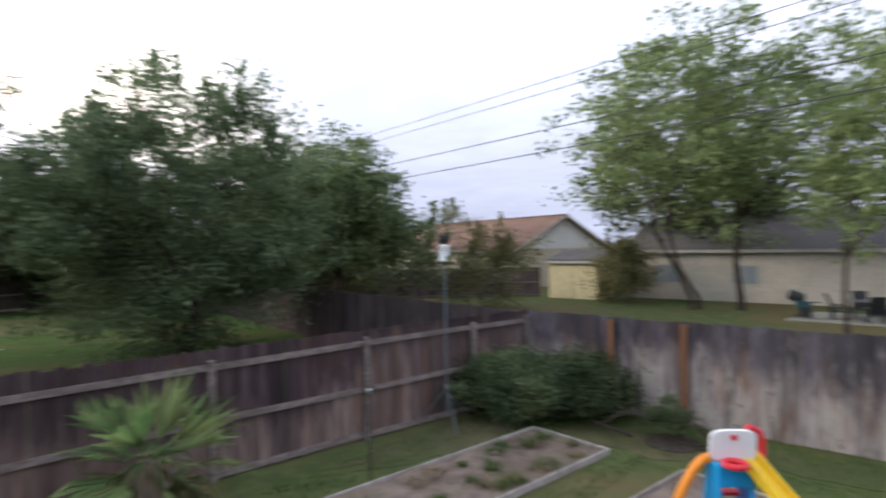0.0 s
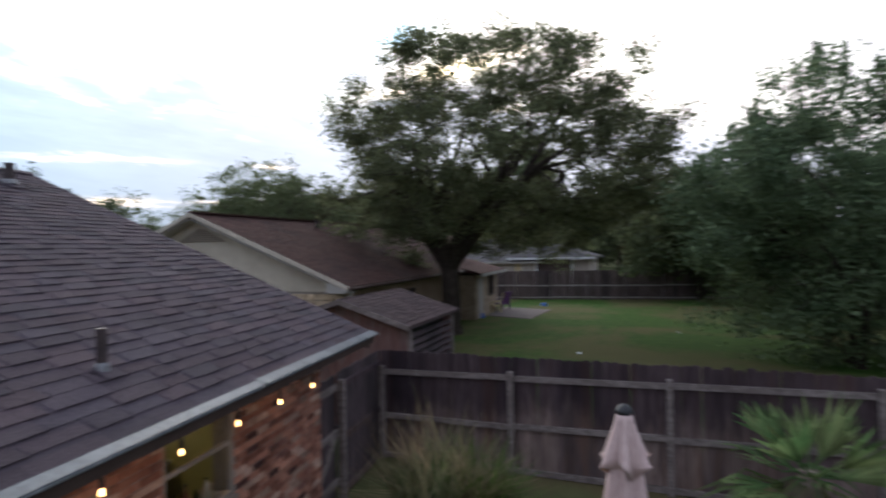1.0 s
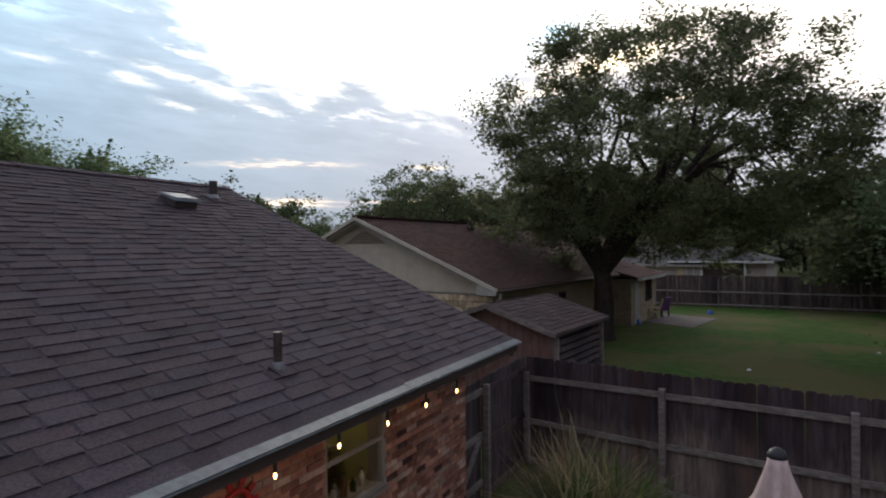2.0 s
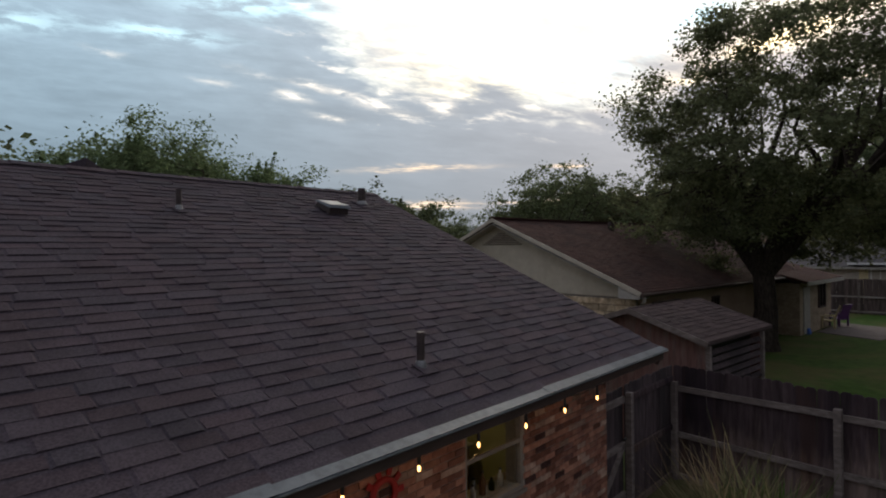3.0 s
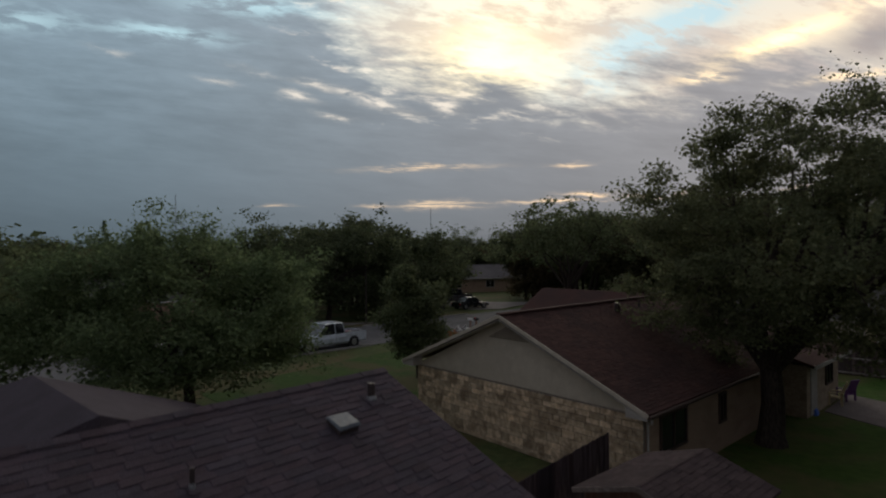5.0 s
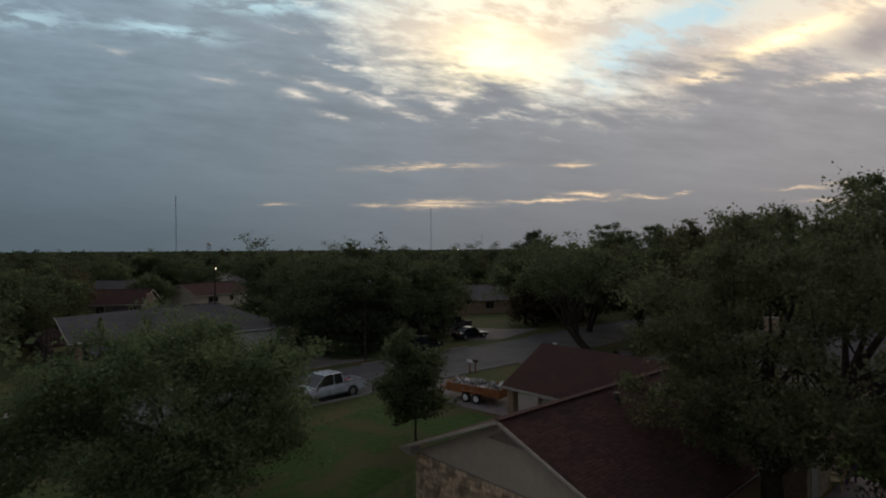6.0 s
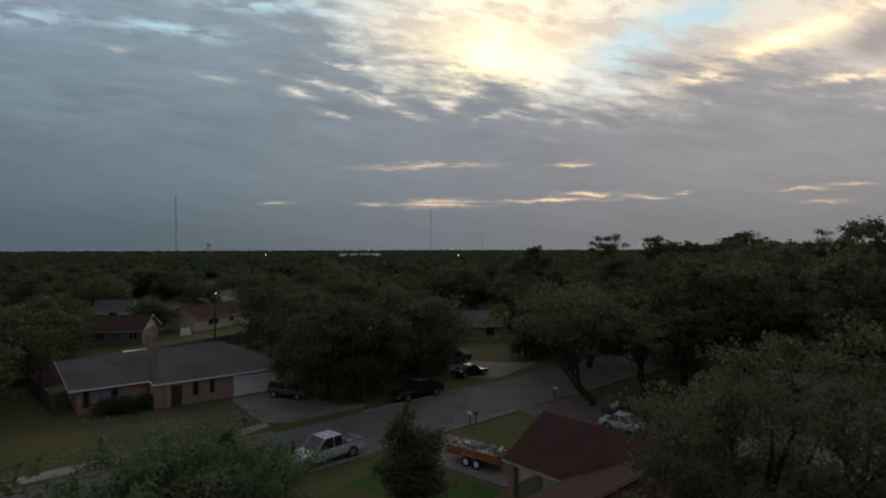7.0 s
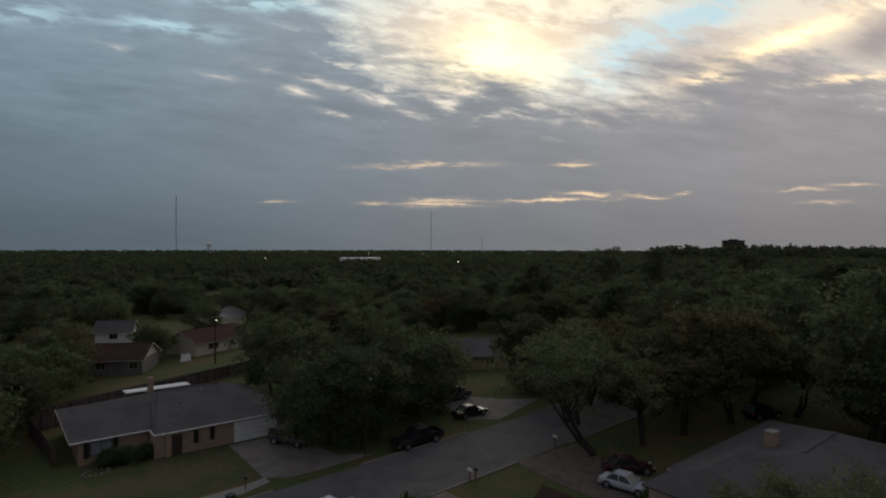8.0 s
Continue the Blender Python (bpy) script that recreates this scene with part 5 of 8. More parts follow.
part("gutter", MB().tube([(-0.08, -HWID - 0.05, NE_ - 0.08), (nlen, -HWID - 0.05, NE_ - 0.08)], 0.06, 8), M_FASCIA, nb, "dark eaves gutter")
part("downpipe", MB().tube([(0.1, -HWID - 0.03, NE_ - 0.1), (0.1, -HWID - 0.02, 2.30), (0.62, -5.34, 2.12), (0.62, -5.34, 0.1)], 0.045, 8), M_TRIM, nb)
for x, w, h in ((2.3, 1.7, 1.15), (6.0, 0.5, 1.0)):
    window_part(nb, (x, -5.28, 1.55), w, h, 0, M_FASCIA)
for x, r, h in ((6.5, 0.13, 0.35), (8.3, 0.05, 0.35), (9.6, 0.05, 0.3)):
    zz = NE_ + (HWID - 0.8) * (NRZ - NE_) / HWID
    part("vent_pipe", MB().tube([(x, -0.8, zz - 0.05), (x, -0.8, zz + h)], r, 10), M_PIPE, nb)
# cut stones of the gable end
rst = random.Random(21)
z, n_st = 0.02, 0
stone_field = MB()
while z < 2.3:
    h = rst.choice((0.12, 0.20, 0.28))
    h = min(h, 2.35 - z)
    y = -5.28
    while y < 5.2:
        w = rst.uniform(0.25, 0.75)
        w = min(w, 5.28 - y)
        d = rst.uniform(0.008, 0.024)
        q = MB().hull([(0.47, y + 0.006, z + 0.005), (0.47, y + w - 0.006, z + 0.005), (0.47, y + w - 0.006, z + h - 0.006), (0.47, y + 0.006, z + h - 0.006)], [(0.46 - d, y + 0.014, z + 0.013), (0.46 - d, y + w - 0.014, z + 0.013), (0.46 - d, y + w - 0.016, z + h - 0.014), (0.46 - d, y + 0.014, z + h - 0.015)])
        if z > 1.0 and n_st < 300:
            piece("stone", q.mesh("stone", M_STONE), nb, Matrix())
            n_st += 1
        else:
            stone_field.add(q.v, q.f)
        y += w
    z += h
M_STONE_J = mat("limestone_field", (0.45, 0.34, 0.22), (0.69, 0.56, 0.39), 7, 0.9, 0.8, c=(0.24, 0.17, 0.11), cscale=2.4, camount=0.6, rnd=0.35, island=True, spec=0.15)
tagged(part("stone_course", stone_field, M_STONE_J, nb), kind="stuff")
# rear room of the same house
part("rear_room", MB().box((14.65, -4.4, 1.12), (4.7, 3.6, 2.24)), M_TANSTONE, nb, "pale stone rear room")
part("rear_roof", MB().slab([(11.9, -6.6, 2.36), (17.5, -6.6, 2.36), (17.5, -2.2, 3.6), (11.9, -2.2, 3.6)], 0.12), M_REDROOF, nb)
part("rear_fascia", MB().box((14.7, -6.62, 2.26), (5.6, 0.03, 0.16)), M_TRIM, nb)
part("door", MB().box((13.2, -6.22, 1.05), (0.85, 0.04, 2.0)), M_TRIM, nb, "pale rear door")
window_part(nb, (15.4, -6.21, 1.6), 0.95, 1.1, 0, M_FASCIA)
# garage wing towards the street
part("garage_wall", MB().box((16.2, 5.2, 1.2), (5.4, 7.8, 2.4)), M_TANBRICK, nb)
part("garage_roof", MB().slab([(11.6, 10.5, 2.42), (11.6, 0.5, 2.42), (15.75, 0.5, 4.66), (15.75, 10.5, 4.66)], 0.12).slab([(19.9, 0.5, 2.42), (19.9, 10.5, 2.42), (15.75, 10.5, 4.66), (15.75, 0.5, 4.66)], 0.12), M_REDROOF, nb)
part("garage_gable", MB().hull([(13.5, 9.0, 2.36), (18.9, 9.0, 2.36), (18.9, 9.2, 2.36), (13.5, 9.2, 2.36)], [(15.65, 9.0, 4.4), (15.85, 9.0, 4.4), (15.85, 9.2, 4.4), (15.65, 9.2, 4.4)]), M_SIDING, nb)
part("garage_fascia", MB().box((11.58, 5.5, 2.33), (0.03, 10.0, 0.16)), M_TRIM, nb)
part("garage_door", MB().box((13.46, 7.4, 1.1), (0.06, 2.6, 2.1)), M_WHITE, nb, "white garage side door")
part("porch_post", MB().box((12.1, 10.0, 1.18), (0.5, 0.5, 2.36)), M_TANBRICK, nb, "brick porch post", bevel=0.02)

# neighbour's shed with a low gable roof and louvred side
shed = thing("shed", "weathered red-brown garden shed with shingle roof and slatted side", "shed", pose(10.52, 4.55, 0, 0, 0, -6.5))
SHW, SHL, SEZ, SRZ = 1.40, 2.85, 2.17, 2.66
M_REDBOARD = mat("faded_red_boards", (0.125, 0.064, 0.055), (0.205, 0.112, 0.095), 6, 0.9, 0.6, c=(0.19, 0.15, 0.135), cscale=1.4, camount=0.5, stretch=(3, 3, 0.4))
part("end_wall", MB().loft([[(x, -1.4, 0), (x, 1.4, 0), (x, 1.4, 2.10), (x, 0, 2.56), (x, -1.4, 2.10)] for x in (0.13, 0.19)]), M_REDBOARD, shed)
part("end_wall", MB().loft([[(x, -1.4, 0), (x, 1.4, 0), (x, 1.4, 2.10), (x, 0, 2.56), (x, -1.4, 2.10)] for x in (SHL - 0.23, SHL - 0.17)]), M_REDBOARD, shed)
part("side_wall", MB().box((SHL / 2, 1.37, 1.03), (SHL - 0.5, 0.06, 2.06)), M_REDBOARD, shed)
# black sheet that paints the shade inside the shed, seen between the slats
part("inner_wall", MB().box((SHL / 2, -1.2, 1.03), (SHL - 0.5, 0.03, 2.06)), M_BLACK, shed, "black sheet that stands in for the shade behind the slats")
part("roof", MB().shell([[(-0.12, -SHW - 0.12, SEZ), (SHL + 0.15, -SHW - 0.12, SEZ), (SHL + 0.15, 0, SRZ), (-0.12, 0, SRZ)], [(SHL + 0.15, SHW + 0.12, SEZ), (-0.12, SHW + 0.12, SEZ), (-0.12, 0, SRZ), (SHL + 0.15, 0, SRZ)]], 0.06), M_SHEDROOF, shed)
shed_roof = next(o for o in shed.children if o.name.startswith("roof"))
M_SHEDROOF_J = mat("brown_shed_shingle_field", (0.058, 0.041, 0.040), (0.10, 0.071, 0.067), 40, 0.95, 0.6, c=(0.055, 0.040, 0.040), cscale=1.2, camount=0.5, rnd=0.2, island=True, spec=0.15)
lay_shingles(shed_roof, (-0.12, -SHW - 0.12, SEZ), (1, 0, 0), (0, SHW + 0.12, SRZ - SEZ), SHL + 0.27, math.hypot(SHW + 0.12, SRZ - SEZ), 0.142, M_SHEDROOF, M_SHEDROOF_J, near=lambda x, c: True, limit=200, seed=13)
lay_shingles(shed_roof, (SHL + 0.15, SHW + 0.12, SEZ), (-1, 0, 0), (0, -SHW - 0.12, SRZ - SEZ), SHL + 0.27, math.hypot(SHW + 0.12, SRZ - SEZ), 0.142, M_SHEDROOF, M_SHEDROOF_J, seed=14)
for sy in (-1, 1):
    part("barge_board", MB().beam((-0.13, sy * (SHW + 0.12), SEZ - 0.05), (-0.13, 0, SRZ - 0.05), 0.025, 0.10), M_RAIL, shed)
for x in (0.14, SHL - 0.16):
    part("corner_post", MB().box((x, -1.42, 1.03), (0.08, 0.08, 2.06)), M_RAIL, shed, "grey corner post")
for i in range(13):
    part("slat", MB().box((SHL / 2, -1.40, 0.18 + i * 0.145), (SHL - 0.42, 0.02, 0.10), rx=-30), M_BEDWOOD if i < 6 else M_PICKET_D, shed)

# house across the street
ac = thing("house", "tan brick bungalow with grey hip roof, chimney and white garage door", "house", pose(15.4, 61.2, 0, 0, 0, -9.0))
part("wall", MB().box((3.3, 6.4, 1.22), (6.0, 12.0, 2.44)).box((13.2, 5.0, 1.22), (13.6, 14.0, 2.44)), M_TANBRICK, ac)
RL, RR = (-1.1, 6.2, 4.35), (7.6, 6.2, 4.72)
q = MB().shell([
    [(-0.4, 0.0, 2.42), (6.4, 0.0, 2.42), RR, RL],
    [(6.4, 0.0, 2.42), (6.4, -2.2, 2.42), (8.4, 6.0, 4.84), RR],
    [(6.4, -2.2, 2.42), (20.6, -2.2, 2.42), (15.0, 6.0, 4.84), (8.4, 6.0, 4.84)],
    [(20.6, -2.2, 2.42), (20.6, 13.0, 2.42), (15.0, 6.0, 4.84)],
    [(20.6, 13.0, 2.42), (-0.4, 13.0, 2.42), RL, RR, (8.4, 6.0, 4.84), (15.0, 6.0, 4.84)],
], 0.12)
aroof = part("roof", q, M_GREYROOF, ac)
part("gable_wall", MB().hull([(0.32, 0.5, 2.4), (0.5, 0.5, 2.4), (0.5, 12.3, 2.4), (0.32, 12.3, 2.4)], [(0.32, 5.9, 4.2), (0.5, 5.9, 4.2), (0.5, 6.5, 4.2), (0.32, 6.5, 4.2)]), M_TANBRICK, ac)
part("chimney", MB().box((7.75, 6.7, 5.2), (0.56, 0.5, 2.3)), M_TANBRICK, aroof, "tan brick chimney", bevel=0.02)
part("gutter", MB().beam((-0.4, -0.03, 2.38), (6.4, -0.03, 2.38), 0.09, 0.12), M_WHITE, ac, "white eaves gutter")
part("gutter", MB().beam((6.4, -2.23, 2.38), (20.6, -2.23, 2.38), 0.09, 0.12), M_WHITE, ac, "white eaves gutter")
part("gutter", MB().beam((6.38, -2.2, 2.38), (6.38, 0.0, 2.38), 0.09, 0.12), M_WHITE, ac, "white eaves gutter")
part("barge_board", MB().beam((-0.42, -0.02, 2.33), (-1.12, 6.2, 4.36), 0.04, 0.16), M_TRIM, ac)
for x, y in ((4.1, 4.2), (9.8, 2.8), (12.6, 4.6)):
    zr = 2.42 + (y / 6.2) * 2.1 if x < 6 else 2.42 + (y + 2.2) / 8.2 * 2.42
    part("roof_vent", MB().tube([(x, y, zr - 0.05), (x, y, zr + 0.32)], 0.09, 8), M_STEEL, aroof)
part("patio_roof", MB().slab([(6.4, 13.4, 3.40), (13.7, 13.4, 3.40), (13.7, 16.0, 3.2), (6.4, 16.0, 3.2)], 0.08), M_WHITE, ac, "white corrugated patio roof")
for x in (6.6, 10.0, 13.5):
    part("patio_post", MB().box((x, 15.8, 1.56), (0.1, 0.1, 3.12)), M_TRIM, ac)
part("garage_door", MB().box((16.6, -2.03, 1.08), (4.9, 0.06, 2.12)), M_WHITE, ac, "white garage door")
for i in range(3):
    part("groove", MB().box((16.6, -2.065, 0.62 + i * 0.52), (4.8, 0.012, 0.03)), M_TRIM, ac)
for x, y, w in ((2.2, 0.38, 1.8),):
    w_ = window_part(ac, (x, y, 1.45), w, 1.25, 0, M_FASCIA, M_BLIND)
    for dx in (-w / 2 - 0.32, w / 2 + 0.32):
        part("shutter", MB().box((x + dx, y - 0.04, 1.42), (0.46, 0.05, 1.55)), M_BLACK, w_, "dark shutter")
for x in (10.3, 11.9):
    window_part(ac, (x, -2.02, 1.5), 0.42, 1.3, 0, M_FASCIA)
part("door", MB().box((8.5, -2.02, 1.02), (0.95, 0.06, 2.05)), M_FASCIA, ac, "dark front door")
part("porch_post", MB().box((7.6, -2.16, 1.2), (0.42, 0.30, 2.36)), M_TANBRICK, ac, "brick porch column", bevel=0.02)
part("ridge_vent", MB().beam((8.6, 6.0, 4.88), (15.0, 6.0, 4.88), 0.26, 0.05), M_GREYROOF, aroof)
fence("wooden_fence", "brown board fence behind a brick bungalow", (15.0, 76.4), (42.5, 86.6), 1, [2.44 * i for i in range(1, 12)], M_PICKET_J, seed=6, joined=True, height=1.85, rail_mat=M_PICKET_D)

fence("wooden_fence", "dark board fence beside a brick bungalow", (14.2, 62.6), (14.9, 76.2), 1, [2.3 * i for i in range(1, 6)], M_PICKET_J, seed=7, joined=True, height=1.8, rail_mat=M_PICKET_D)

# further houses
M_GREYWALL = mat("grey_brown_siding", (0.13, 0.122, 0.115), (0.19, 0.178, 0.168), 5, 0.8, 0.2, c=(0.10, 0.092, 0.086), cscale=0.7)
simple_house("house", "beige bungalow with grey roof behind a patio", 1.9, -39.0, 3.0, 25.6, 12.0, M_GREYROOF, M_STUCCO, eave=2.85, ridge=4.9, windows=((10.6, 1, 1.6, 1.0), (6.6, 1, 1.2, 1.0), (-2.5, 1, 2.0, 1.5), (-7.0, 1, 1.4, 1.2)), group="houses around", panes=M_BLIND)
simple_house("house", "pale house with faded terracotta-coloured gable roof", 32.6, -41.7, -15.0, 21.0, 9.5, M_TERRAROOF, M_SIDING, eave=2.9, ridge=5.5, windows=((-4.0, 1, 1.4, 1.1), (3.0, 1, 1.4, 1.1)), group="houses around", gables=M_WHITE)
simple_house("house", "tan bungalow with hipped roof on the street corner", 4.1, 62.0, -7.0, 9.6, 9.0, M_GREYROOF, M_TANBRICK, hip=4.4, windows=((2.0, -1, 1.2, 1.2),), group="houses around")
simple_house("house", "red-brown roofed house behind a back fence", 33.6, 104.6, -38.0, 8.6, 8.0, M_REDROOF, M_GREYWALL, windows=((-2.0, -1, 1.3, 1.1), (3.0, -1, 1.3, 1.1)), group="houses around")
simple_house("house", "cream-walled house with dark windows behind trees", 52.3, 113.0, 18.0, 13.5, 8.0, M_REDROOF, M_SIDING, windows=((-2.6, -1, 2.4, 1.1), (2.2, -1, 1.0, 1.0)), group="houses around")
simple_house("house", "far pale house among the trees", 43.0, 138.0, -30.0, 7.0, 6.0, M_GREYROOF, M_WHITE, windows=((0.0, -1, 1.6, 1.1),), group="houses around")
simple_house("house", "far house with a white gable among trees", 73.0, 147.0, 50.0, 11.0, 8.0, M_GREYROOF, M_SIDING, windows=((0.0, -1, 1.4, 1.1),), group="houses around", gables=M_WHITE)
simple_house("house", "grey-roofed brick house behind street trees", 79.5, 64.0, -31.0, 20.0, 11.0, M_GREYROOF, M_TANBRICK, hip=0.0, windows=((-6.0, -1, 1.5, 1.2), (0.0, -1, 1.5, 1.2)), group="houses around")
simple_house("house", "wide grey hip-roofed house beside a gravel drive", 56.5, 8.5, -8.5, 20.0, 15.0, M_GREYROOF, M_STUCCO, eave=2.5, ridge=4.5, hip=6.5, windows=((-7.0, 1, 1.4, 1.1), (-3.0, 1, 1.4, 1.1)), group="houses around")
simple_house("house", "purple-grey roofed house far among the trees", 196.0, 66.0, 15.0, 40.0, 14.0, M_GREYROOF, M_TANBRICK, ridge=6.0, windows=((0.0, 1, 2.0, 1.2),), group="houses around")

wide = [o for o in scene.objects if o.name.startswith("house") and abs(o.location.x - 56.5) < 0.01][0]
part("wing_wall", MB().box((-9.0, 4.0, 1.2), (11.2, 6.3, 2.38)), M_STUCCO, wide)
part("wing_roof", MB().shell([[(-15, 0.5, 2.4), (-2.5, 0.5, 2.4), (-2.5, 4, 3.9), (-11.4, 4, 3.9)], [(-2.5, 7.6, 2.4), (-15, 7.6, 2.4), (-11.4, 4, 3.9), (-2.5, 4, 3.9)], [(-15, 7.6, 2.4), (-15, 0.5, 2.4), (-11.4, 4, 3.9)]], 0.12), M_GREYROOF, wide)
# rear porch wing of the same house
part("porch_wall", MB().box((-7.0, -8.6, 1.35), (5.9, 6.0, 2.7)), M_STUCCO, wide)
part("porch_roof", MB().shell([[(-10.6, -12.1, 2.72), (-3.6, -12.1, 2.72), (-5.2, -8.6, 3.75), (-8.9, -8.6, 3.75)], [(-3.6, -5.2, 2.72), (-10.6, -5.2, 2.72), (-8.9, -8.6, 3.75), (-5.2, -8.6, 3.75)], [(-10.6, -5.2, 2.72), (-10.6, -12.1, 2.72), (-8.9, -8.6, 3.75)], [(-3.6, -12.1, 2.72), (-3.6, -5.2, 2.72), (-5.2, -8.6, 3.75)]], 0.10), M_GREYROOF, wide)
part("porch_fascia", MB().box((-10.62, -8.65, 2.66), (0.03, 6.9, 0.14)), M_WHITE, wide)
part("door", MB().box((-10.0, -5.95, 1.30), (0.08, 0.5, 2.5)), M_YELLOW, wide, "yellow door panel")
window_part(wide, (-9.95, -6.85, 1.65), 1.0, 1.7, -90, M_WHITE, M_BLIND)
# no recess is cut: the porch's shade is painted as a dark panel
part("porch_recess", MB().box((-9.98, -8.85, 1.35), (0.06, 2.7, 2.5)), M_FASCIA, wide, "flat dark panel that stands in for the porch's shade")
for y in (-7.45, -10.3):
    part("porch_post", MB().box((-10.12, y, 1.35), (0.14, 0.14, 2.7)), M_WHITE, wide)
chimney = part("chimney", MB().box((-1.6, 3.2, 4.0), (1.1, 0.8, 1.8)), M_TANBRICK, wide, "squat brick chimney", bevel=0.02)
part("cap", MB().box((-1.6, 3.2, 4.93), (1.2, 0.9, 0.08)), M_CONCRETE, chimney)

# yellow garden shed beyond the back fence
ys = thing("shed", "yellow painted garden shed with a dark flat-pitched roof", "shed", pose(16.8, -31.0, 0, 0, 0, 4.0))
part("wall", MB().box((0, 0, 1.12), (3.0, 2.4, 2.24)), M_YELLOW, ys)
part("roof", MB().slab([(-1.7, 1.4, 2.22), (-1.7, -1.4, 2.75), (1.7, -1.4, 2.75), (1.7, 1.4, 2.22)][::-1], 0.1), M_GREYROOF, ys)
part("fascia", MB().box((0, 1.42, 2.16), (3.4, 0.03, 0.14)), M_TRIM, ys)
part("door", MB().box((0.4, 1.22, 0.98), (0.85, 0.04, 1.9)), M_YELLOW, ys, bevel=0.01)

# ---- own back yard ----
def grass_field(name, label, x0, x1, y0, y1, count, h, seed, skip):
    """Loose blades over a lawn."""
    rng = np.random.default_rng(seed)
    x, y = rng.uniform(x0, x1, count), rng.uniform(y0, y1, count)
    ok = np.ones(count, bool)
    for a0, a1, b0, b1 in skip:
        ok &= ~((x > a0) & (x < a1) & (y > b0) & (y < b1))
    x, y = x[ok], y[ok]
    n_ = len(x)
    a = rng.uniform(0, 2 * np.pi, n_)
    hh = h * rng.uniform(0.5, 1.3, n_)
    b_ = np.stack([x, y, np.zeros(n_)], 1)
    side = np.stack([np.cos(a), np.sin(a), np.zeros(n_)], 1) * 0.006
    tip = b_ + np.stack([rng.normal(0, 0.02, n_), rng.normal(0, 0.02, n_), hh], 1)
    ob = new(name, quads_mesh(name, np.stack([b_ - side, b_ + side, tip + side * 0.2, tip - side * 0.2], 1), M_BLADE))
    tagged(ob, label, "grass", kind="stuff")


grass_field("grass", "short green grass blades on the back lawn", -1.0, 7.3, -10.6, 1.8, 42000, 0.05, 71, [(4.35, 6.6, -8.4, -2.0), (1.7, 3.8, -8.1, -4.0)])

def raised_bed(x, y, rz, L, W, label):
    ob = thing("raised_bed", label, "raised bed", pose(x, y, 0, 0, 0, rz), "raised beds")
    for c_, s_ in (((L / 2, 0.0, 0.052), (L, 0.026, 0.104)), ((L / 2, W, 0.052), (L, 0.026, 0.104)), ((0.0, W / 2, 0.052), (0.026, W - 0.026, 0.104)), ((L, W / 2, 0.052), (0.026, W - 0.026, 0.104))):
        part("board", MB().box(c_, s_), M_BEDWOOD, ob, bevel=0.006)
    soil, nx, ny = MB(), 24, 10
    for j in range(ny + 1):
        for i in range(nx + 1):
            px, py = 0.02 + (L - 0.04) * i / nx, 0.02 + (W - 0.04) * j / ny
            soil.v.append((px, py, 0.065 + 0.045 * noise.noise(Vector((px * 1.7, py * 1.7, x)))))
    soil.f = [(j * (nx + 1) + i, j * (nx + 1) + i + 1, (j + 1) * (nx + 1) + i + 1, (j + 1) * (nx + 1) + i) for j in range(ny) for i in range(nx)]
    part("soil", soil, M_SOIL, ob, "dry brown soil", smooth=True)
    return ob


# worn, dry grass beside the fences
rdy = random.Random(8)
for cx, cy, rx_, ry_, turn_ in ((6.75, -7.3, 0.62, 2.0, -9), (4.2, -9.0, 1.5, 0.55, 3), (1.2, -9.6, 1.6, 0.5, 3)):
    rim_ = []
    for k in range(28):
        a = 2 * math.pi * k / 28
        f = 1.0 + rdy.uniform(-0.22, 0.22)
        px, py = rx_ * f * math.cos(a), ry_ * f * math.sin(a)
        ct, st = math.cos(radians(turn_)), math.sin(radians(turn_))
        rim_.append((cx + px * ct - py * st, cy + px * st + py * ct))
    flat("dry_grass_patch", rim_, 0.008, M_DRYLAWN, "dry brownish worn grass beside a board fence", "grass")

raised_bed(5.82, -8.40, 82.3, 6.3, 1.5, "grey board raised bed of dry bare soil with weeds")
raised_bed(3.18, -8.10, 81.5, 4.0, 1.5, "grey board raised bed of bare brown soil")


def tuft(name, label, x, y, n, h, spread, material, seed, width=0.012, category="plant", droop=0.5, group="", z=0.0):
    """Blades that rise from one foot and bend outwards."""
    rng = np.random.default_rng(seed)
    a = rng.uniform(0, 2 * np.pi, n)
    r0 = spread * 0.35 * np.sqrt(rng.uniform(0, 1, n))
    out = rng.uniform(0.2, 1.0, n) * spread
    hh = h * rng.uniform(0.55, 1.1, n) * (1 - 0.35 * (out / spread) ** 2)
    base_ = np.stack([r0 * np.cos(a), r0 * np.sin(a), np.zeros(n)], 1)
    mid_ = base_ + np.stack([np.cos(a) * out * 0.4, np.sin(a) * out * 0.4, hh * 0.65], 1)
    tip_ = base_ + np.stack([np.cos(a) * out, np.sin(a) * out, hh * (1 - droop * 0.25)], 1)
    mid_ += rng.normal(0, 0.04 * h, mid_.shape)
    tip_ += rng.normal(0, 0.11 * h, tip_.shape)
    s = np.stack([-np.sin(a), np.cos(a), np.zeros(n)], 1) * width * rng.uniform(0.6, 1.4, n)[:, None]
    quads = np.concatenate([np.stack([base_ - s, base_ + s, mid_ + s * 0.8, mid_ - s * 0.8], 1), np.stack([mid_ - s * 0.8, mid_ + s * 0.8, tip_ + s * 0.12, tip_ - s * 0.12], 1)])
    ob = new(name, quads_mesh(name, quads, material))
    ob.location = (x, y, z)
    return tagged(ob, label, category, group)


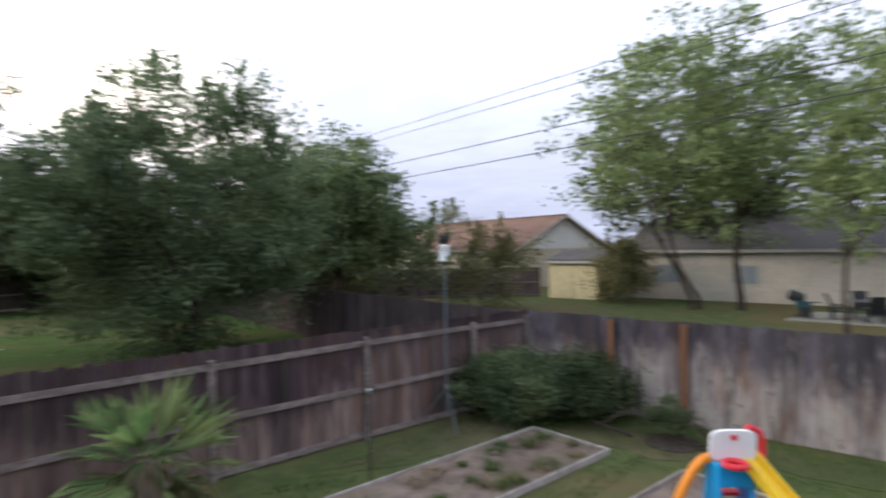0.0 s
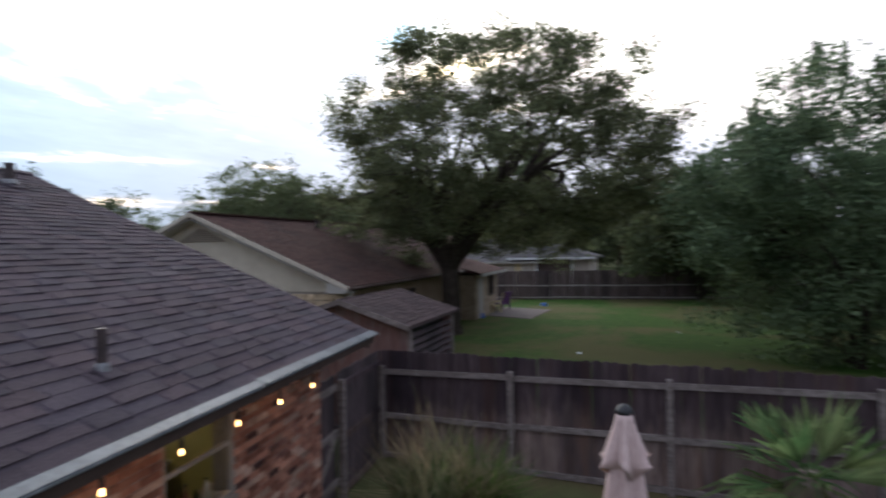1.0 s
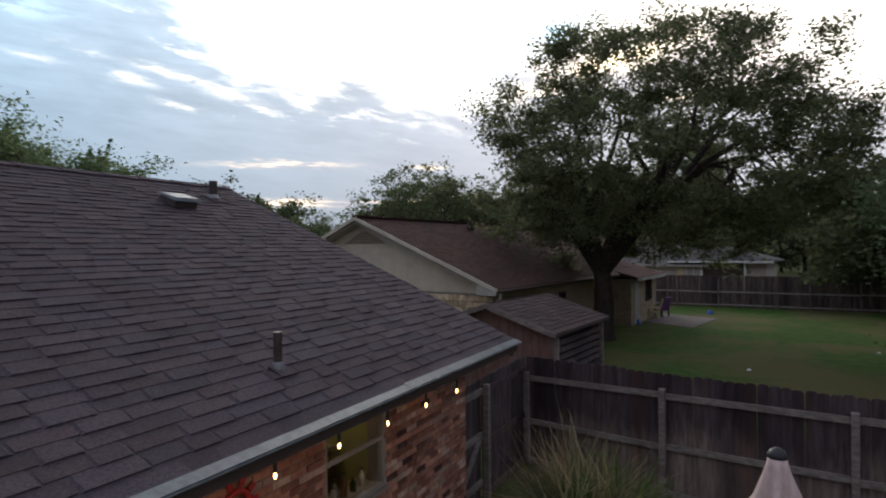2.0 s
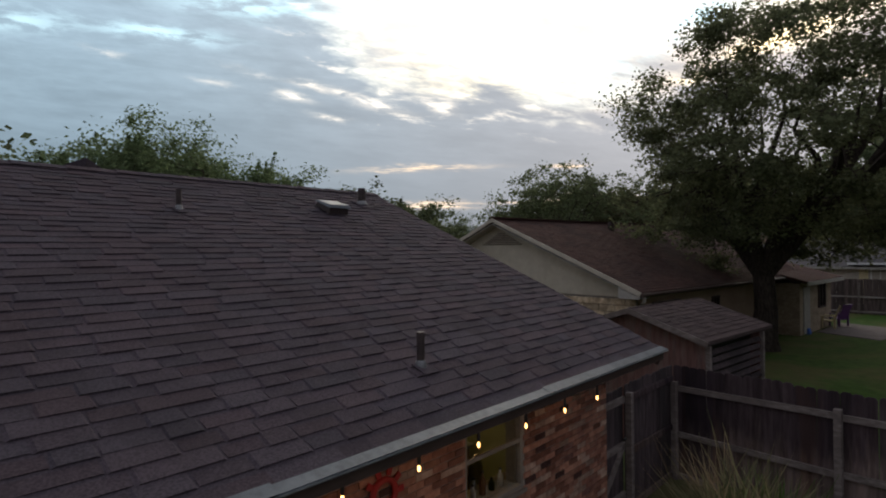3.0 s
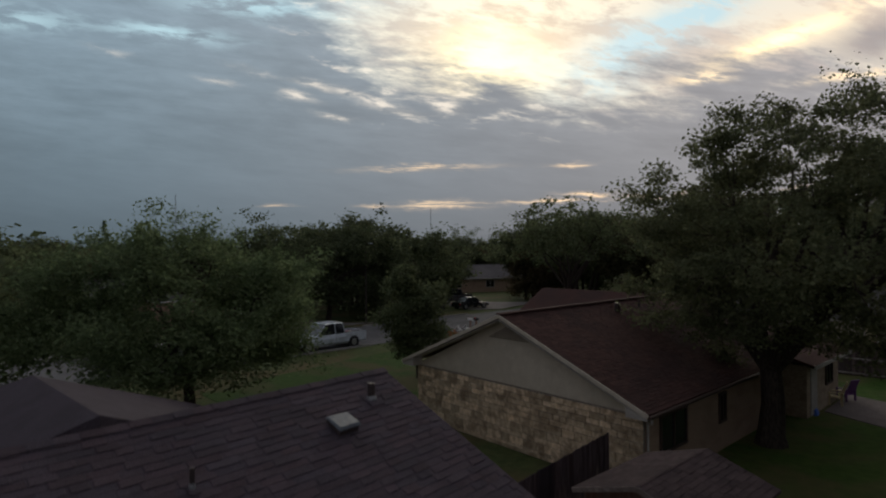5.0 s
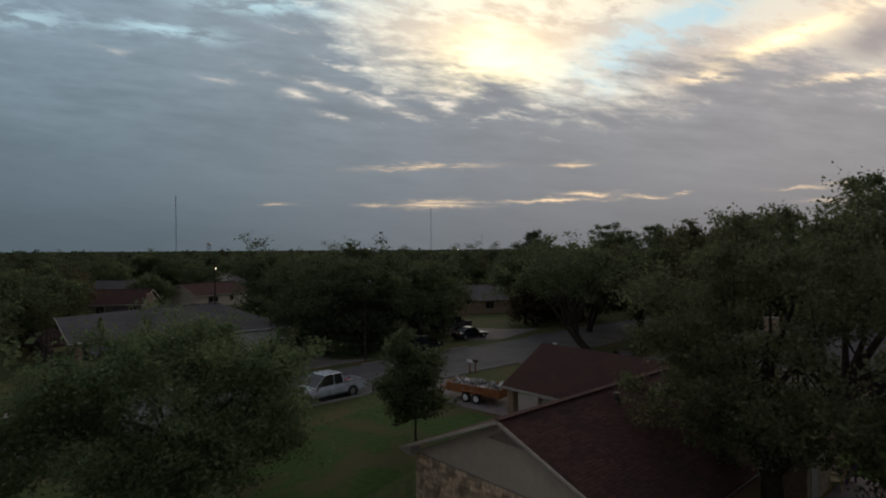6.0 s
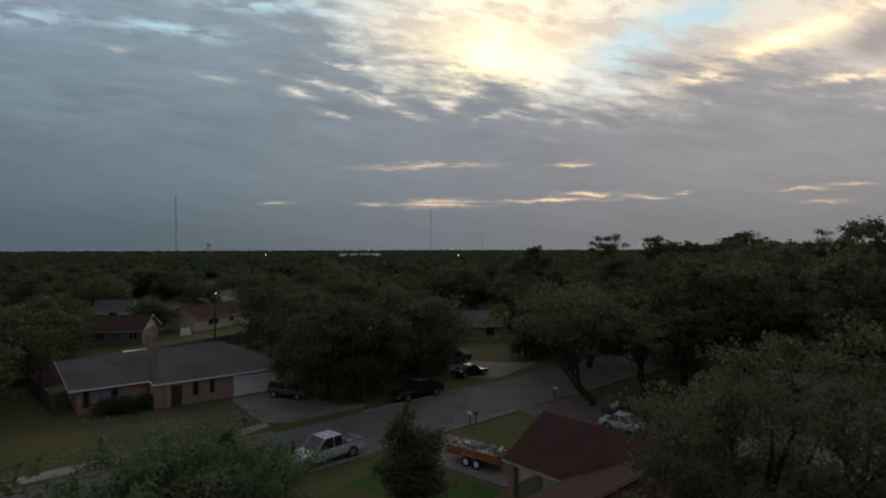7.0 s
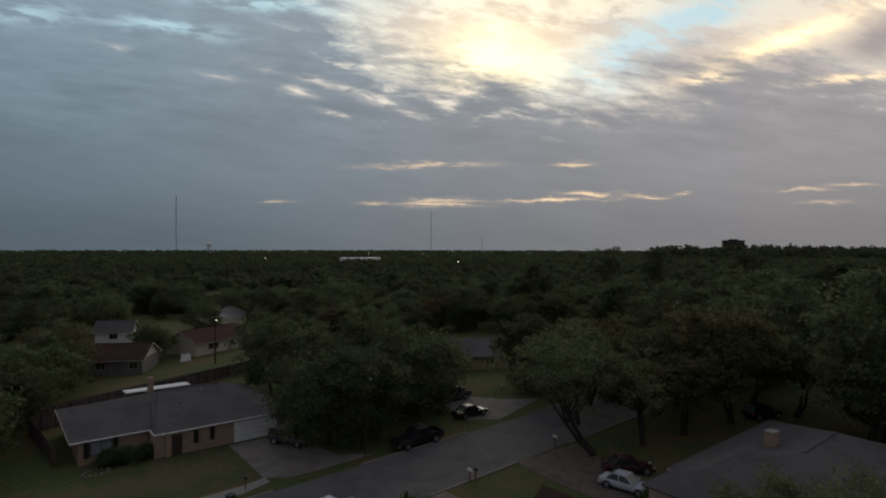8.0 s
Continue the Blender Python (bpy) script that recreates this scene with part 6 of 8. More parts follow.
rwd = random.Random(5)
for i in range(40):
    t_, w_ = rwd.uniform(0.2, 6.0), rwd.uniform(0.15, 1.35)
    ca, sa = math.cos(radians(82.3)), math.sin(radians(82.3))
    tuft("weed", "small green weed tuft in bare soil", 5.82 + ca * t_ - sa * w_, -8.40 + sa * t_ + ca * w_, 60, rwd.uniform(0.06, 0.15), rwd.uniform(0.12, 0.3), M_BLADE if i % 3 else M_REED, 40 + i, 0.007, "weed", group="weeds in the beds", z=0.06)
tuft("ornamental_grass", "tall tan ornamental grass clump with feathery tips", 6.42, 1.62, 1100, 1.62, 0.86, M_REED, 31, 0.011)
tuft("ornamental_grass", "green leafy base of an ornamental grass clump", 6.50, 1.30, 1300, 1.30, 0.80, M_BLADE, 32, 0.012)


def fan_palm(x, y, seed):
    """Stiff fans of pleated blades on arching stalks, dry ones hanging low."""
    ob = thing("fan_palm", "young fan palm with stiff green fronds and dry lower leaves", "palm", pose(x, y, 0))
    rng = np.random.default_rng(seed)
    part("trunk", MB().tube([(0, 0, -0.1), (0, 0, 0.3), (0.02, 0, 1.14)], [0.18, 0.15, 0.10], 12), M_BARK_L, ob)
    for i in range(37):
        dry = i < 16
        a = i * 2.399 + rng.uniform(-0.25, 0.25)
        up = (i - 16) / 21.0
        el = rng.uniform(-1.25, -0.55) if dry else -0.45 + 1.5 * up ** 0.85 + rng.uniform(-0.15, 0.15)
        L = rng.uniform(0.30, 0.52)
        d = np.array([math.cos(a) * math.cos(el), math.sin(a) * math.cos(el), math.sin(el)])
        o = np.array([0.0, 0.0, 1.05])
        hub = o + d * L + (0, 0, -0.04)
        side = np.cross(d, (0, 0, 1.0))
        side /= np.linalg.norm(side) + 1e-6
        turn = rng.uniform(-0.9, 0.9)
        side = side * math.cos(turn) + np.cross(d, side) * math.sin(turn)
        nrm = np.cross(side, d)
        q = []
        spread = 0.85 if dry else rng.uniform(0.42, 0.70)
        for k, f in enumerate(np.linspace(-spread, spread, 9)):
            t = d * math.cos(f) + side * math.sin(f) + nrm * (0.20 * abs(f) + 0.05 * (k % 2))
            ln = rng.uniform(0.55, 0.82) * (1 - 0.25 * abs(f))
            m_ = hub + t * ln * 0.6
            sink = (0.55 if dry else 0.36 * (1 - up) ** 1.5 + 0.03) * ln * (0.5 + abs(f))
            e_ = hub + t * ln + np.array([0, 0, -sink])
            w = np.cross(t, nrm) * 0.030
            q += [np.stack([hub - w * 0.35, hub + w * 0.35, m_ + w, m_ - w]), np.stack([m_ - w, m_ + w, e_ + w * 0.06, e_ - w * 0.06])]
        leafmat = (M_PALM_TAN if i % 2 else M_DRYPALM) if dry else M_PALM
        fr = part("frond", MB().tube([o, o + d * L * 0.5 + (0, 0, 0.03), hub], [0.016, 0.012, 0.008], 5), leafmat, ob)
        leaf = new("leaf", quads_mesh("leaf", np.array(q), leafmat))
        leaf.parent = fr
    return ob


fan_palm(6.80, -2.42, 3)


def closed_umbrella(x, y):
    ob = thing("patio_umbrella", "closed faded pink canvas patio umbrella with a black cap", "umbrella", pose(x, y, 0))
    ob.scale = (1.08, 1.08, 0.985)
    part("pole", MB().tube([(0, 0, 0.02), (0, 0, 2.62)], 0.02, 10), M_STEEL, ob)
    part("base", MB().tube([(0, 0, 0), (0, 0, 0.06), (0, 0, 0.10), (0, 0, 0.25)], [0.26, 0.25, 0.05, 0.03], 24), M_BLACK, ob, "black weighted foot", smooth=True)

    def folds(levels, k=48):
        rings = []
        for z, r, amp, ph in levels:
            rings.append([((r + amp * math.cos(6 * a + ph)) * math.cos(a), (r + amp * math.cos(6 * a + ph)) * math.sin(a), z + amp * 0.6 * math.sin(3 * a) + (0.5 * amp * math.sin(5 * a + 1.0) + 0.9 * amp * math.cos(6 * a + ph) if amp > 0.045 else 0.0)) for a in [2 * math.pi * j / k for j in range(k)]])
        return MB().loft(rings)

    part("canopy", folds([(2.60, 0.040, 0.0, 0), (2.45, 0.06, 0.012, 0.1), (2.3, 0.085, 0.020, 0.3), (2.0, 0.125, 0.032, 0.5), (1.6, 0.155, 0.042, 0.7), (1.25, 0.18, 0.05, 0.9), (1.05, 0.15, 0.045, 1.0)]), M_FABRIC, ob, smooth=True)
    part("upper_flap", folds([(2.66, 0.045, 0.0, 0.2), (2.61, 0.052, 0.005, 0.2), (2.54, 0.068, 0.012, 0.3), (2.46, 0.088, 0.022, 0.45), (2.38, 0.106, 0.036, 0.5), (2.33, 0.112, 0.048, 0.5)]), M_FABRIC, ob, smooth=True)
    part("cap", MB().tube([(0, 0, 2.655), (0, 0, 2.675), (0, 0, 2.70), (0, 0, 2.715)], [0.046, 0.048, 0.034, 0.010], 20), M_BLACK, ob, "black plastic cap", smooth=True)
    part("strap", MB().tube([(0, 0, 1.5), (0, 0, 1.55)], 0.19, 24), M_FABRIC, ob)
    return ob


closed_umbrella(3.54, -0.22)

# weather station on a tripod mast
M_DULLSTEEL = mat("dull_blue_grey_steel", (0.09, 0.115, 0.125), (0.15, 0.18, 0.19), 10, 0.55, 0.1, metal=0.3)
ws = thing("weather_station", "weather station with white louvres on a tripod mast", "weather station", pose(7.24, -7.72, 0))
part("mast", MB().tube([(0, 0, 0.15), (0, 0, 3.12)], 0.019, 10), M_DULLSTEEL, ws)
for i in range(3):
    a = 2.09 * i + 0.5
    part("leg", MB().tube([(0, 0, 0.70), (0.56 * math.cos(a), 0.56 * math.sin(a), 0.0)], 0.016, 8), M_DULLSTEEL, ws)
part("collar", MB().tube([(0, 0, 0.66), (0, 0, 0.75)], 0.035, 10), M_STEEL, ws)
for i in range(6):
    part("louvre", MB().tube([(0, 0, 3.10 + i * 0.035), (0, 0, 3.122 + i * 0.035)], [0.105, 0.085], 18), M_TOYWHITE, ws, "white louvre plate")
part("rain_cone", MB().tube([(0, 0, 3.31), (0, 0, 3.40), (0, 0, 3.47)], [0.07, 0.10, 0.095], 18), M_BLACK, ws, "black rain collector")
part("radio_box", MB().box((0, 0.05, 3.05), (0.12, 0.08, 0.1)), M_TOYWHITE, ws, bevel=0.008)

# thin garden stake with a small lamp head
stake = thing("garden_stake", "thin dark garden stake light on the lawn", "stake light", pose(6.52, -5.25, 0))
part("pole", MB().tube([(0, 0, 0), (0, 0, 1.24)], 0.012, 8), M_BLACK, stake)
part("head", MB().tube([(0, 0, 1.22), (0, 0, 1.27), (0, 0, 1.29)], [0.03, 0.042, 0.01], 12), M_STEEL, stake, "small metal lamp head")

# children's climber with basketball hoop
toy = thing("toy_slide", "plastic climber with white backboard, red hoop and yellow slide", "toy slide", pose(2.28, -6.92, 0, 0, 0, 38))
toy.scale = (0.86, 0.86, 0.86)
for sx in (-0.24, 0.24):
    part("side_panel", MB().hull([(sx - 0.03, -0.32, 0), (sx + 0.03, -0.32, 0), (sx + 0.03, 0.30, 0), (sx - 0.03, 0.30, 0)], [(sx * 0.8 - 0.03, -0.18, 0.92), (sx * 0.8 + 0.03, -0.18, 0.92), (sx * 0.8 + 0.03, 0.16, 0.92), (sx * 0.8 - 0.03, 0.16, 0.92)]), M_TOYBLUE, toy, bevel=0.03)
part("panel", MB().hull([(-0.25, 0.12, 0.64), (0.25, 0.12, 0.64), (0.25, 0.20, 0.64), (-0.25, 0.20, 0.64)], [(-0.20, 0.10, 0.96), (0.20, 0.10, 0.96), (0.20, 0.17, 0.96), (-0.20, 0.17, 0.96)]), M_TOYBLUE, toy, bevel=0.03)
for i in range(3):
    part("step", MB().box((0, -0.26 + 0.06 * i, 0.2 + 0.22 * i), (0.44, 0.14, 0.05)), M_TOYRED, toy, bevel=0.015)
prof = [(0.25 + 1.05 * t, 0.92 * (1 - t) ** 1.25 + 0.08) for t in [i / 10 for i in range(11)]]
slide = MB().loft([[(x, -0.21, z - 0.05), (x, -0.21, z + 0.10), (x, -0.17, z + 0.10), (x, -0.16, z), (x, 0.16, z), (x, 0.17, z + 0.10), (x, 0.21, z + 0.10), (x, 0.21, z - 0.05)] for x, z in prof])
part("slide", placed(slide, pose(0, 0.02, 0, 0, 0, 138)), M_TOYYEL, toy, "yellow slide")
arch = [(0.22 + 0.5 * t, -0.05, 0.95 * math.cos(t * 1.35)) for t in [i / 8 for i in range(9)]]
part("climbing_arch", MB().tube(arch, 0.065, 10), M_TOYOR, toy, "orange arch", smooth=True)
part("guard_rail", MB().tube([(-0.16, 0.14, 0.92), (-0.14, 0.12, 1.28), (-0.22, 0.08, 1.40), (-0.40, -0.02, 1.30), (-0.44, -0.04, 1.20), (-0.44, -0.04, 0.92), (-0.38, 0.0, 0.86), (-0.16, 0.14, 0.92)], 0.042, 8), M_TOYRED, toy, "red guard rail", smooth=True)
bb = [(0.29 * math.copysign(abs(math.cos(a)) ** 0.5, math.cos(a)), 0.215 * math.copysign(abs(math.sin(a)) ** 0.5, math.sin(a))) for a in [2 * math.pi * i / 28 for i in range(28)]]
board = part("backboard", placed(MB().prism(bb, -0.025, 0.025), pose(0.06, 0.24, 1.21, 82, 0, 0)), M_TOYWHITE, toy, "white backboard", bevel=0.01)
part("badge", MB().tube([(0.06, 0.262, 1.33), (0.06, 0.300, 1.33)], [0.045, 0.04], 14), M_TOYRED, board, "red badge")
hp = [(0.10 + 0.13 * math.cos(a), 0.40 + 0.12 * math.sin(a), 1.03) for a in [2 * math.pi * i / 20 for i in range(21)]]
part("hoop", MB().tube(hp, 0.04, 8), M_TOYRED, toy, "red hoop", smooth=True)
part("hoop_bracket", MB().box((0.08, 0.27, 0.99), (0.26, 0.10, 0.10)), M_TOYRED, toy, bevel=0.02)

# plants along the fence
def shrub(name, label, x, y, radii, seed, material, twigs=240, leaves=90, leaf=0.07, group="", cluster=0.2, bough=0.18):
    rx, ry, rz_ = radii
    return tree(name, label, x, y, material, M_BARK, "shrub", group, seed=seed, base=(0, 0, 0), fork=0.25, trunk_r=0.035, centre=(0, 0, rz_ * 0.92), radii=(rx, ry, rz_), limbs=9, twigs=twigs, leaves=leaves, leaf=leaf, cluster=cluster, lumpy=0.22, shell=0.5, low=-0.55, stems=3, boughs=twigs // 4, bough=bough)


shrub("shrub", "broad dense dark green shrub in the fence corner", 6.62, -9.05, (0.92, 0.78, 0.53), 51, M_BUSH, 330, 130, 0.046, group="shrubs in the corner", cluster=0.17)
shrub("shrub", "dense dark green shrub against the board fence", 5.66, -9.68, (0.80, 0.52, 0.57), 54, M_BUSH, 280, 130, 0.046, group="shrubs in the corner", cluster=0.15, bough=0.12)
shrub("shrub", "small sparse shrub in a mulched ring", 3.85, -9.45, (0.30, 0.28, 0.40), 53, M_BUSH, 46, 36, 0.04, group="shrubs in the corner", cluster=0.09, bough=0.07)
solid("mulch_ring", MB().tube([(3.75, -9.3, -0.02), (3.75, -9.3, 0.03), (3.75, -9.3, 0.05)], [0.48, 0.43, 0.2], 20), M_BARK, "dark brown mulch ring round a small shrub", "mulch")

for i, (x, y, r) in enumerate(((17.9, 59.6, 0.95), (19.4, 59.3, 1.0), (20.6, 59.0, 0.8), (44.9, 17.9, 1.0))):
    shrub("bush", "rounded dark bush against a house wall", x, y, (r, r * 0.8, r * 0.8), 60 + i, M_BUSH, 120, 60, 0.09, "bushes by house walls", 0.2, 0.2)
for i in range(14):
    a = 2 * math.pi * i / 14
    solid("edging_stone", MB().hull([(0.13 * math.cos(b), 0.10 * math.sin(b), -0.03) for b in [math.pi * k / 3 for k in range(6)]], [(0.09 * math.cos(b), 0.07 * math.sin(b), 0.10 + 0.02 * math.sin(3 * i)) for b in [math.pi * k / 3 for k in range(6)]]), M_CONCRETE, "white edging stone round a small bed", "stone", m=pose(16.5 + 1.1 * math.cos(a), 58.8 + 0.8 * math.sin(a), 0, 0, 0, 40 * i), group="edging stones")

# ---- trees near the yard ----
tree("oak_tree", "large spreading oak with dark rough trunk beside a house", 23.3, 5.05, M_OAK, M_BARK, seed=101, base=(0, 0, 0), fork=3.0, trunk_r=0.44, centre=(-0.3, -2.2, 7.6), radii=(5.7, 7.0, 5.1), limbs=20, twigs=1600, leaves=84, leaf=0.084, cluster=0.26, lumpy=0.22, shell=0.48, low=-0.85, boughs=205, bough=0.44, gap=0.02, airy=0.30, leaders=6)
tree("cedar_elm", "dense dark green tree with several low trunks", 18.4, -8.0, M_DARKLEAF, M_BARK, seed=102, base=(0, 0, 0), fork=1.6, trunk_r=0.2, centre=(0.1, 0.2, 4.6), radii=(3.9, 4.2, 4.2), limbs=12, twigs=860, leaves=64, leaf=0.095, cluster=0.33, lumpy=0.22, shell=0.5, low=-0.97, stems=4, boughs=140, bough=0.5, whips=50)
tree("cedar_elm", "dark green tree with a thin trunk beside a larger one", 21.2, -8.4, M_DARKLEAF, M_BARK, seed=103, base=(0, 0, 0), fork=1.9, trunk_r=0.14, centre=(0, 0.6, 4.3), radii=(2.8, 2.9, 2.8), limbs=8, twigs=260, leaves=60, leaf=0.11, cluster=0.33, lumpy=0.3, shell=0.5, low=-0.8, boughs=60, bough=0.55)
tree("cedar_elm", "greener round tree behind the back fence", 19.9, -15.2, M_FRONT, M_BARK, seed=104, base=(0, 0, 0), fork=2.0, trunk_r=0.18, centre=(0, 0, 4.9), radii=(2.7, 2.7, 2.7), limbs=8, twigs=280, leaves=60, leaf=0.13, cluster=0.36, lumpy=0.35, low=-0.85, boughs=60, bough=0.6)
tree("ash_tree", "tall bright green tree with a leaning twin trunk", 9.3, -28.3, M_BRIGHT, M_BARK, seed=105, base=(0, 0, 0), fork=4.0, trunk_r=0.13, centre=(1.2, 0.5, 8.3), radii=(4.6, 4.2, 5.3), limbs=10, twigs=330, leaves=36, leaf=0.16, cluster=0.42, lumpy=0.4, lean=(1.4, 0.6), low=-0.8, stems=2, boughs=66, bough=0.8, gap=0.02)
tree("ash_tree", "tall bright green garden tree with a straight dark trunk", 7.5, -29.0, M_BRIGHT, M_BARK, seed=106, base=(0, 0, 0), fork=4.4, trunk_r=0.15, centre=(-1.8, 0, 7.9), radii=(4.8, 4.2, 5.1), limbs=10, twigs=330, leaves=36, leaf=0.16, cluster=0.42, lumpy=0.4, low=-0.8, boughs=66, bough=0.8, gap=0.02)
tree("ash_tree", "bright green tree beside a patio", 2.9, -23.6, M_BRIGHT, M_BARK, seed=107, base=(0, 0, 0), fork=2.6, trunk_r=0.08, centre=(-1.3, 0, 6.3), radii=(2.6, 2.6, 3.6), limbs=8, twigs=200, leaves=36, leaf=0.14, cluster=0.36, lumpy=0.45, low=-0.8, boughs=44, bough=0.55)
for i, (x, y, r, h, mt) in enumerate(((17.6, -22.5, 2.2, 2.25, M_OLIVE), (20.6, -20.8, 2.4, 2.3, M_MIDLEAF), (24.0, -19.4, 2.2, 2.1, M_OLIVE), (13.4, -29.5, 0.95, 1.55, M_OLIVE))):
    tree("scrub", "scrubby olive-brown thicket of thin upright stems", x, y, mt, M_BARK, "scrub", "scrub behind the fence", seed=120 + i, base=(0, 0, 0), fork=0.8, trunk_r=0.06, centre=(0, 0, h), radii=(r, r, h * 1.05), limbs=8, twigs=150, leaves=34, leaf=0.10, cluster=0.3, lumpy=0.7, low=-0.9, stems=4, boughs=50, bough=0.4, whips=22)

# trees of the front gardens
tree("willow_oak", "broad feathery green tree in the front garden", 9.4, 22.5, M_FRONT, M_BARK, seed=108, base=(0, 0, 0), fork=2.2, trunk_r=0.24, centre=(-0.2, 0.2, 4.9), radii=(5.6, 5.0, 3.1), limbs=12, twigs=860, leaves=130, leaf=0.066, cluster=0.36, lumpy=0.26, shell=0.5, low=-0.75, boughs=150, bough=0.55, whips=80, long=2.4)
tree("young_tree", "small upright dark green street tree with a thin trunk", 22.45, 22.7, M_STREETOAK, M_BARK, seed=109, base=(0, 0, 0), fork=1.4, trunk_r=0.07, centre=(0, 0, 3.55), radii=(1.95, 1.95, 2.5), limbs=9, twigs=230, leaves=60, leaf=0.11, cluster=0.26, lumpy=0.35, shell=0.4, low=-0.85, boughs=60, bough=0.3, whips=10)
tree("street_tree", "wide dark tree over a front lawn beside a street lamp", 35.6, 49.2, M_MIDLEAF, M_BARK, seed=110, base=(0, 0, 0), fork=2.6, trunk_r=0.26, centre=(1.6, -1.0, 5.5), radii=(7.6, 5.2, 4.3), limbs=11, twigs=520, leaves=70, leaf=0.17, cluster=0.48, lumpy=0.3, low=-0.95, boughs=110, bough=0.8)
tree("live_oak", "leaning live oak with spreading limbs by the street", 51.6, 27.2, M_STREETOAK, M_BARK, seed=111, base=(0, 0, 0), fork=3.4, trunk_r=0.3, centre=(-0.9, 1.6, 8.4), radii=(6.8, 7.2, 3.2), limbs=13, twigs=330, leaves=44, leaf=0.17, cluster=0.42, lumpy=0.55, lean=(-1.7, 1.9), low=-0.55, stems=2, boughs=95, bough=0.75, gap=0.02)
# tall trees that stand over the others on one side
for i, (x, y, h, r) in enumerate(((212.8, 105.2, 21.7, 7.0), (225.9, 90.9, 20.6, 4.2), (165.4, 41.5, 20.0, 5.3), (157.4, 20.6, 18.8, 5.0), (75.0, 6.6, 18.2, 5.0), (118, 28, 16.8, 6.5), (112, 52, 15.0, 6.0), (100, 36, 14.5, 6.0), (104, 20, 16.0, 6.0), (92, 24, 14.0, 5.5), (140, 92, 15.0, 6.0))):
    tree("tall_tree", "tall dark tree standing over the woods", x, y, M_MIDLEAF, M_BARK, "tree", "tall trees", seed=140 + i, base=(0, 0, 0), fork=h * 0.35, trunk_r=0.3, centre=(0, 0, h * 0.66), radii=(r, r, h * 0.32), limbs=8, twigs=170, leaves=60, leaf=0.28, cluster=0.55, lumpy=0.35, low=-0.7, boughs=50, bough=0.9)

# ---- vehicles ----
def car(name, label, x, y, rz, L, W, H, paintmat, kind="sedan", wheel=0.33):
    """A parked vehicle, front towards +x."""
    ob = thing(name, label, "pickup truck" if kind == "pickup" else "car", pose(x, y, 0.03, 0, 0, rz), "parked vehicles")
    hw, belt, bot = W / 2, H * (0.60 if kind != "sedan" else 0.62), 0.28 if kind == "sedan" else 0.40
    hood = belt * (0.93 if kind != "sedan" else 0.86)
    if kind == "pickup":
        st = [(-L / 2, belt * 0.60, 0.97), (-L / 2 + 0.1, belt * 0.60, 1), (-0.20 * L, belt * 0.60, 1), (-0.19 * L, belt, 1), (0.20 * L, belt, 1), (0.24 * L, hood, 1), (L / 2 - 0.35, hood * 0.97, 0.98), (L / 2 - 0.06, hood * 0.9, 0.93), (L / 2, hood * 0.72, 0.88)]
        cab = [(-0.19 * L, 0.0), (-0.17 * L, 1.0), (0.06 * L, 1.0), (0.20 * L, 0.0)]
    elif kind == "suv":
        st = [(-L / 2, belt * 0.9, 0.93), (-L / 2 + 0.08, belt, 0.98), (0, belt, 1), (0.20 * L, belt, 1), (0.26 * L, hood, 0.99), (L / 2 - 0.3, hood * 0.95, 0.96), (L / 2 - 0.05, hood * 0.85, 0.92), (L / 2, hood * 0.7, 0.86)]
        cab = [(-0.49 * L, 0.0), (-0.43 * L, 1.0), (0.08 * L, 1.0), (0.25 * L, 0.0)]
    else:
        st = [(-L / 2, belt * 0.85, 0.88), (-L / 2 + 0.12, belt * 0.97, 0.95), (-0.30 * L, belt, 1), (0.14 * L, belt, 1), (0.20 * L, hood * 1.03, 0.99), (L / 2 - 0.45, hood * 0.93, 0.96), (L / 2 - 0.1, hood * 0.8, 0.88), (L / 2, hood * 0.62, 0.8)]
        cab = [(-0.36 * L, 0.0), (-0.20 * L, 1.0), (0.04 * L, 1.0), (0.20 * L, 0.0)]
    rings = []
    for sx, sz, sw in st:
        w = hw * sw
        rings.append([(sx, -w * 0.9, bot), (sx, -w, bot + 0.15), (sx, -w, sz * 0.75), (sx, -w * 0.93, sz - 0.02), (sx, -w * 0.8, sz), (sx, w * 0.8, sz), (sx, w * 0.93, sz - 0.02), (sx, w, sz * 0.75), (sx, w, bot + 0.15), (sx, w * 0.9, bot)])
    body = part("body", MB().loft(rings), paintmat, ob, bevel=0.012)
    gl = []
    for sx, t in cab:
        w0, zt = hw * 0.90, belt - 0.02 + (H - belt - 0.01) * t
        wt = w0 - 0.13 * t
        gl.append([(sx, -w0, belt - 0.04), (sx, -wt, zt), (sx, wt, zt), (sx, w0, belt - 0.04)])
    part("window_glass", MB().loft(gl), M_CARGLASS, ob, "dark tinted car windows")
    (xa, _), (xb, _), (xc, _), (xd, _) = cab
    wt = hw * 0.90 - 0.13
    part("roof_panel", MB().hull([(xb - 0.03, -wt - 0.015, H - 0.03), (xc + 0.05, -wt - 0.015, H - 0.03), (xc + 0.05, wt + 0.015, H - 0.03), (xb - 0.03, wt + 0.015, H - 0.03)], [(xb + 0.06, -wt + 0.1, H + 0.015), (xc - 0.08, -wt + 0.1, H + 0.015), (xc - 0.08, wt - 0.1, H + 0.015), (xb + 0.06, wt - 0.1, H + 0.015)]), paintmat, ob)
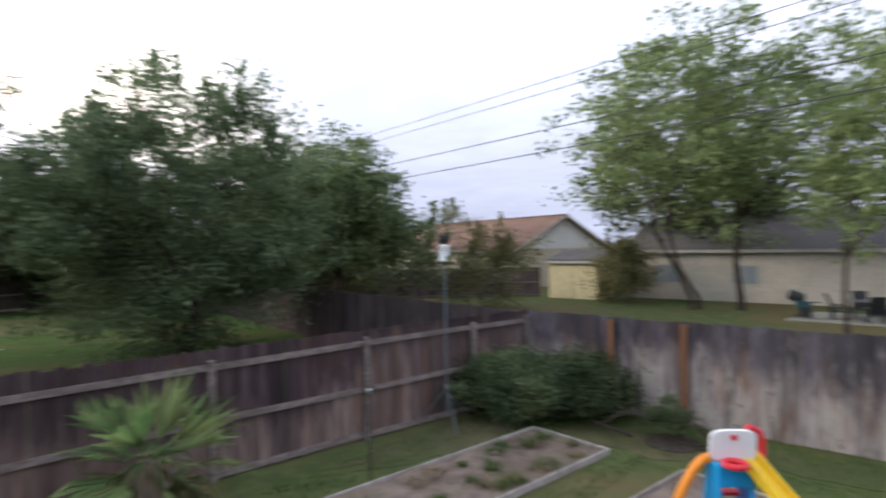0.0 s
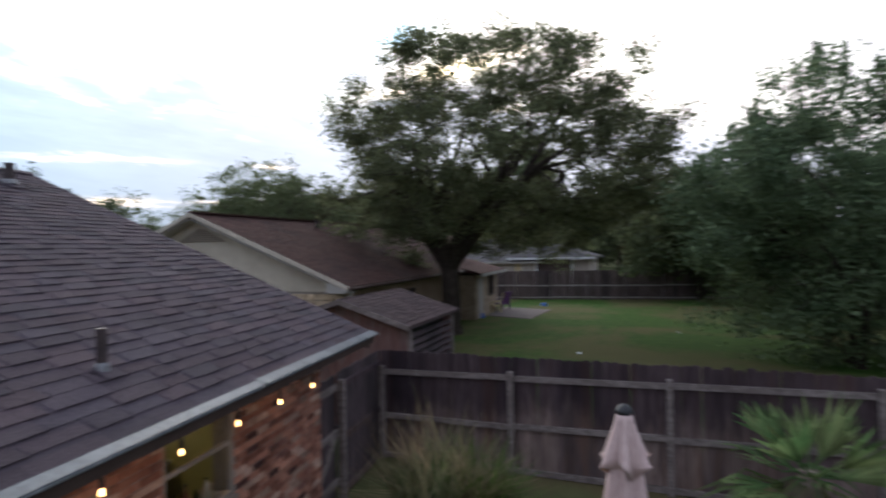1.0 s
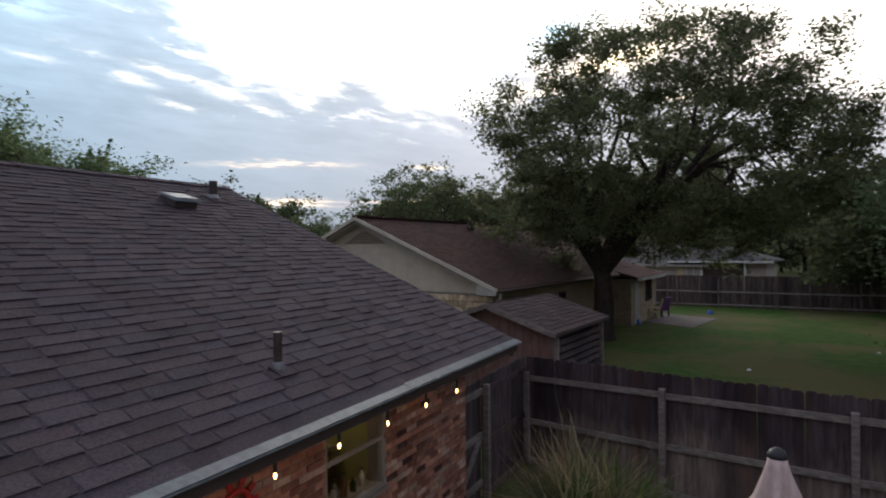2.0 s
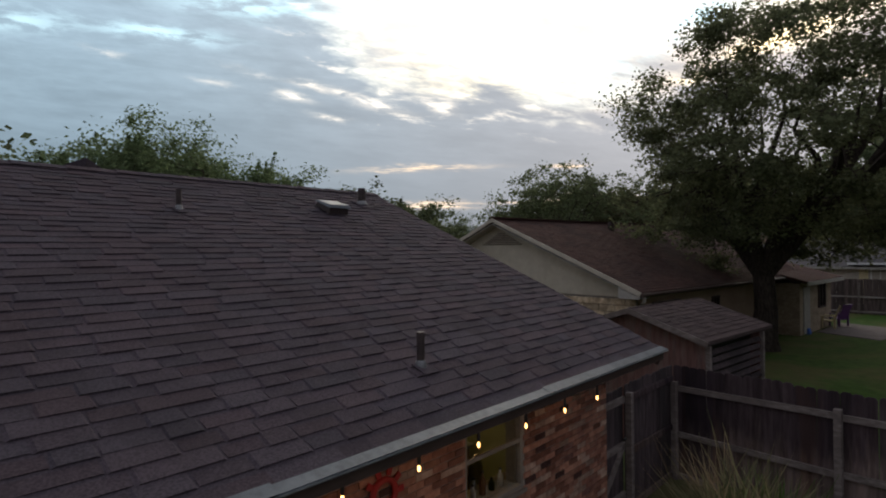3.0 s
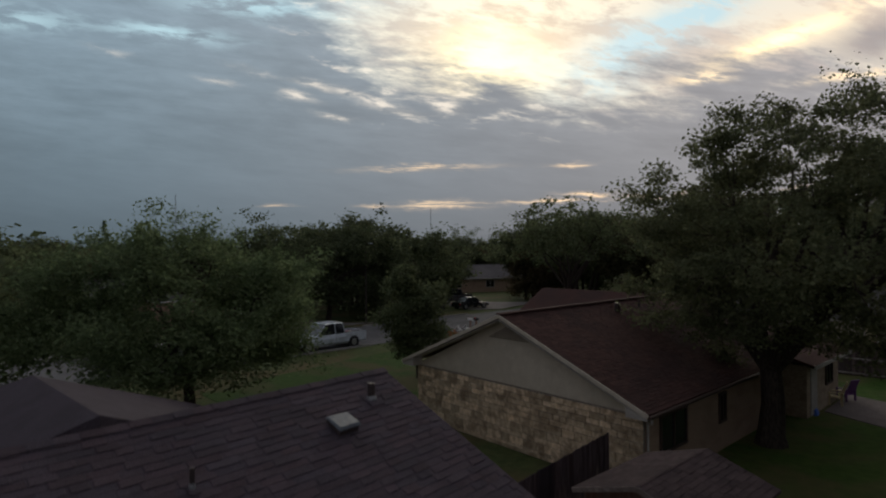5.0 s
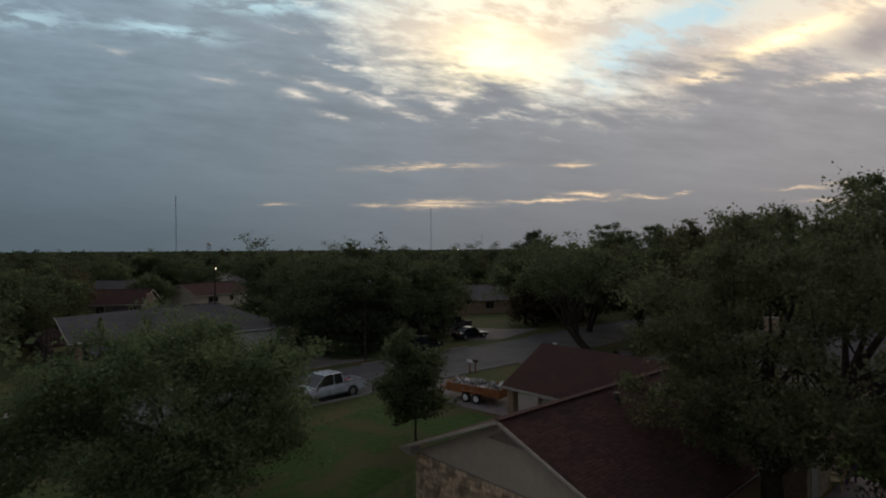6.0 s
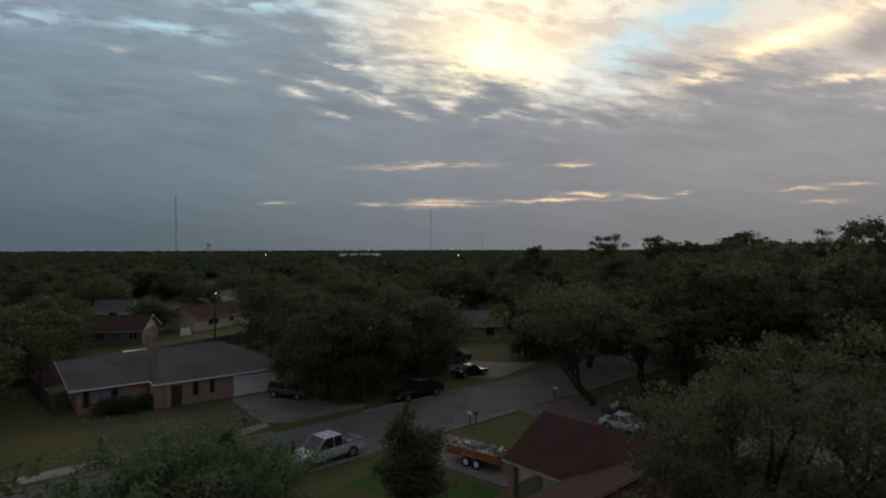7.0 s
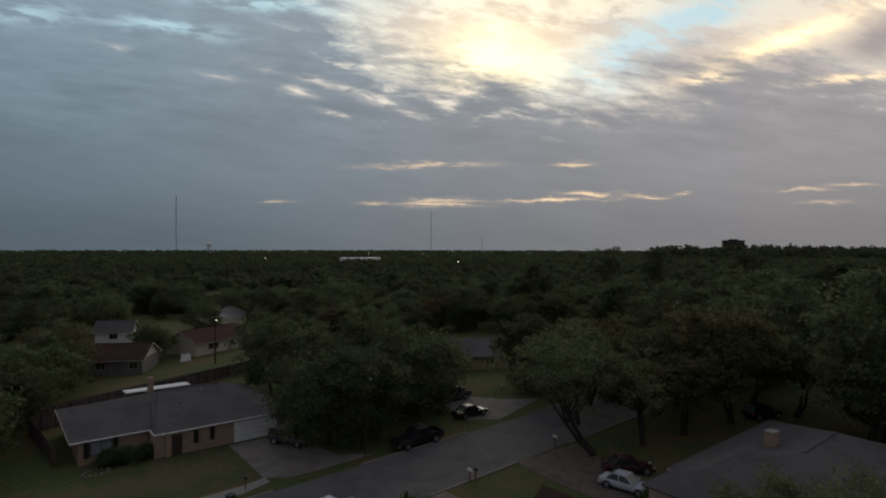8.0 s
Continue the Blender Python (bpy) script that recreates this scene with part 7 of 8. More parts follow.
    for sy in (-1, 1):
        w0 = hw * 0.905
        for (p0, p1) in (((xa, w0, belt - 0.03), (xb, wt + 0.005, H - 0.02)), ((xc, wt + 0.005, H - 0.02), (xd, w0, belt - 0.03)), (((xb + xc) / 2, wt + 0.008, H - 0.02), ((xb + xc) / 2, w0 + 0.004, belt - 0.03))):
            part("pillar", MB().beam((p0[0], sy * p0[1], p0[2]), (p1[0], sy * p1[1], p1[2]), 0.05, 0.06), paintmat, ob)
        part("mirror", MB().box((xd - 0.12, sy * (hw + 0.08), belt + 0.05), (0.10, 0.18, 0.13)), paintmat if kind != "pickup" else M_BLACK, ob, bevel=0.02)
        part("headlamp", MB().box((L / 2 - 0.10, sy * hw * 0.68, hood * 0.76), (0.14, 0.34, 0.14)), M_HEADLAMP, ob, "clear headlamp", bevel=0.02)
        part("tail_lamp", MB().box((-L / 2 + 0.04, sy * hw * 0.88, belt * 0.78), (0.10, 0.14, 0.28 if kind != "sedan" else 0.16)), M_TAIL, ob, "red tail lamp", bevel=0.015)
        part("door_line", MB().box(((xb + xc) / 2, sy * (hw + 0.001), (belt + bot) / 2 + 0.05), (0.012, 0.006, belt - bot - 0.25)), M_BLACK, ob)
        for sx in (-0.31 * L, 0.32 * L):
            part("wheel_arch", MB().tube([(sx, sy * (hw - 0.16), wheel), (sx, sy * (hw + 0.004), wheel)], wheel * 1.2, 24), M_BLACK, ob)
            wh = part("wheel", MB().tube([(sx, sy * (hw - 0.20), wheel), (sx, sy * (hw - 0.02), wheel), (sx, sy * (hw + 0.02), wheel)], [wheel, wheel, wheel * 0.92], 24), M_TYRE, ob, "black rubber tyre")
            part("rim", MB().tube([(sx, sy * (hw + 0.012), wheel), (sx, sy * (hw + 0.03), wheel)], [wheel * 0.64, wheel * 0.55], 14), M_RIM, wh, "alloy rim")
    part("front_bumper", MB().box((L / 2 - 0.03, 0, bot + 0.14), (0.16, W * 0.92, 0.22)), M_CHROME if kind == "pickup" else paintmat, ob, bevel=0.04)
    part("rear_bumper", MB().box((-L / 2 + 0.02, 0, bot + 0.14), (0.16, W * 0.92, 0.22)), M_CHROME if kind == "pickup" else paintmat, ob, bevel=0.04)
    part("grille", MB().box((L / 2 - 0.02, 0, hood * 0.68), (0.06, W * 0.42, 0.20)), M_BLACK, ob)
    if kind == "pickup":
        back, front_ = -L / 2 + 0.02, -0.19 * L
        mid_, ln = (back + front_) / 2, front_ - back
        bed = part("cargo_bed", MB().box((mid_, 0, belt * 0.61), (ln, W * 0.80, 0.02)), M_TYRE, ob, "dark open cargo bed")
        for sy in (-1, 1):
            side = MB().hull([(back, sy * (hw - 0.12), belt * 0.55), (front_, sy * (hw - 0.12), belt * 0.55), (front_, sy * hw, belt * 0.55), (back, sy * hw, belt * 0.55)], [(back, sy * (hw - 0.12), belt), (front_, sy * (hw - 0.12), belt), (front_, sy * (hw - 0.03), belt + 0.01), (back, sy * (hw - 0.03), belt + 0.01)])
            part("bed_side", side, paintmat, ob, bevel=0.015)
            part("bed_rail", MB().box((mid_, sy * (hw - 0.075), belt + 0.02), (ln, 0.08, 0.025)), M_BLACK, ob, "black bed rail")
        part("tailgate", MB().box((back + 0.03, 0, belt * 0.79), (0.06, W * 0.86, belt * 0.40)), paintmat, ob, bevel=0.015)
        part("bed_front", MB().box((front_ - 0.03, 0, belt * 0.79), (0.04, W * 0.86, belt * 0.40)), M_BLACK, bed)
    return ob


car("pickup_truck", "silver crew-cab pickup truck parked on the street", 24.65, 34.7, 178.5, 6.3, 2.05, 1.92, P_SILVER, "pickup", 0.39)
car("pickup_truck", "black pickup truck parked against the far kerb", 41.95, 42.25, 175, 6.1, 1.98, 1.90, P_BLACK, "pickup", 0.39)
car("pickup_truck", "dark pickup truck parked in a driveway", 57.3, 50.9, 172, 5.7, 1.95, 1.88, P_DARK, "pickup", 0.39)
car("sports_utility_car", "dark grey sports utility car on a concrete driveway", 32.9, 52.2, -68, 4.6, 1.85, 1.72, P_DARK, "suv", 0.36)
car("sedan_car", "black sedan car parked across a driveway mouth", 53.6, 44.6, -10, 4.7, 1.80, 1.42, P_BLACK)
car("sedan_car", "silver sedan car parked on a gravel drive", 46.25, 21.0, -89, 4.5, 1.74, 1.42, P_SILVER)
car("sedan_car", "dark maroon car parked behind a silver sedan", 50.2, 22.6, -50, 4.6, 1.80, 1.42, P_MAROON)
car("sports_utility_car", "dark car parked across a distant street", 77.5, 17.6, -30, 4.7, 1.85, 1.65, P_BLACK, "suv", 0.36)
car("sedan_car", "white car beside a far house", 66.0, 136.0, 20, 4.6, 1.8, 1.42, P_WHITE)

for i, (dx, dy, s_, mt, lab) in enumerate(((0.5, 0.2, 0.42, M_TOYRED, "faded red fuel can in a truck bed"), (0.15, -0.35, 0.5, M_TRIM, "pale tool box in a truck bed"), (0.75, -0.3, 0.36, M_BEDWOOD, "grey wooden crate in a truck bed"))):
    load = thing("truck_load", lab, "cargo", pose(26.55 + dx, 34.64 + dy, 0.755, 0, 0, 25 * i), "load in the truck bed")
    part("body", MB().box((0, 0, s_ * 0.42), (s_, s_ * 0.7, s_ * 0.84)), mt, load, bevel=0.03)
    part("grip", MB().tube([(-s_ * 0.25, 0, s_ * 0.82), (-s_ * 0.2, 0, s_ * 0.95), (s_ * 0.2, 0, s_ * 0.95), (s_ * 0.25, 0, s_ * 0.82)], 0.02, 6), M_BLACK, load)

tr = thing("utility_trailer", "orange tandem-axle trailer heaped with pale rubble", "trailer", pose(32.1, 25.8, 0.045, 0, 0, 96))
part("deck", MB().box((0, 0, 0.62), (4.6, 1.95, 0.10)), M_ORANGE, tr)
for sy in (-1, 1):
    part("side_panel", MB().box((0, sy * 0.97, 0.92), (4.6, 0.05, 0.55)), M_ORANGE, tr, bevel=0.01)
    for i in range(6):
        part("stake", MB().box((-2.2 + i * 0.88, sy * 1.01, 0.9), (0.07, 0.04, 0.6)), M_ORANGE, tr)
    for sx in (-0.45, 0.45):
        wh = part("wheel", MB().tube([(sx, sy * 1.03, 0.36), (sx, sy * 1.22, 0.36), (sx, sy * 1.25, 0.36)], [0.36, 0.36, 0.33], 22), M_TYRE, tr, "black rubber tyre")
        part("rim", MB().tube([(sx, sy * 1.24, 0.36), (sx, sy * 1.265, 0.36)], [0.23, 0.20], 14), M_WHITE, wh, "white wheel rim")
    part("mudguard", MB().box((0, sy * 1.13, 0.80), (2.0, 0.26, 0.03)), M_ORANGE, tr)
for sx in (-2.28, 2.28):
    part("end_panel", MB().box((sx, 0, 0.92), (0.05, 1.9, 0.55)), M_ORANGE, tr)
part("drawbar", MB().beam((2.3, -0.6, 0.55), (3.6, 0, 0.5), 0.08, 0.1).beam((2.3, 0.6, 0.55), (3.6, 0, 0.5), 0.08, 0.1), M_ORANGE, tr)
heap, rj = MB(), random.Random(8)
for i in range(170):
    x, y = rj.uniform(-2.1, 2.1), rj.uniform(-0.82, 0.82)
    heap.box((x, y, 0.85 + rj.uniform(0, 0.85) * (1 - abs(y)) * (1 - 0.3 * abs(x) / 2)), (rj.uniform(0.1, 0.6), rj.uniform(0.1, 0.4), rj.uniform(0.03, 0.2)), rj.uniform(0, 180), rj.uniform(-50, 50), rj.uniform(-50, 50))
tagged(solid("rubble", heap, M_JUNK, "heap of pale torn building rubble on a trailer", "rubble", m=pose(32.1, 25.8, 0.045, 0, 0, 96)), kind="stuff")


def mailbox(x, y, rz, box_mat, label):
    ob = thing("mailbox", label, "mailbox", pose(x, y, 0, 0, 0, rz), "mailboxes")
    part("post", MB().box((0, 0, 0.5), (0.10, 0.10, 1.0)), M_NEWPOST, ob, bevel=0.008)
    prof_ = [(0.09 * math.cos(a), 0.13 + 0.09 * math.sin(a)) for a in [math.pi * i / 8 for i in range(9)]] + [(-0.09, 0), (0.09, 0)]
    part("box", placed(MB().prism(prof_, -0.24, 0.24), pose(0, 0, 1.0, 90, 0, 90)), box_mat, ob, smooth=False)
    part("flag", MB().box((0.02, 0.10, 1.2), (0.03, 0.01, 0.18)), M_TOYRED, ob)


mailbox(38.4, 32.0, 80, M_WHITE, "white mailbox on a brown post by the kerb")
mailbox(38.85, 31.7, 80, M_BLACK, "dark mailbox post beside a white one")
mailbox(51.3, 31.1, 80, M_WHITE, "white mailbox on a post by the bend")
mailbox(24.0, 45.1, -100, M_BLACK, "black mailbox on a post in the verge")
bn = thing("rubbish_bin", "dark green wheeled rubbish bin at the kerb", "bin", pose(21.6, 43.0, 0.02, 0, 0, 10))
part("body", MB().hull([(-0.24, -0.24, 0.05), (0.24, -0.24, 0.05), (0.24, 0.24, 0.05), (-0.24, 0.24, 0.05)], [(-0.3, -0.32, 0.98), (0.3, -0.32, 0.98), (0.3, 0.32, 0.98), (-0.3, 0.32, 0.98)]), mat("green_bin", (0.02, 0.05, 0.035), (0.03, 0.065, 0.045), 4, 0.5, 0.05), bn, bevel=0.03)
part("lid", MB().hull([(-0.32, -0.35, 0.98), (0.32, -0.35, 0.98), (0.32, 0.34, 0.98), (-0.32, 0.34, 0.98)], [(-0.27, -0.30, 1.06), (0.27, -0.30, 1.06), (0.27, 0.30, 1.04), (-0.27, 0.30, 1.04)]), M_BLACK, bn, bevel=0.01)
for sy in (-1, 1):
    part("wheel", MB().tube([(-0.24, sy * 0.26, 0.10), (-0.24, sy * 0.31, 0.10)], 0.10, 14), M_TYRE, bn)

sl = thing("street_lamp", "tall thin grey street lamp at the far kerb", "street lamp", pose(35.8, 43.3, 0, 0, 0, -90))
part("pole", MB().tube([(0, 0, 0), (0, 0, 4), (0, 0, 7.8)], [0.075, 0.06, 0.045], 10), M_PIPE, sl)
part("arm", MB().tube([(0, 0, 7.7), (0.2, 0, 7.95), (0.6, 0, 8.0)], [0.035, 0.03, 0.03], 8), M_PIPE, sl)
part("head", MB().hull([(0.5, -0.10, 7.95), (0.95, -0.10, 7.95), (0.95, 0.10, 7.95), (0.5, 0.10, 7.95)], [(0.55, -0.07, 8.05), (0.9, -0.05, 8.03), (0.9, 0.05, 8.03), (0.55, 0.07, 8.05)]), M_STEEL, sl)


def utility_pole(x, y, h, lit):
    ob = thing("utility_pole", "dark wooden utility pole among back gardens", "utility pole", pose(x, y, 0), "utility poles")
    part("pole", MB().tube([(0, 0, 0), (0, 0, h)], [0.15, 0.10], 10), M_BARK, ob)
    part("crossarm", MB().box((0, 0, h - 0.6), (1.8, 0.1, 0.12)), M_BARK, ob)
    if lit:
        part("lamp", MB().tube([(0, -0.3, h - 1.6), (0, -0.3, h - 1.45)], [0.12, 0.05], 10), M_SPARK, ob, "lit yard lamp")


utility_pole(46.6, 98.2, 9.4, True)

# overhead wires behind the back fence, slung between poles out of view
wires = []
for i, (off, h) in enumerate(((-14.0, 6.7), (-14.0, 6.05), (-14.6, 8.25), (-14.2, 7.75))):
    pts = []
    for j in range(33):
        u = -30 + 90 * j / 32
        t = (u - 15) / 45.0
        pts.append((7 + u * 0.989, off + 0.1 * i - u * 0.15, h - 0.15 + 0.55 * t * t))
    solid("overhead_wire", MB().tube(pts, 0.011 if i > 1 else 0.016, 5), M_WIRE, "black overhead wire slung behind the back fence", "wire", group="overhead wires")
for u in (-30, 60):
    x, y = 7 + u * 0.989, -14.2 - u * 0.15
    ob = thing("utility_pole", "dark wooden pole carrying overhead wires", "utility pole", pose(x, y, 0, 0, 0, -8.6), "utility poles")
    part("pole", MB().tube([(0, 0, 0), (0, 0, 9.6)], [0.16, 0.11], 10), M_BARK, ob)
    part("crossarm", MB().box((0, 0, 8.55), (0.1, 1.6, 0.12)), M_BARK, ob)

# things on the far patios
def lawn_chair(x, y, rz, material, label):
    ob = thing("lawn_chair", label, "lawn chair", pose(x, y, 0.04, 0, 0, rz), "lawn chairs")
    part("seat", MB().box((0, 0, 0.36), (0.52, 0.55, 0.04), rx=-8), material, ob, bevel=0.01)
    part("backrest", MB().box((0, 0.34, 0.70), (0.54, 0.04, 0.75), rx=-22), material, ob, bevel=0.01)
    for sx in (-0.28, 0.28):
        part("armrest", MB().box((sx, 0.02, 0.58), (0.1, 0.62, 0.03)), material, ob, bevel=0.008)
        for sy in (-0.22, 0.25):
            part("leg", MB().box((sx, sy, 0.29), (0.06, 0.07, 0.57)), material, ob)


lawn_chair(32.2, 3.85, 150, M_PURPLE, "purple plastic lawn chair on a patio")
lawn_chair(31.0, 4.1, 190, M_YELLOW, "pale yellow plastic lawn chair on a patio")
for i, (x, y, s_, mt, lab) in enumerate(((28.7, 4.55, 0.5, M_BLUECLOTH, "blue folded cloth leaning by a door"), (34.6, 1.6, 0.4, M_BLUECLOTH, "small blue plastic toy on the lawn"), (24.2, -4.2, 0.13, M_TOYWHITE, "small white object lying on the lawn"), (19.3, -0.2, 0.14, M_TOYWHITE, "small white scrap on the lawn"))):
    solid("yard_toy", MB().hull([(-s_ / 2, -s_ / 3, 0), (s_ / 2, -s_ / 3, 0), (s_ / 2, s_ / 3, 0), (-s_ / 2, s_ / 3, 0)], [(-s_ / 3, -s_ / 5, s_ * 0.5), (s_ / 3, -s_ / 5, s_ * 0.5), (s_ / 3, s_ / 5, s_ * 0.5), (-s_ / 3, s_ / 5, s_ * 0.5)]), mt, lab, "toy", m=pose(x, y, 0.0, 0, 0, 30 * i), bevel=0.03, group="scattered toys")
gr = thing("barbecue_grill", "black covered barbecue grill on a patio", "grill", pose(4.7, -26.9, 0.05, 0, 0, 20))
gr.scale = (0.75, 0.75, 0.75)
part("lid", placed(MB().tube([(-0.40, 0, 0), (-0.39, 0, 0), (-0.30, 0, 0), (0.30, 0, 0), (0.39, 0, 0), (0.40, 0, 0)], [0.02, 0.22, 0.30, 0.30, 0.22, 0.02], 18), pose(0.30, 0.0, 1.18, 0, -24, 0)), M_BLACK, gr, smooth=True)
part("firebox", placed(MB().hull([(-0.30, -0.20, -0.32), (0.26, -0.20, -0.32), (0.26, 0.20, -0.32), (-0.30, 0.20, -0.32)], [(-0.42, -0.29, 0.05), (0.38, -0.29, 0.05), (0.38, 0.29, 0.05), (-0.42, 0.29, 0.05)]), pose(0.0, 0, 0.92, 0, -12, 0)), M_TEAL, gr, "dull teal firebox", bevel=0.02)
part("cabinet", MB().box((-0.10, 0, 0.36), (0.56, 0.44, 0.56)), M_BLACK, gr, bevel=0.03)
part("side_shelf", MB().box((-0.62, 0, 0.88), (0.34, 0.40, 0.04)), M_BLACK, gr, bevel=0.01)
for sx in (-0.34, 0.20):
    part("wheel", MB().tube([(sx, -0.26, 0.09), (sx, -0.21, 0.09)], 0.09, 14), M_TYRE, gr)
    part("foot", MB().box((sx, 0.18, 0.05), (0.05, 0.05, 0.10)), M_STEEL, gr)
pt = thing("patio_table", "dark metal patio table with chairs round it", "table", pose(2.6, -27.6, 0.05))
part("tabletop", MB().tube([(0, 0, 0.72), (0, 0, 0.75)], 0.6, 20), M_BLACK, pt)
for i in range(4):
    a = 0.8 + i * math.pi / 2
    part("leg", MB().tube([(0.25 * math.cos(a), 0.25 * math.sin(a), 0.73), (0.5 * math.cos(a), 0.5 * math.sin(a), 0)], 0.02, 6), M_BLACK, pt)
for i in range(4):
    a = i * 1.57 + 0.3
    lawn_chair(2.6 + 0.95 * math.cos(a), -27.6 + 0.95 * math.sin(a), math.degrees(a) - 90, M_BLACK, "dark metal patio chair by a table")

# ---- garden trees all round, and woods to the horizon ----
rt = random.Random(77)
protos = []
specs = ((M_MIDLEAF, 8.5, 4.2), (M_STREETOAK, 10.0, 5.2), (M_STREETOAK, 7.5, 3.6), (M_MIDLEAF, 11.5, 5.0), (M_RUST, 8.0, 3.6), (M_STREETOAK, 9.0, 4.8))
for i, (mt, h, r) in enumerate(specs):
    protos.append((tree("garden_tree", "dark green garden tree among houses" if mt is not M_RUST else "rust-brown autumn tree among houses", 70 + 14 * i, 95 + 7 * (i % 3), mt, M_BARK, group="garden trees", seed=200 + i, base=(0, 0, 0), fork=h * 0.28, trunk_r=0.22, centre=(0, 0, h * 0.55), radii=(r, r, h * 0.46), limbs=9, twigs=260, leaves=56, leaf=0.21, cluster=0.50, lumpy=0.35, low=-0.92, boughs=60, bough=0.75), h, r))
# taller, more open ones with bare trunks under a raised crown
for i, (mt, h, r, ln) in enumerate(((M_STREETOAK, 11.0, 5.0, (0.9, 0.5)), (M_BROWNISH, 12.0, 5.4, (-0.8, 0.4)), (M_BROWNISH, 9.5, 4.2, (0.4, -0.7)))):
    protos.append((tree("garden_tree", "open-crowned brownish garden tree with bare trunks", 96 + 9 * i, 60 + 5 * i, mt, M_BARK, group="open garden trees", seed=230 + i, base=(0, 0, 0), fork=h * 0.36, trunk_r=0.27, centre=(ln[0], ln[1], h * 0.69), radii=(r, r, h * 0.29), limbs=10, twigs=190, leaves=42, leaf=0.24, cluster=0.46, lumpy=0.4, low=-0.6, lean=ln, stems=2, boughs=52, bough=0.75, gap=0.015), h, r))
# clear ground: houses, street and yards
KEEP = [(-12, 10, -14, 19), (8, 41, -16, 27), (14, 40, 42, 63), (-10, 62, 30, 45), (41, 57, 14, 33), (48, 66, 40, 56), (22, 62, 76, 112), (45, 67, -2, 19), (0, 12, 50, 63), (68, 92, 58, 76), (-14, 22, -48, -10), (20, 45, -56, -34), (42, 60, -6, 12), (72, 82, 12, 22), (64, 86, 52, 72), (10, 60, 60, 118), (36, 50, 118, 140), (66, 78, 118, 148)]
SPOTS = [
    # behind the fence and houses across the street
    (17.8, 90.8, 1), (11.5, 88, 5), (15.6, 84.8, 5), (11.8, 80.8, 2), (22.4, 99.5, 4), (20.6, 92.6, 2), (12.6, 79.5, 0), (8.5, 70.5, 2), (40.5, 111, 2), (41.9, 71.4, 3), (44.5, 55.5, 5), (44, 58, 1), (48, 61, 2), (54, 63, 0), (57, 62, 5), (58, 55, 2), (50.0, 50.2, 0), (53, 82, 1), (68, 90, 4), (3.5, 73, 0), (-3, 66, 3),
    # along the street and round the wide hip-roofed house
    (60, 33, 6), (66, 28, 6), (68, 36, 7), (58, 24.5, 8), (72.4, 19.7, 7), (80.3, 14.5, 6), (64.5, 22.5, 8), (69, 46.5, 6), (70, 5, 6), (77, 26, 7), (84, 20, 6), (90, 8, 6), (78, 5, 8), (88, 28, 7),
    # behind the own yard
    (38.0, -8.0, 2), (42.5, -12, 0), (28, -17, 2), (33, -19, 0), (72, -6, 3), (-5, 30, 1), (0.5, 27.5, 0), (13.0, -37.5, 3), (36.0, -26.0, 1)]
for x, y, i in SPOTS:
    ob, h, r = protos[i]
    m = copy_thing(ob, pose(x, y, 0, 0, 0, rt.uniform(0, 360)))
    s_ = rt.uniform(0.85, 1.15)
    m.scale = (s_, s_, s_ * rt.uniform(0.9, 1.1))
n_mid = 0
for ring in range(1400):
    a = rt.uniform(-25, 115)
    d = math.sqrt(rt.uniform(55 ** 2, 230 ** 2))
    x, y = d * math.cos(radians(a)), d * math.sin(radians(a))
    if any(x0 - 3 < x < x1 + 3 and y0 - 3 < y < y1 + 3 for x0, x1, y0, y1 in KEEP) or n_mid >= 330:
        continue
    ob, h, r = protos[rt.choice((0, 1, 2, 3, 5, 0, 1, 3, 5, 4) if rt.random() < 0.4 else (0, 1, 2, 3, 5))]
    m = copy_thing(ob, pose(x, y, 0, 0, 0, rt.uniform(0, 360)))
    s_ = rt.uniform(0.75, 1.05)
    m.scale = (s_, s_, s_ * rt.uniform(0.85, 1.05))
    n_mid += 1

# far woods as one mass of leaf clumps
rw = np.random.default_rng(9)


def woods(name, label, d0, d1, count, cards, size, tall, a0=-12, a1=100):
    a = np.radians(rw.uniform(a0, a1, count))
    d = np.sqrt(rw.uniform(d0 ** 2, d1 ** 2, count)) if d1 < 900 else d0 * (d1 / d0) ** rw.uniform(0, 1, count)
    x, y = d * np.cos(a), d * np.sin(a)
    h = tall * rw.uniform(0.7, 1.12, count) * np.where(rw.uniform(0, 1, count) > 0.97, 1.25, 1.0)
    r = rw.uniform(3.0, 5.5, count) * (size / 1.1) ** 0.6
    dirs = rw.normal(size=(count, cards, 3))
    dirs /= np.linalg.norm(dirs, axis=2)[:, :, None]
    dirs[:, :, 2] = np.abs(dirs[:, :, 2]) * 1.0 - 0.25 * rw.uniform(0, 1, (count, cards))
    rad = rw.uniform(0.55, 1.08, (count, cards))[:, :, None]
    cen = np.stack([x, y, h * 0.58], 1)[:, None, :]
    at = cen + dirs * rad * np.stack([r, r, h * 0.42], 1)[:, None, :]
    q = leaf_quads(rw, at.reshape(-1, 3), size, 1.3, 0.5)
    ob = new(name, quads_mesh(name, q, M_FARLEAF))
    tagged(ob, label, "woods", kind="stuff")


woods("far_woods", "dark green tree canopy over far gardens", 215, 520, 2300, 120, 1.25, 9.0)
woods("far_woods", "dark wooded plain reaching the horizon", 500, 3300, 7000, 34, 2.9, 9.0)

woods("far_woods", "low wooded rise on the horizon", 900, 1600, 420, 40, 3.4, 24.0, 2, 22)

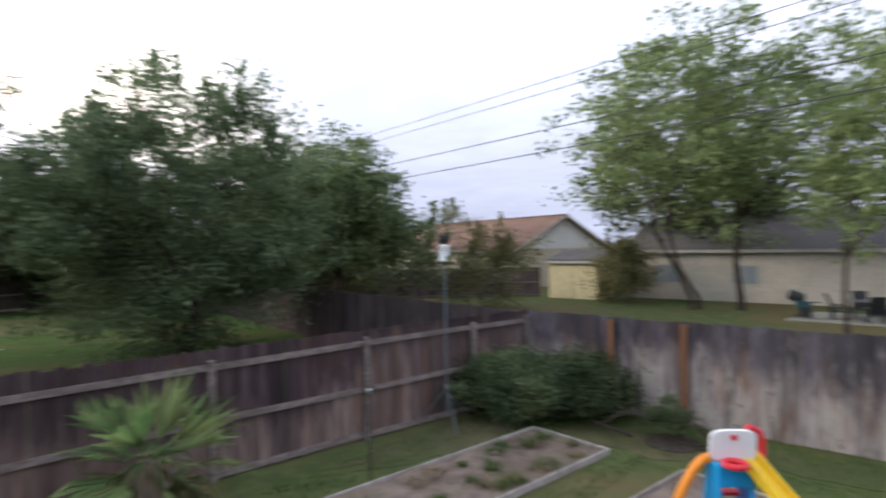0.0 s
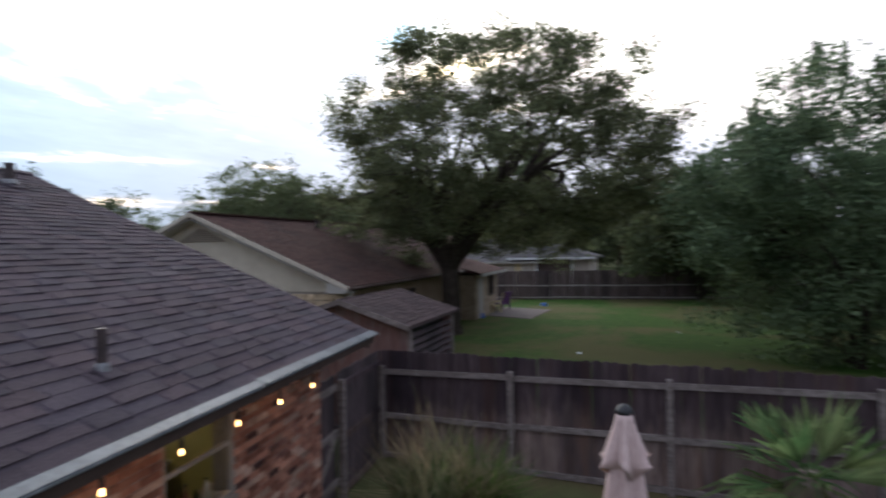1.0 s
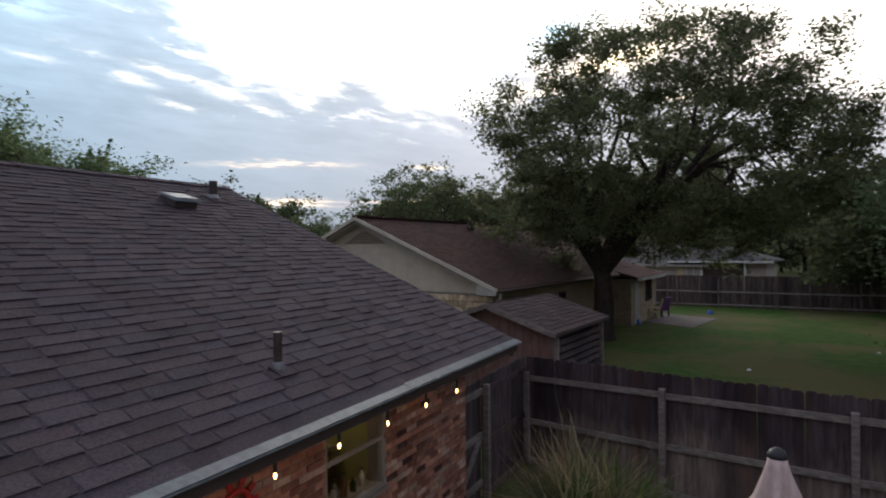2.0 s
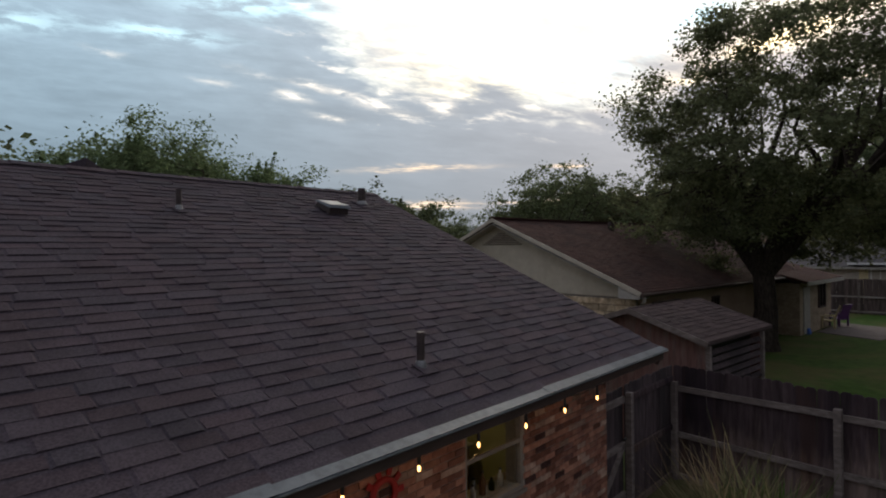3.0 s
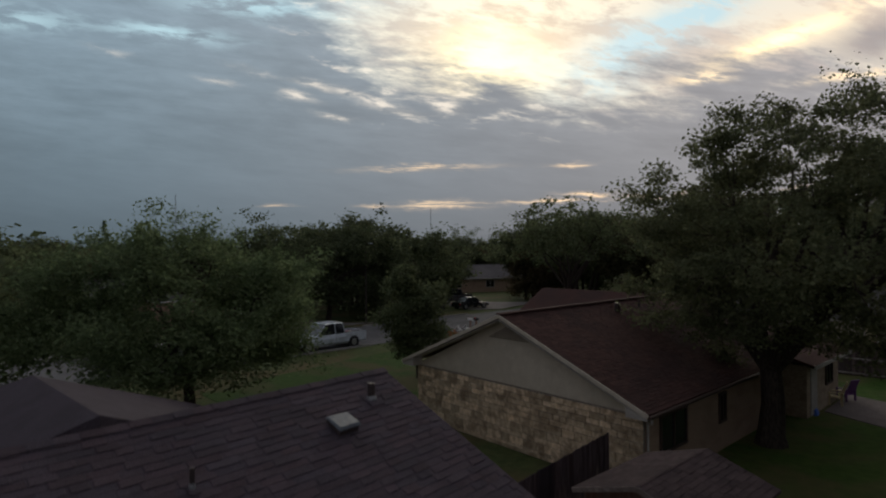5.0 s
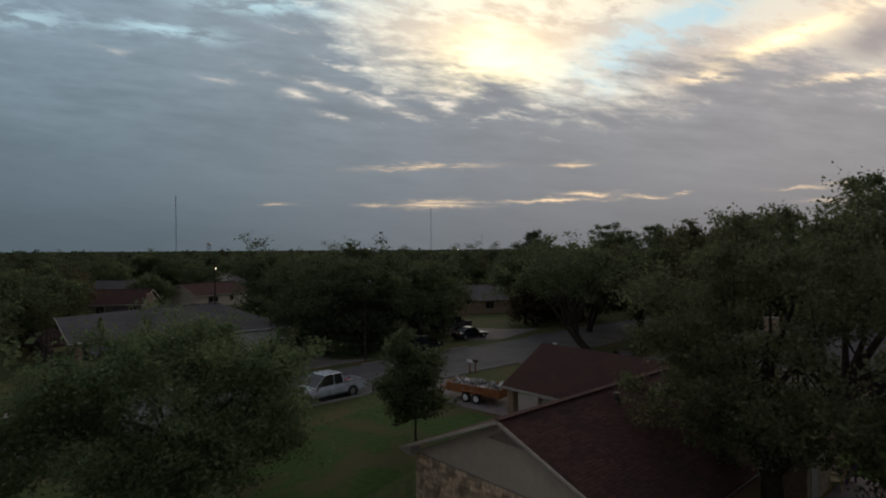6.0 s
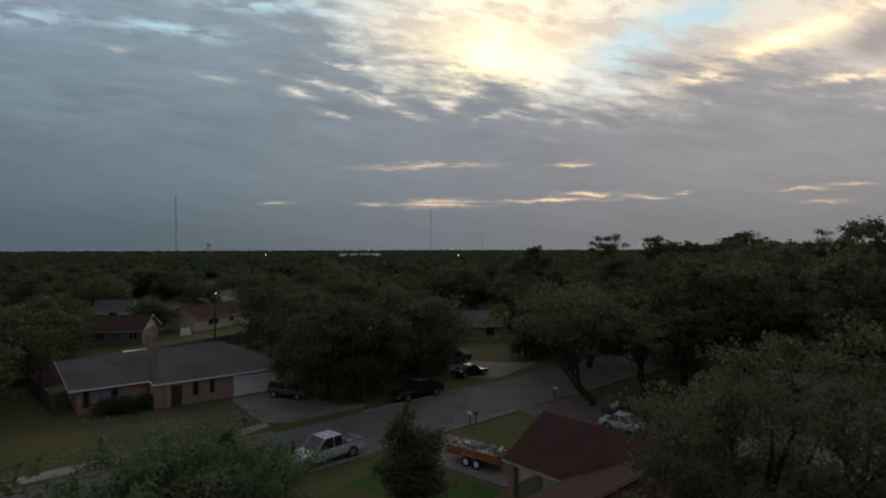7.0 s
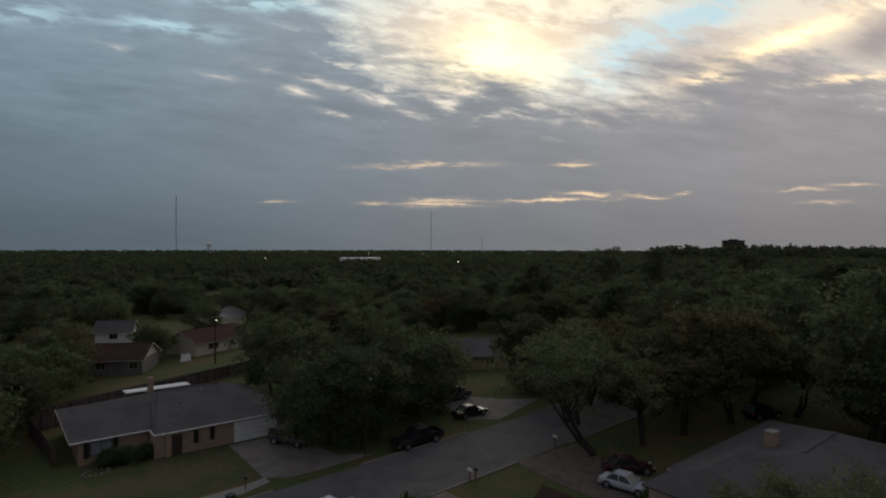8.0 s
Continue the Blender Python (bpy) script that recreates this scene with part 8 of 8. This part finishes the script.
# white sheets heaped in a back yard
rsh = random.Random(31)
for x, y, w in ((32.2, 110.5, 2.4), (25.0, 108.5, 1.8), (44.0, 104.5, 1.6)):
    heap_ = MB()
    for k in range(5):
        a = rsh.uniform(0, 180)
        heap_.hull([(w * 0.3 * math.cos(a + b) + 0.3 * k - 0.6, w * 0.3 * math.sin(a + b), 0.0) for b in (0, 1.6, 3.1, 4.7)], [(w * 0.12 * math.cos(a + b) + 0.3 * k - 0.6, w * 0.12 * math.sin(a + b), rsh.uniform(0.5, 1.5)) for b in (0, 1.6, 3.1, 4.7)])
    solid("tarpaulin", heap_, M_WHITE, "crumpled white tarpaulin in a back yard", "tarpaulin", m=pose(x, y, 0), group="white tarpaulins")

# masts, water tower and a block on the horizon
def mast(x, y, h, w):
    ob = thing("radio_mast", "thin lattice radio mast far on the horizon", "mast", pose(x, y, 0), "radio masts")
    for i in range(3):
        a = 2.09 * i
        part("leg", MB().tube([(w * math.cos(a), w * math.sin(a), 0), (w * math.cos(a), w * math.sin(a), h)], w * 0.22, 5), M_STEEL, ob)
    lat = MB()
    steps = int(h / 5)
    for s_ in range(steps):
        for i in range(3):
            a, b = 2.09 * i + 2.09 * (s_ % 2), 2.09 * (i + 1) + 2.09 * (s_ % 2)
            lat.tube([(w * math.cos(a), w * math.sin(a), s_ * 5), (w * math.cos(b), w * math.sin(b), s_ * 5 + 5)], w * 0.12, 4)
    part("lattice", lat, M_STEEL, ob)


mast(564, 1390, 148, 1.1)
mast(1085, 1036, 120, 0.9)
mast(1270, 1010, 52, 0.7)
wt_ = thing("water_tower", "small pale water tower far on the horizon", "water tower", pose(631, 1361, 0))
part("tank", MB().tube([(0, 0, 24), (0, 0, 26), (0, 0, 30), (0, 0, 33)], [3, 6.5, 6.5, 2.5], 18), M_WHITE, wt_, smooth=True)
for i in range(5):
    a = 1.257 * i
    part("leg", MB().tube([(5 * math.cos(a), 5 * math.sin(a), 0), (4 * math.cos(a), 4 * math.sin(a), 26)], 0.5, 6), M_STEEL, wt_)
blk = thing("apartment_block", "dark square multi-storey block on the horizon", "building", pose(1450, 392, 0, 0, 0, 20))
part("wall", MB().box((0, 0, 20), (36, 46, 40)), M_PIPE, blk)
part("roof", MB().box((0, 0, 41), (26, 20, 3)), M_GREYROOF, blk)
for i in range(8):
    for j in range(6):
        part("window", MB().box((-18.05, -12 + j * 4.8, 4 + i * 4.6), (0.2, 2.2, 1.8)), M_DARKGLASS, blk)
solid("warehouse", MB().box((0, 0, 5.15), (42, 22, 10.3)), M_WHITE, "long white-roofed warehouse far among trees", "building", m=pose(386, 474, 0, 0, 0, -43))
for i, (x, y, z) in enumerate(((300, 520, 9.5), (690, 610, 15), (420, 200, 11), (980, 420, 18), (820, 330, 17), (380, 150, 11.5), (300, 260, 10.5), (520, 620, 13))):
    lp = thing("far_lamp", "lit lamp on a pole far among the trees", "lamp", pose(x, y, 0), "far lamps")
    part("pole", MB().tube([(0, 0, 0), (0, 0, z)], 0.1, 6), M_STEEL, lp)
    part("lamp", MB().tube([(0, 0, z), (0, 0, z + 0.35), (0, 0, z + 0.7)], [0.1, 0.5, 0.1], 8), M_SPARK, lp, "lit lamp head")
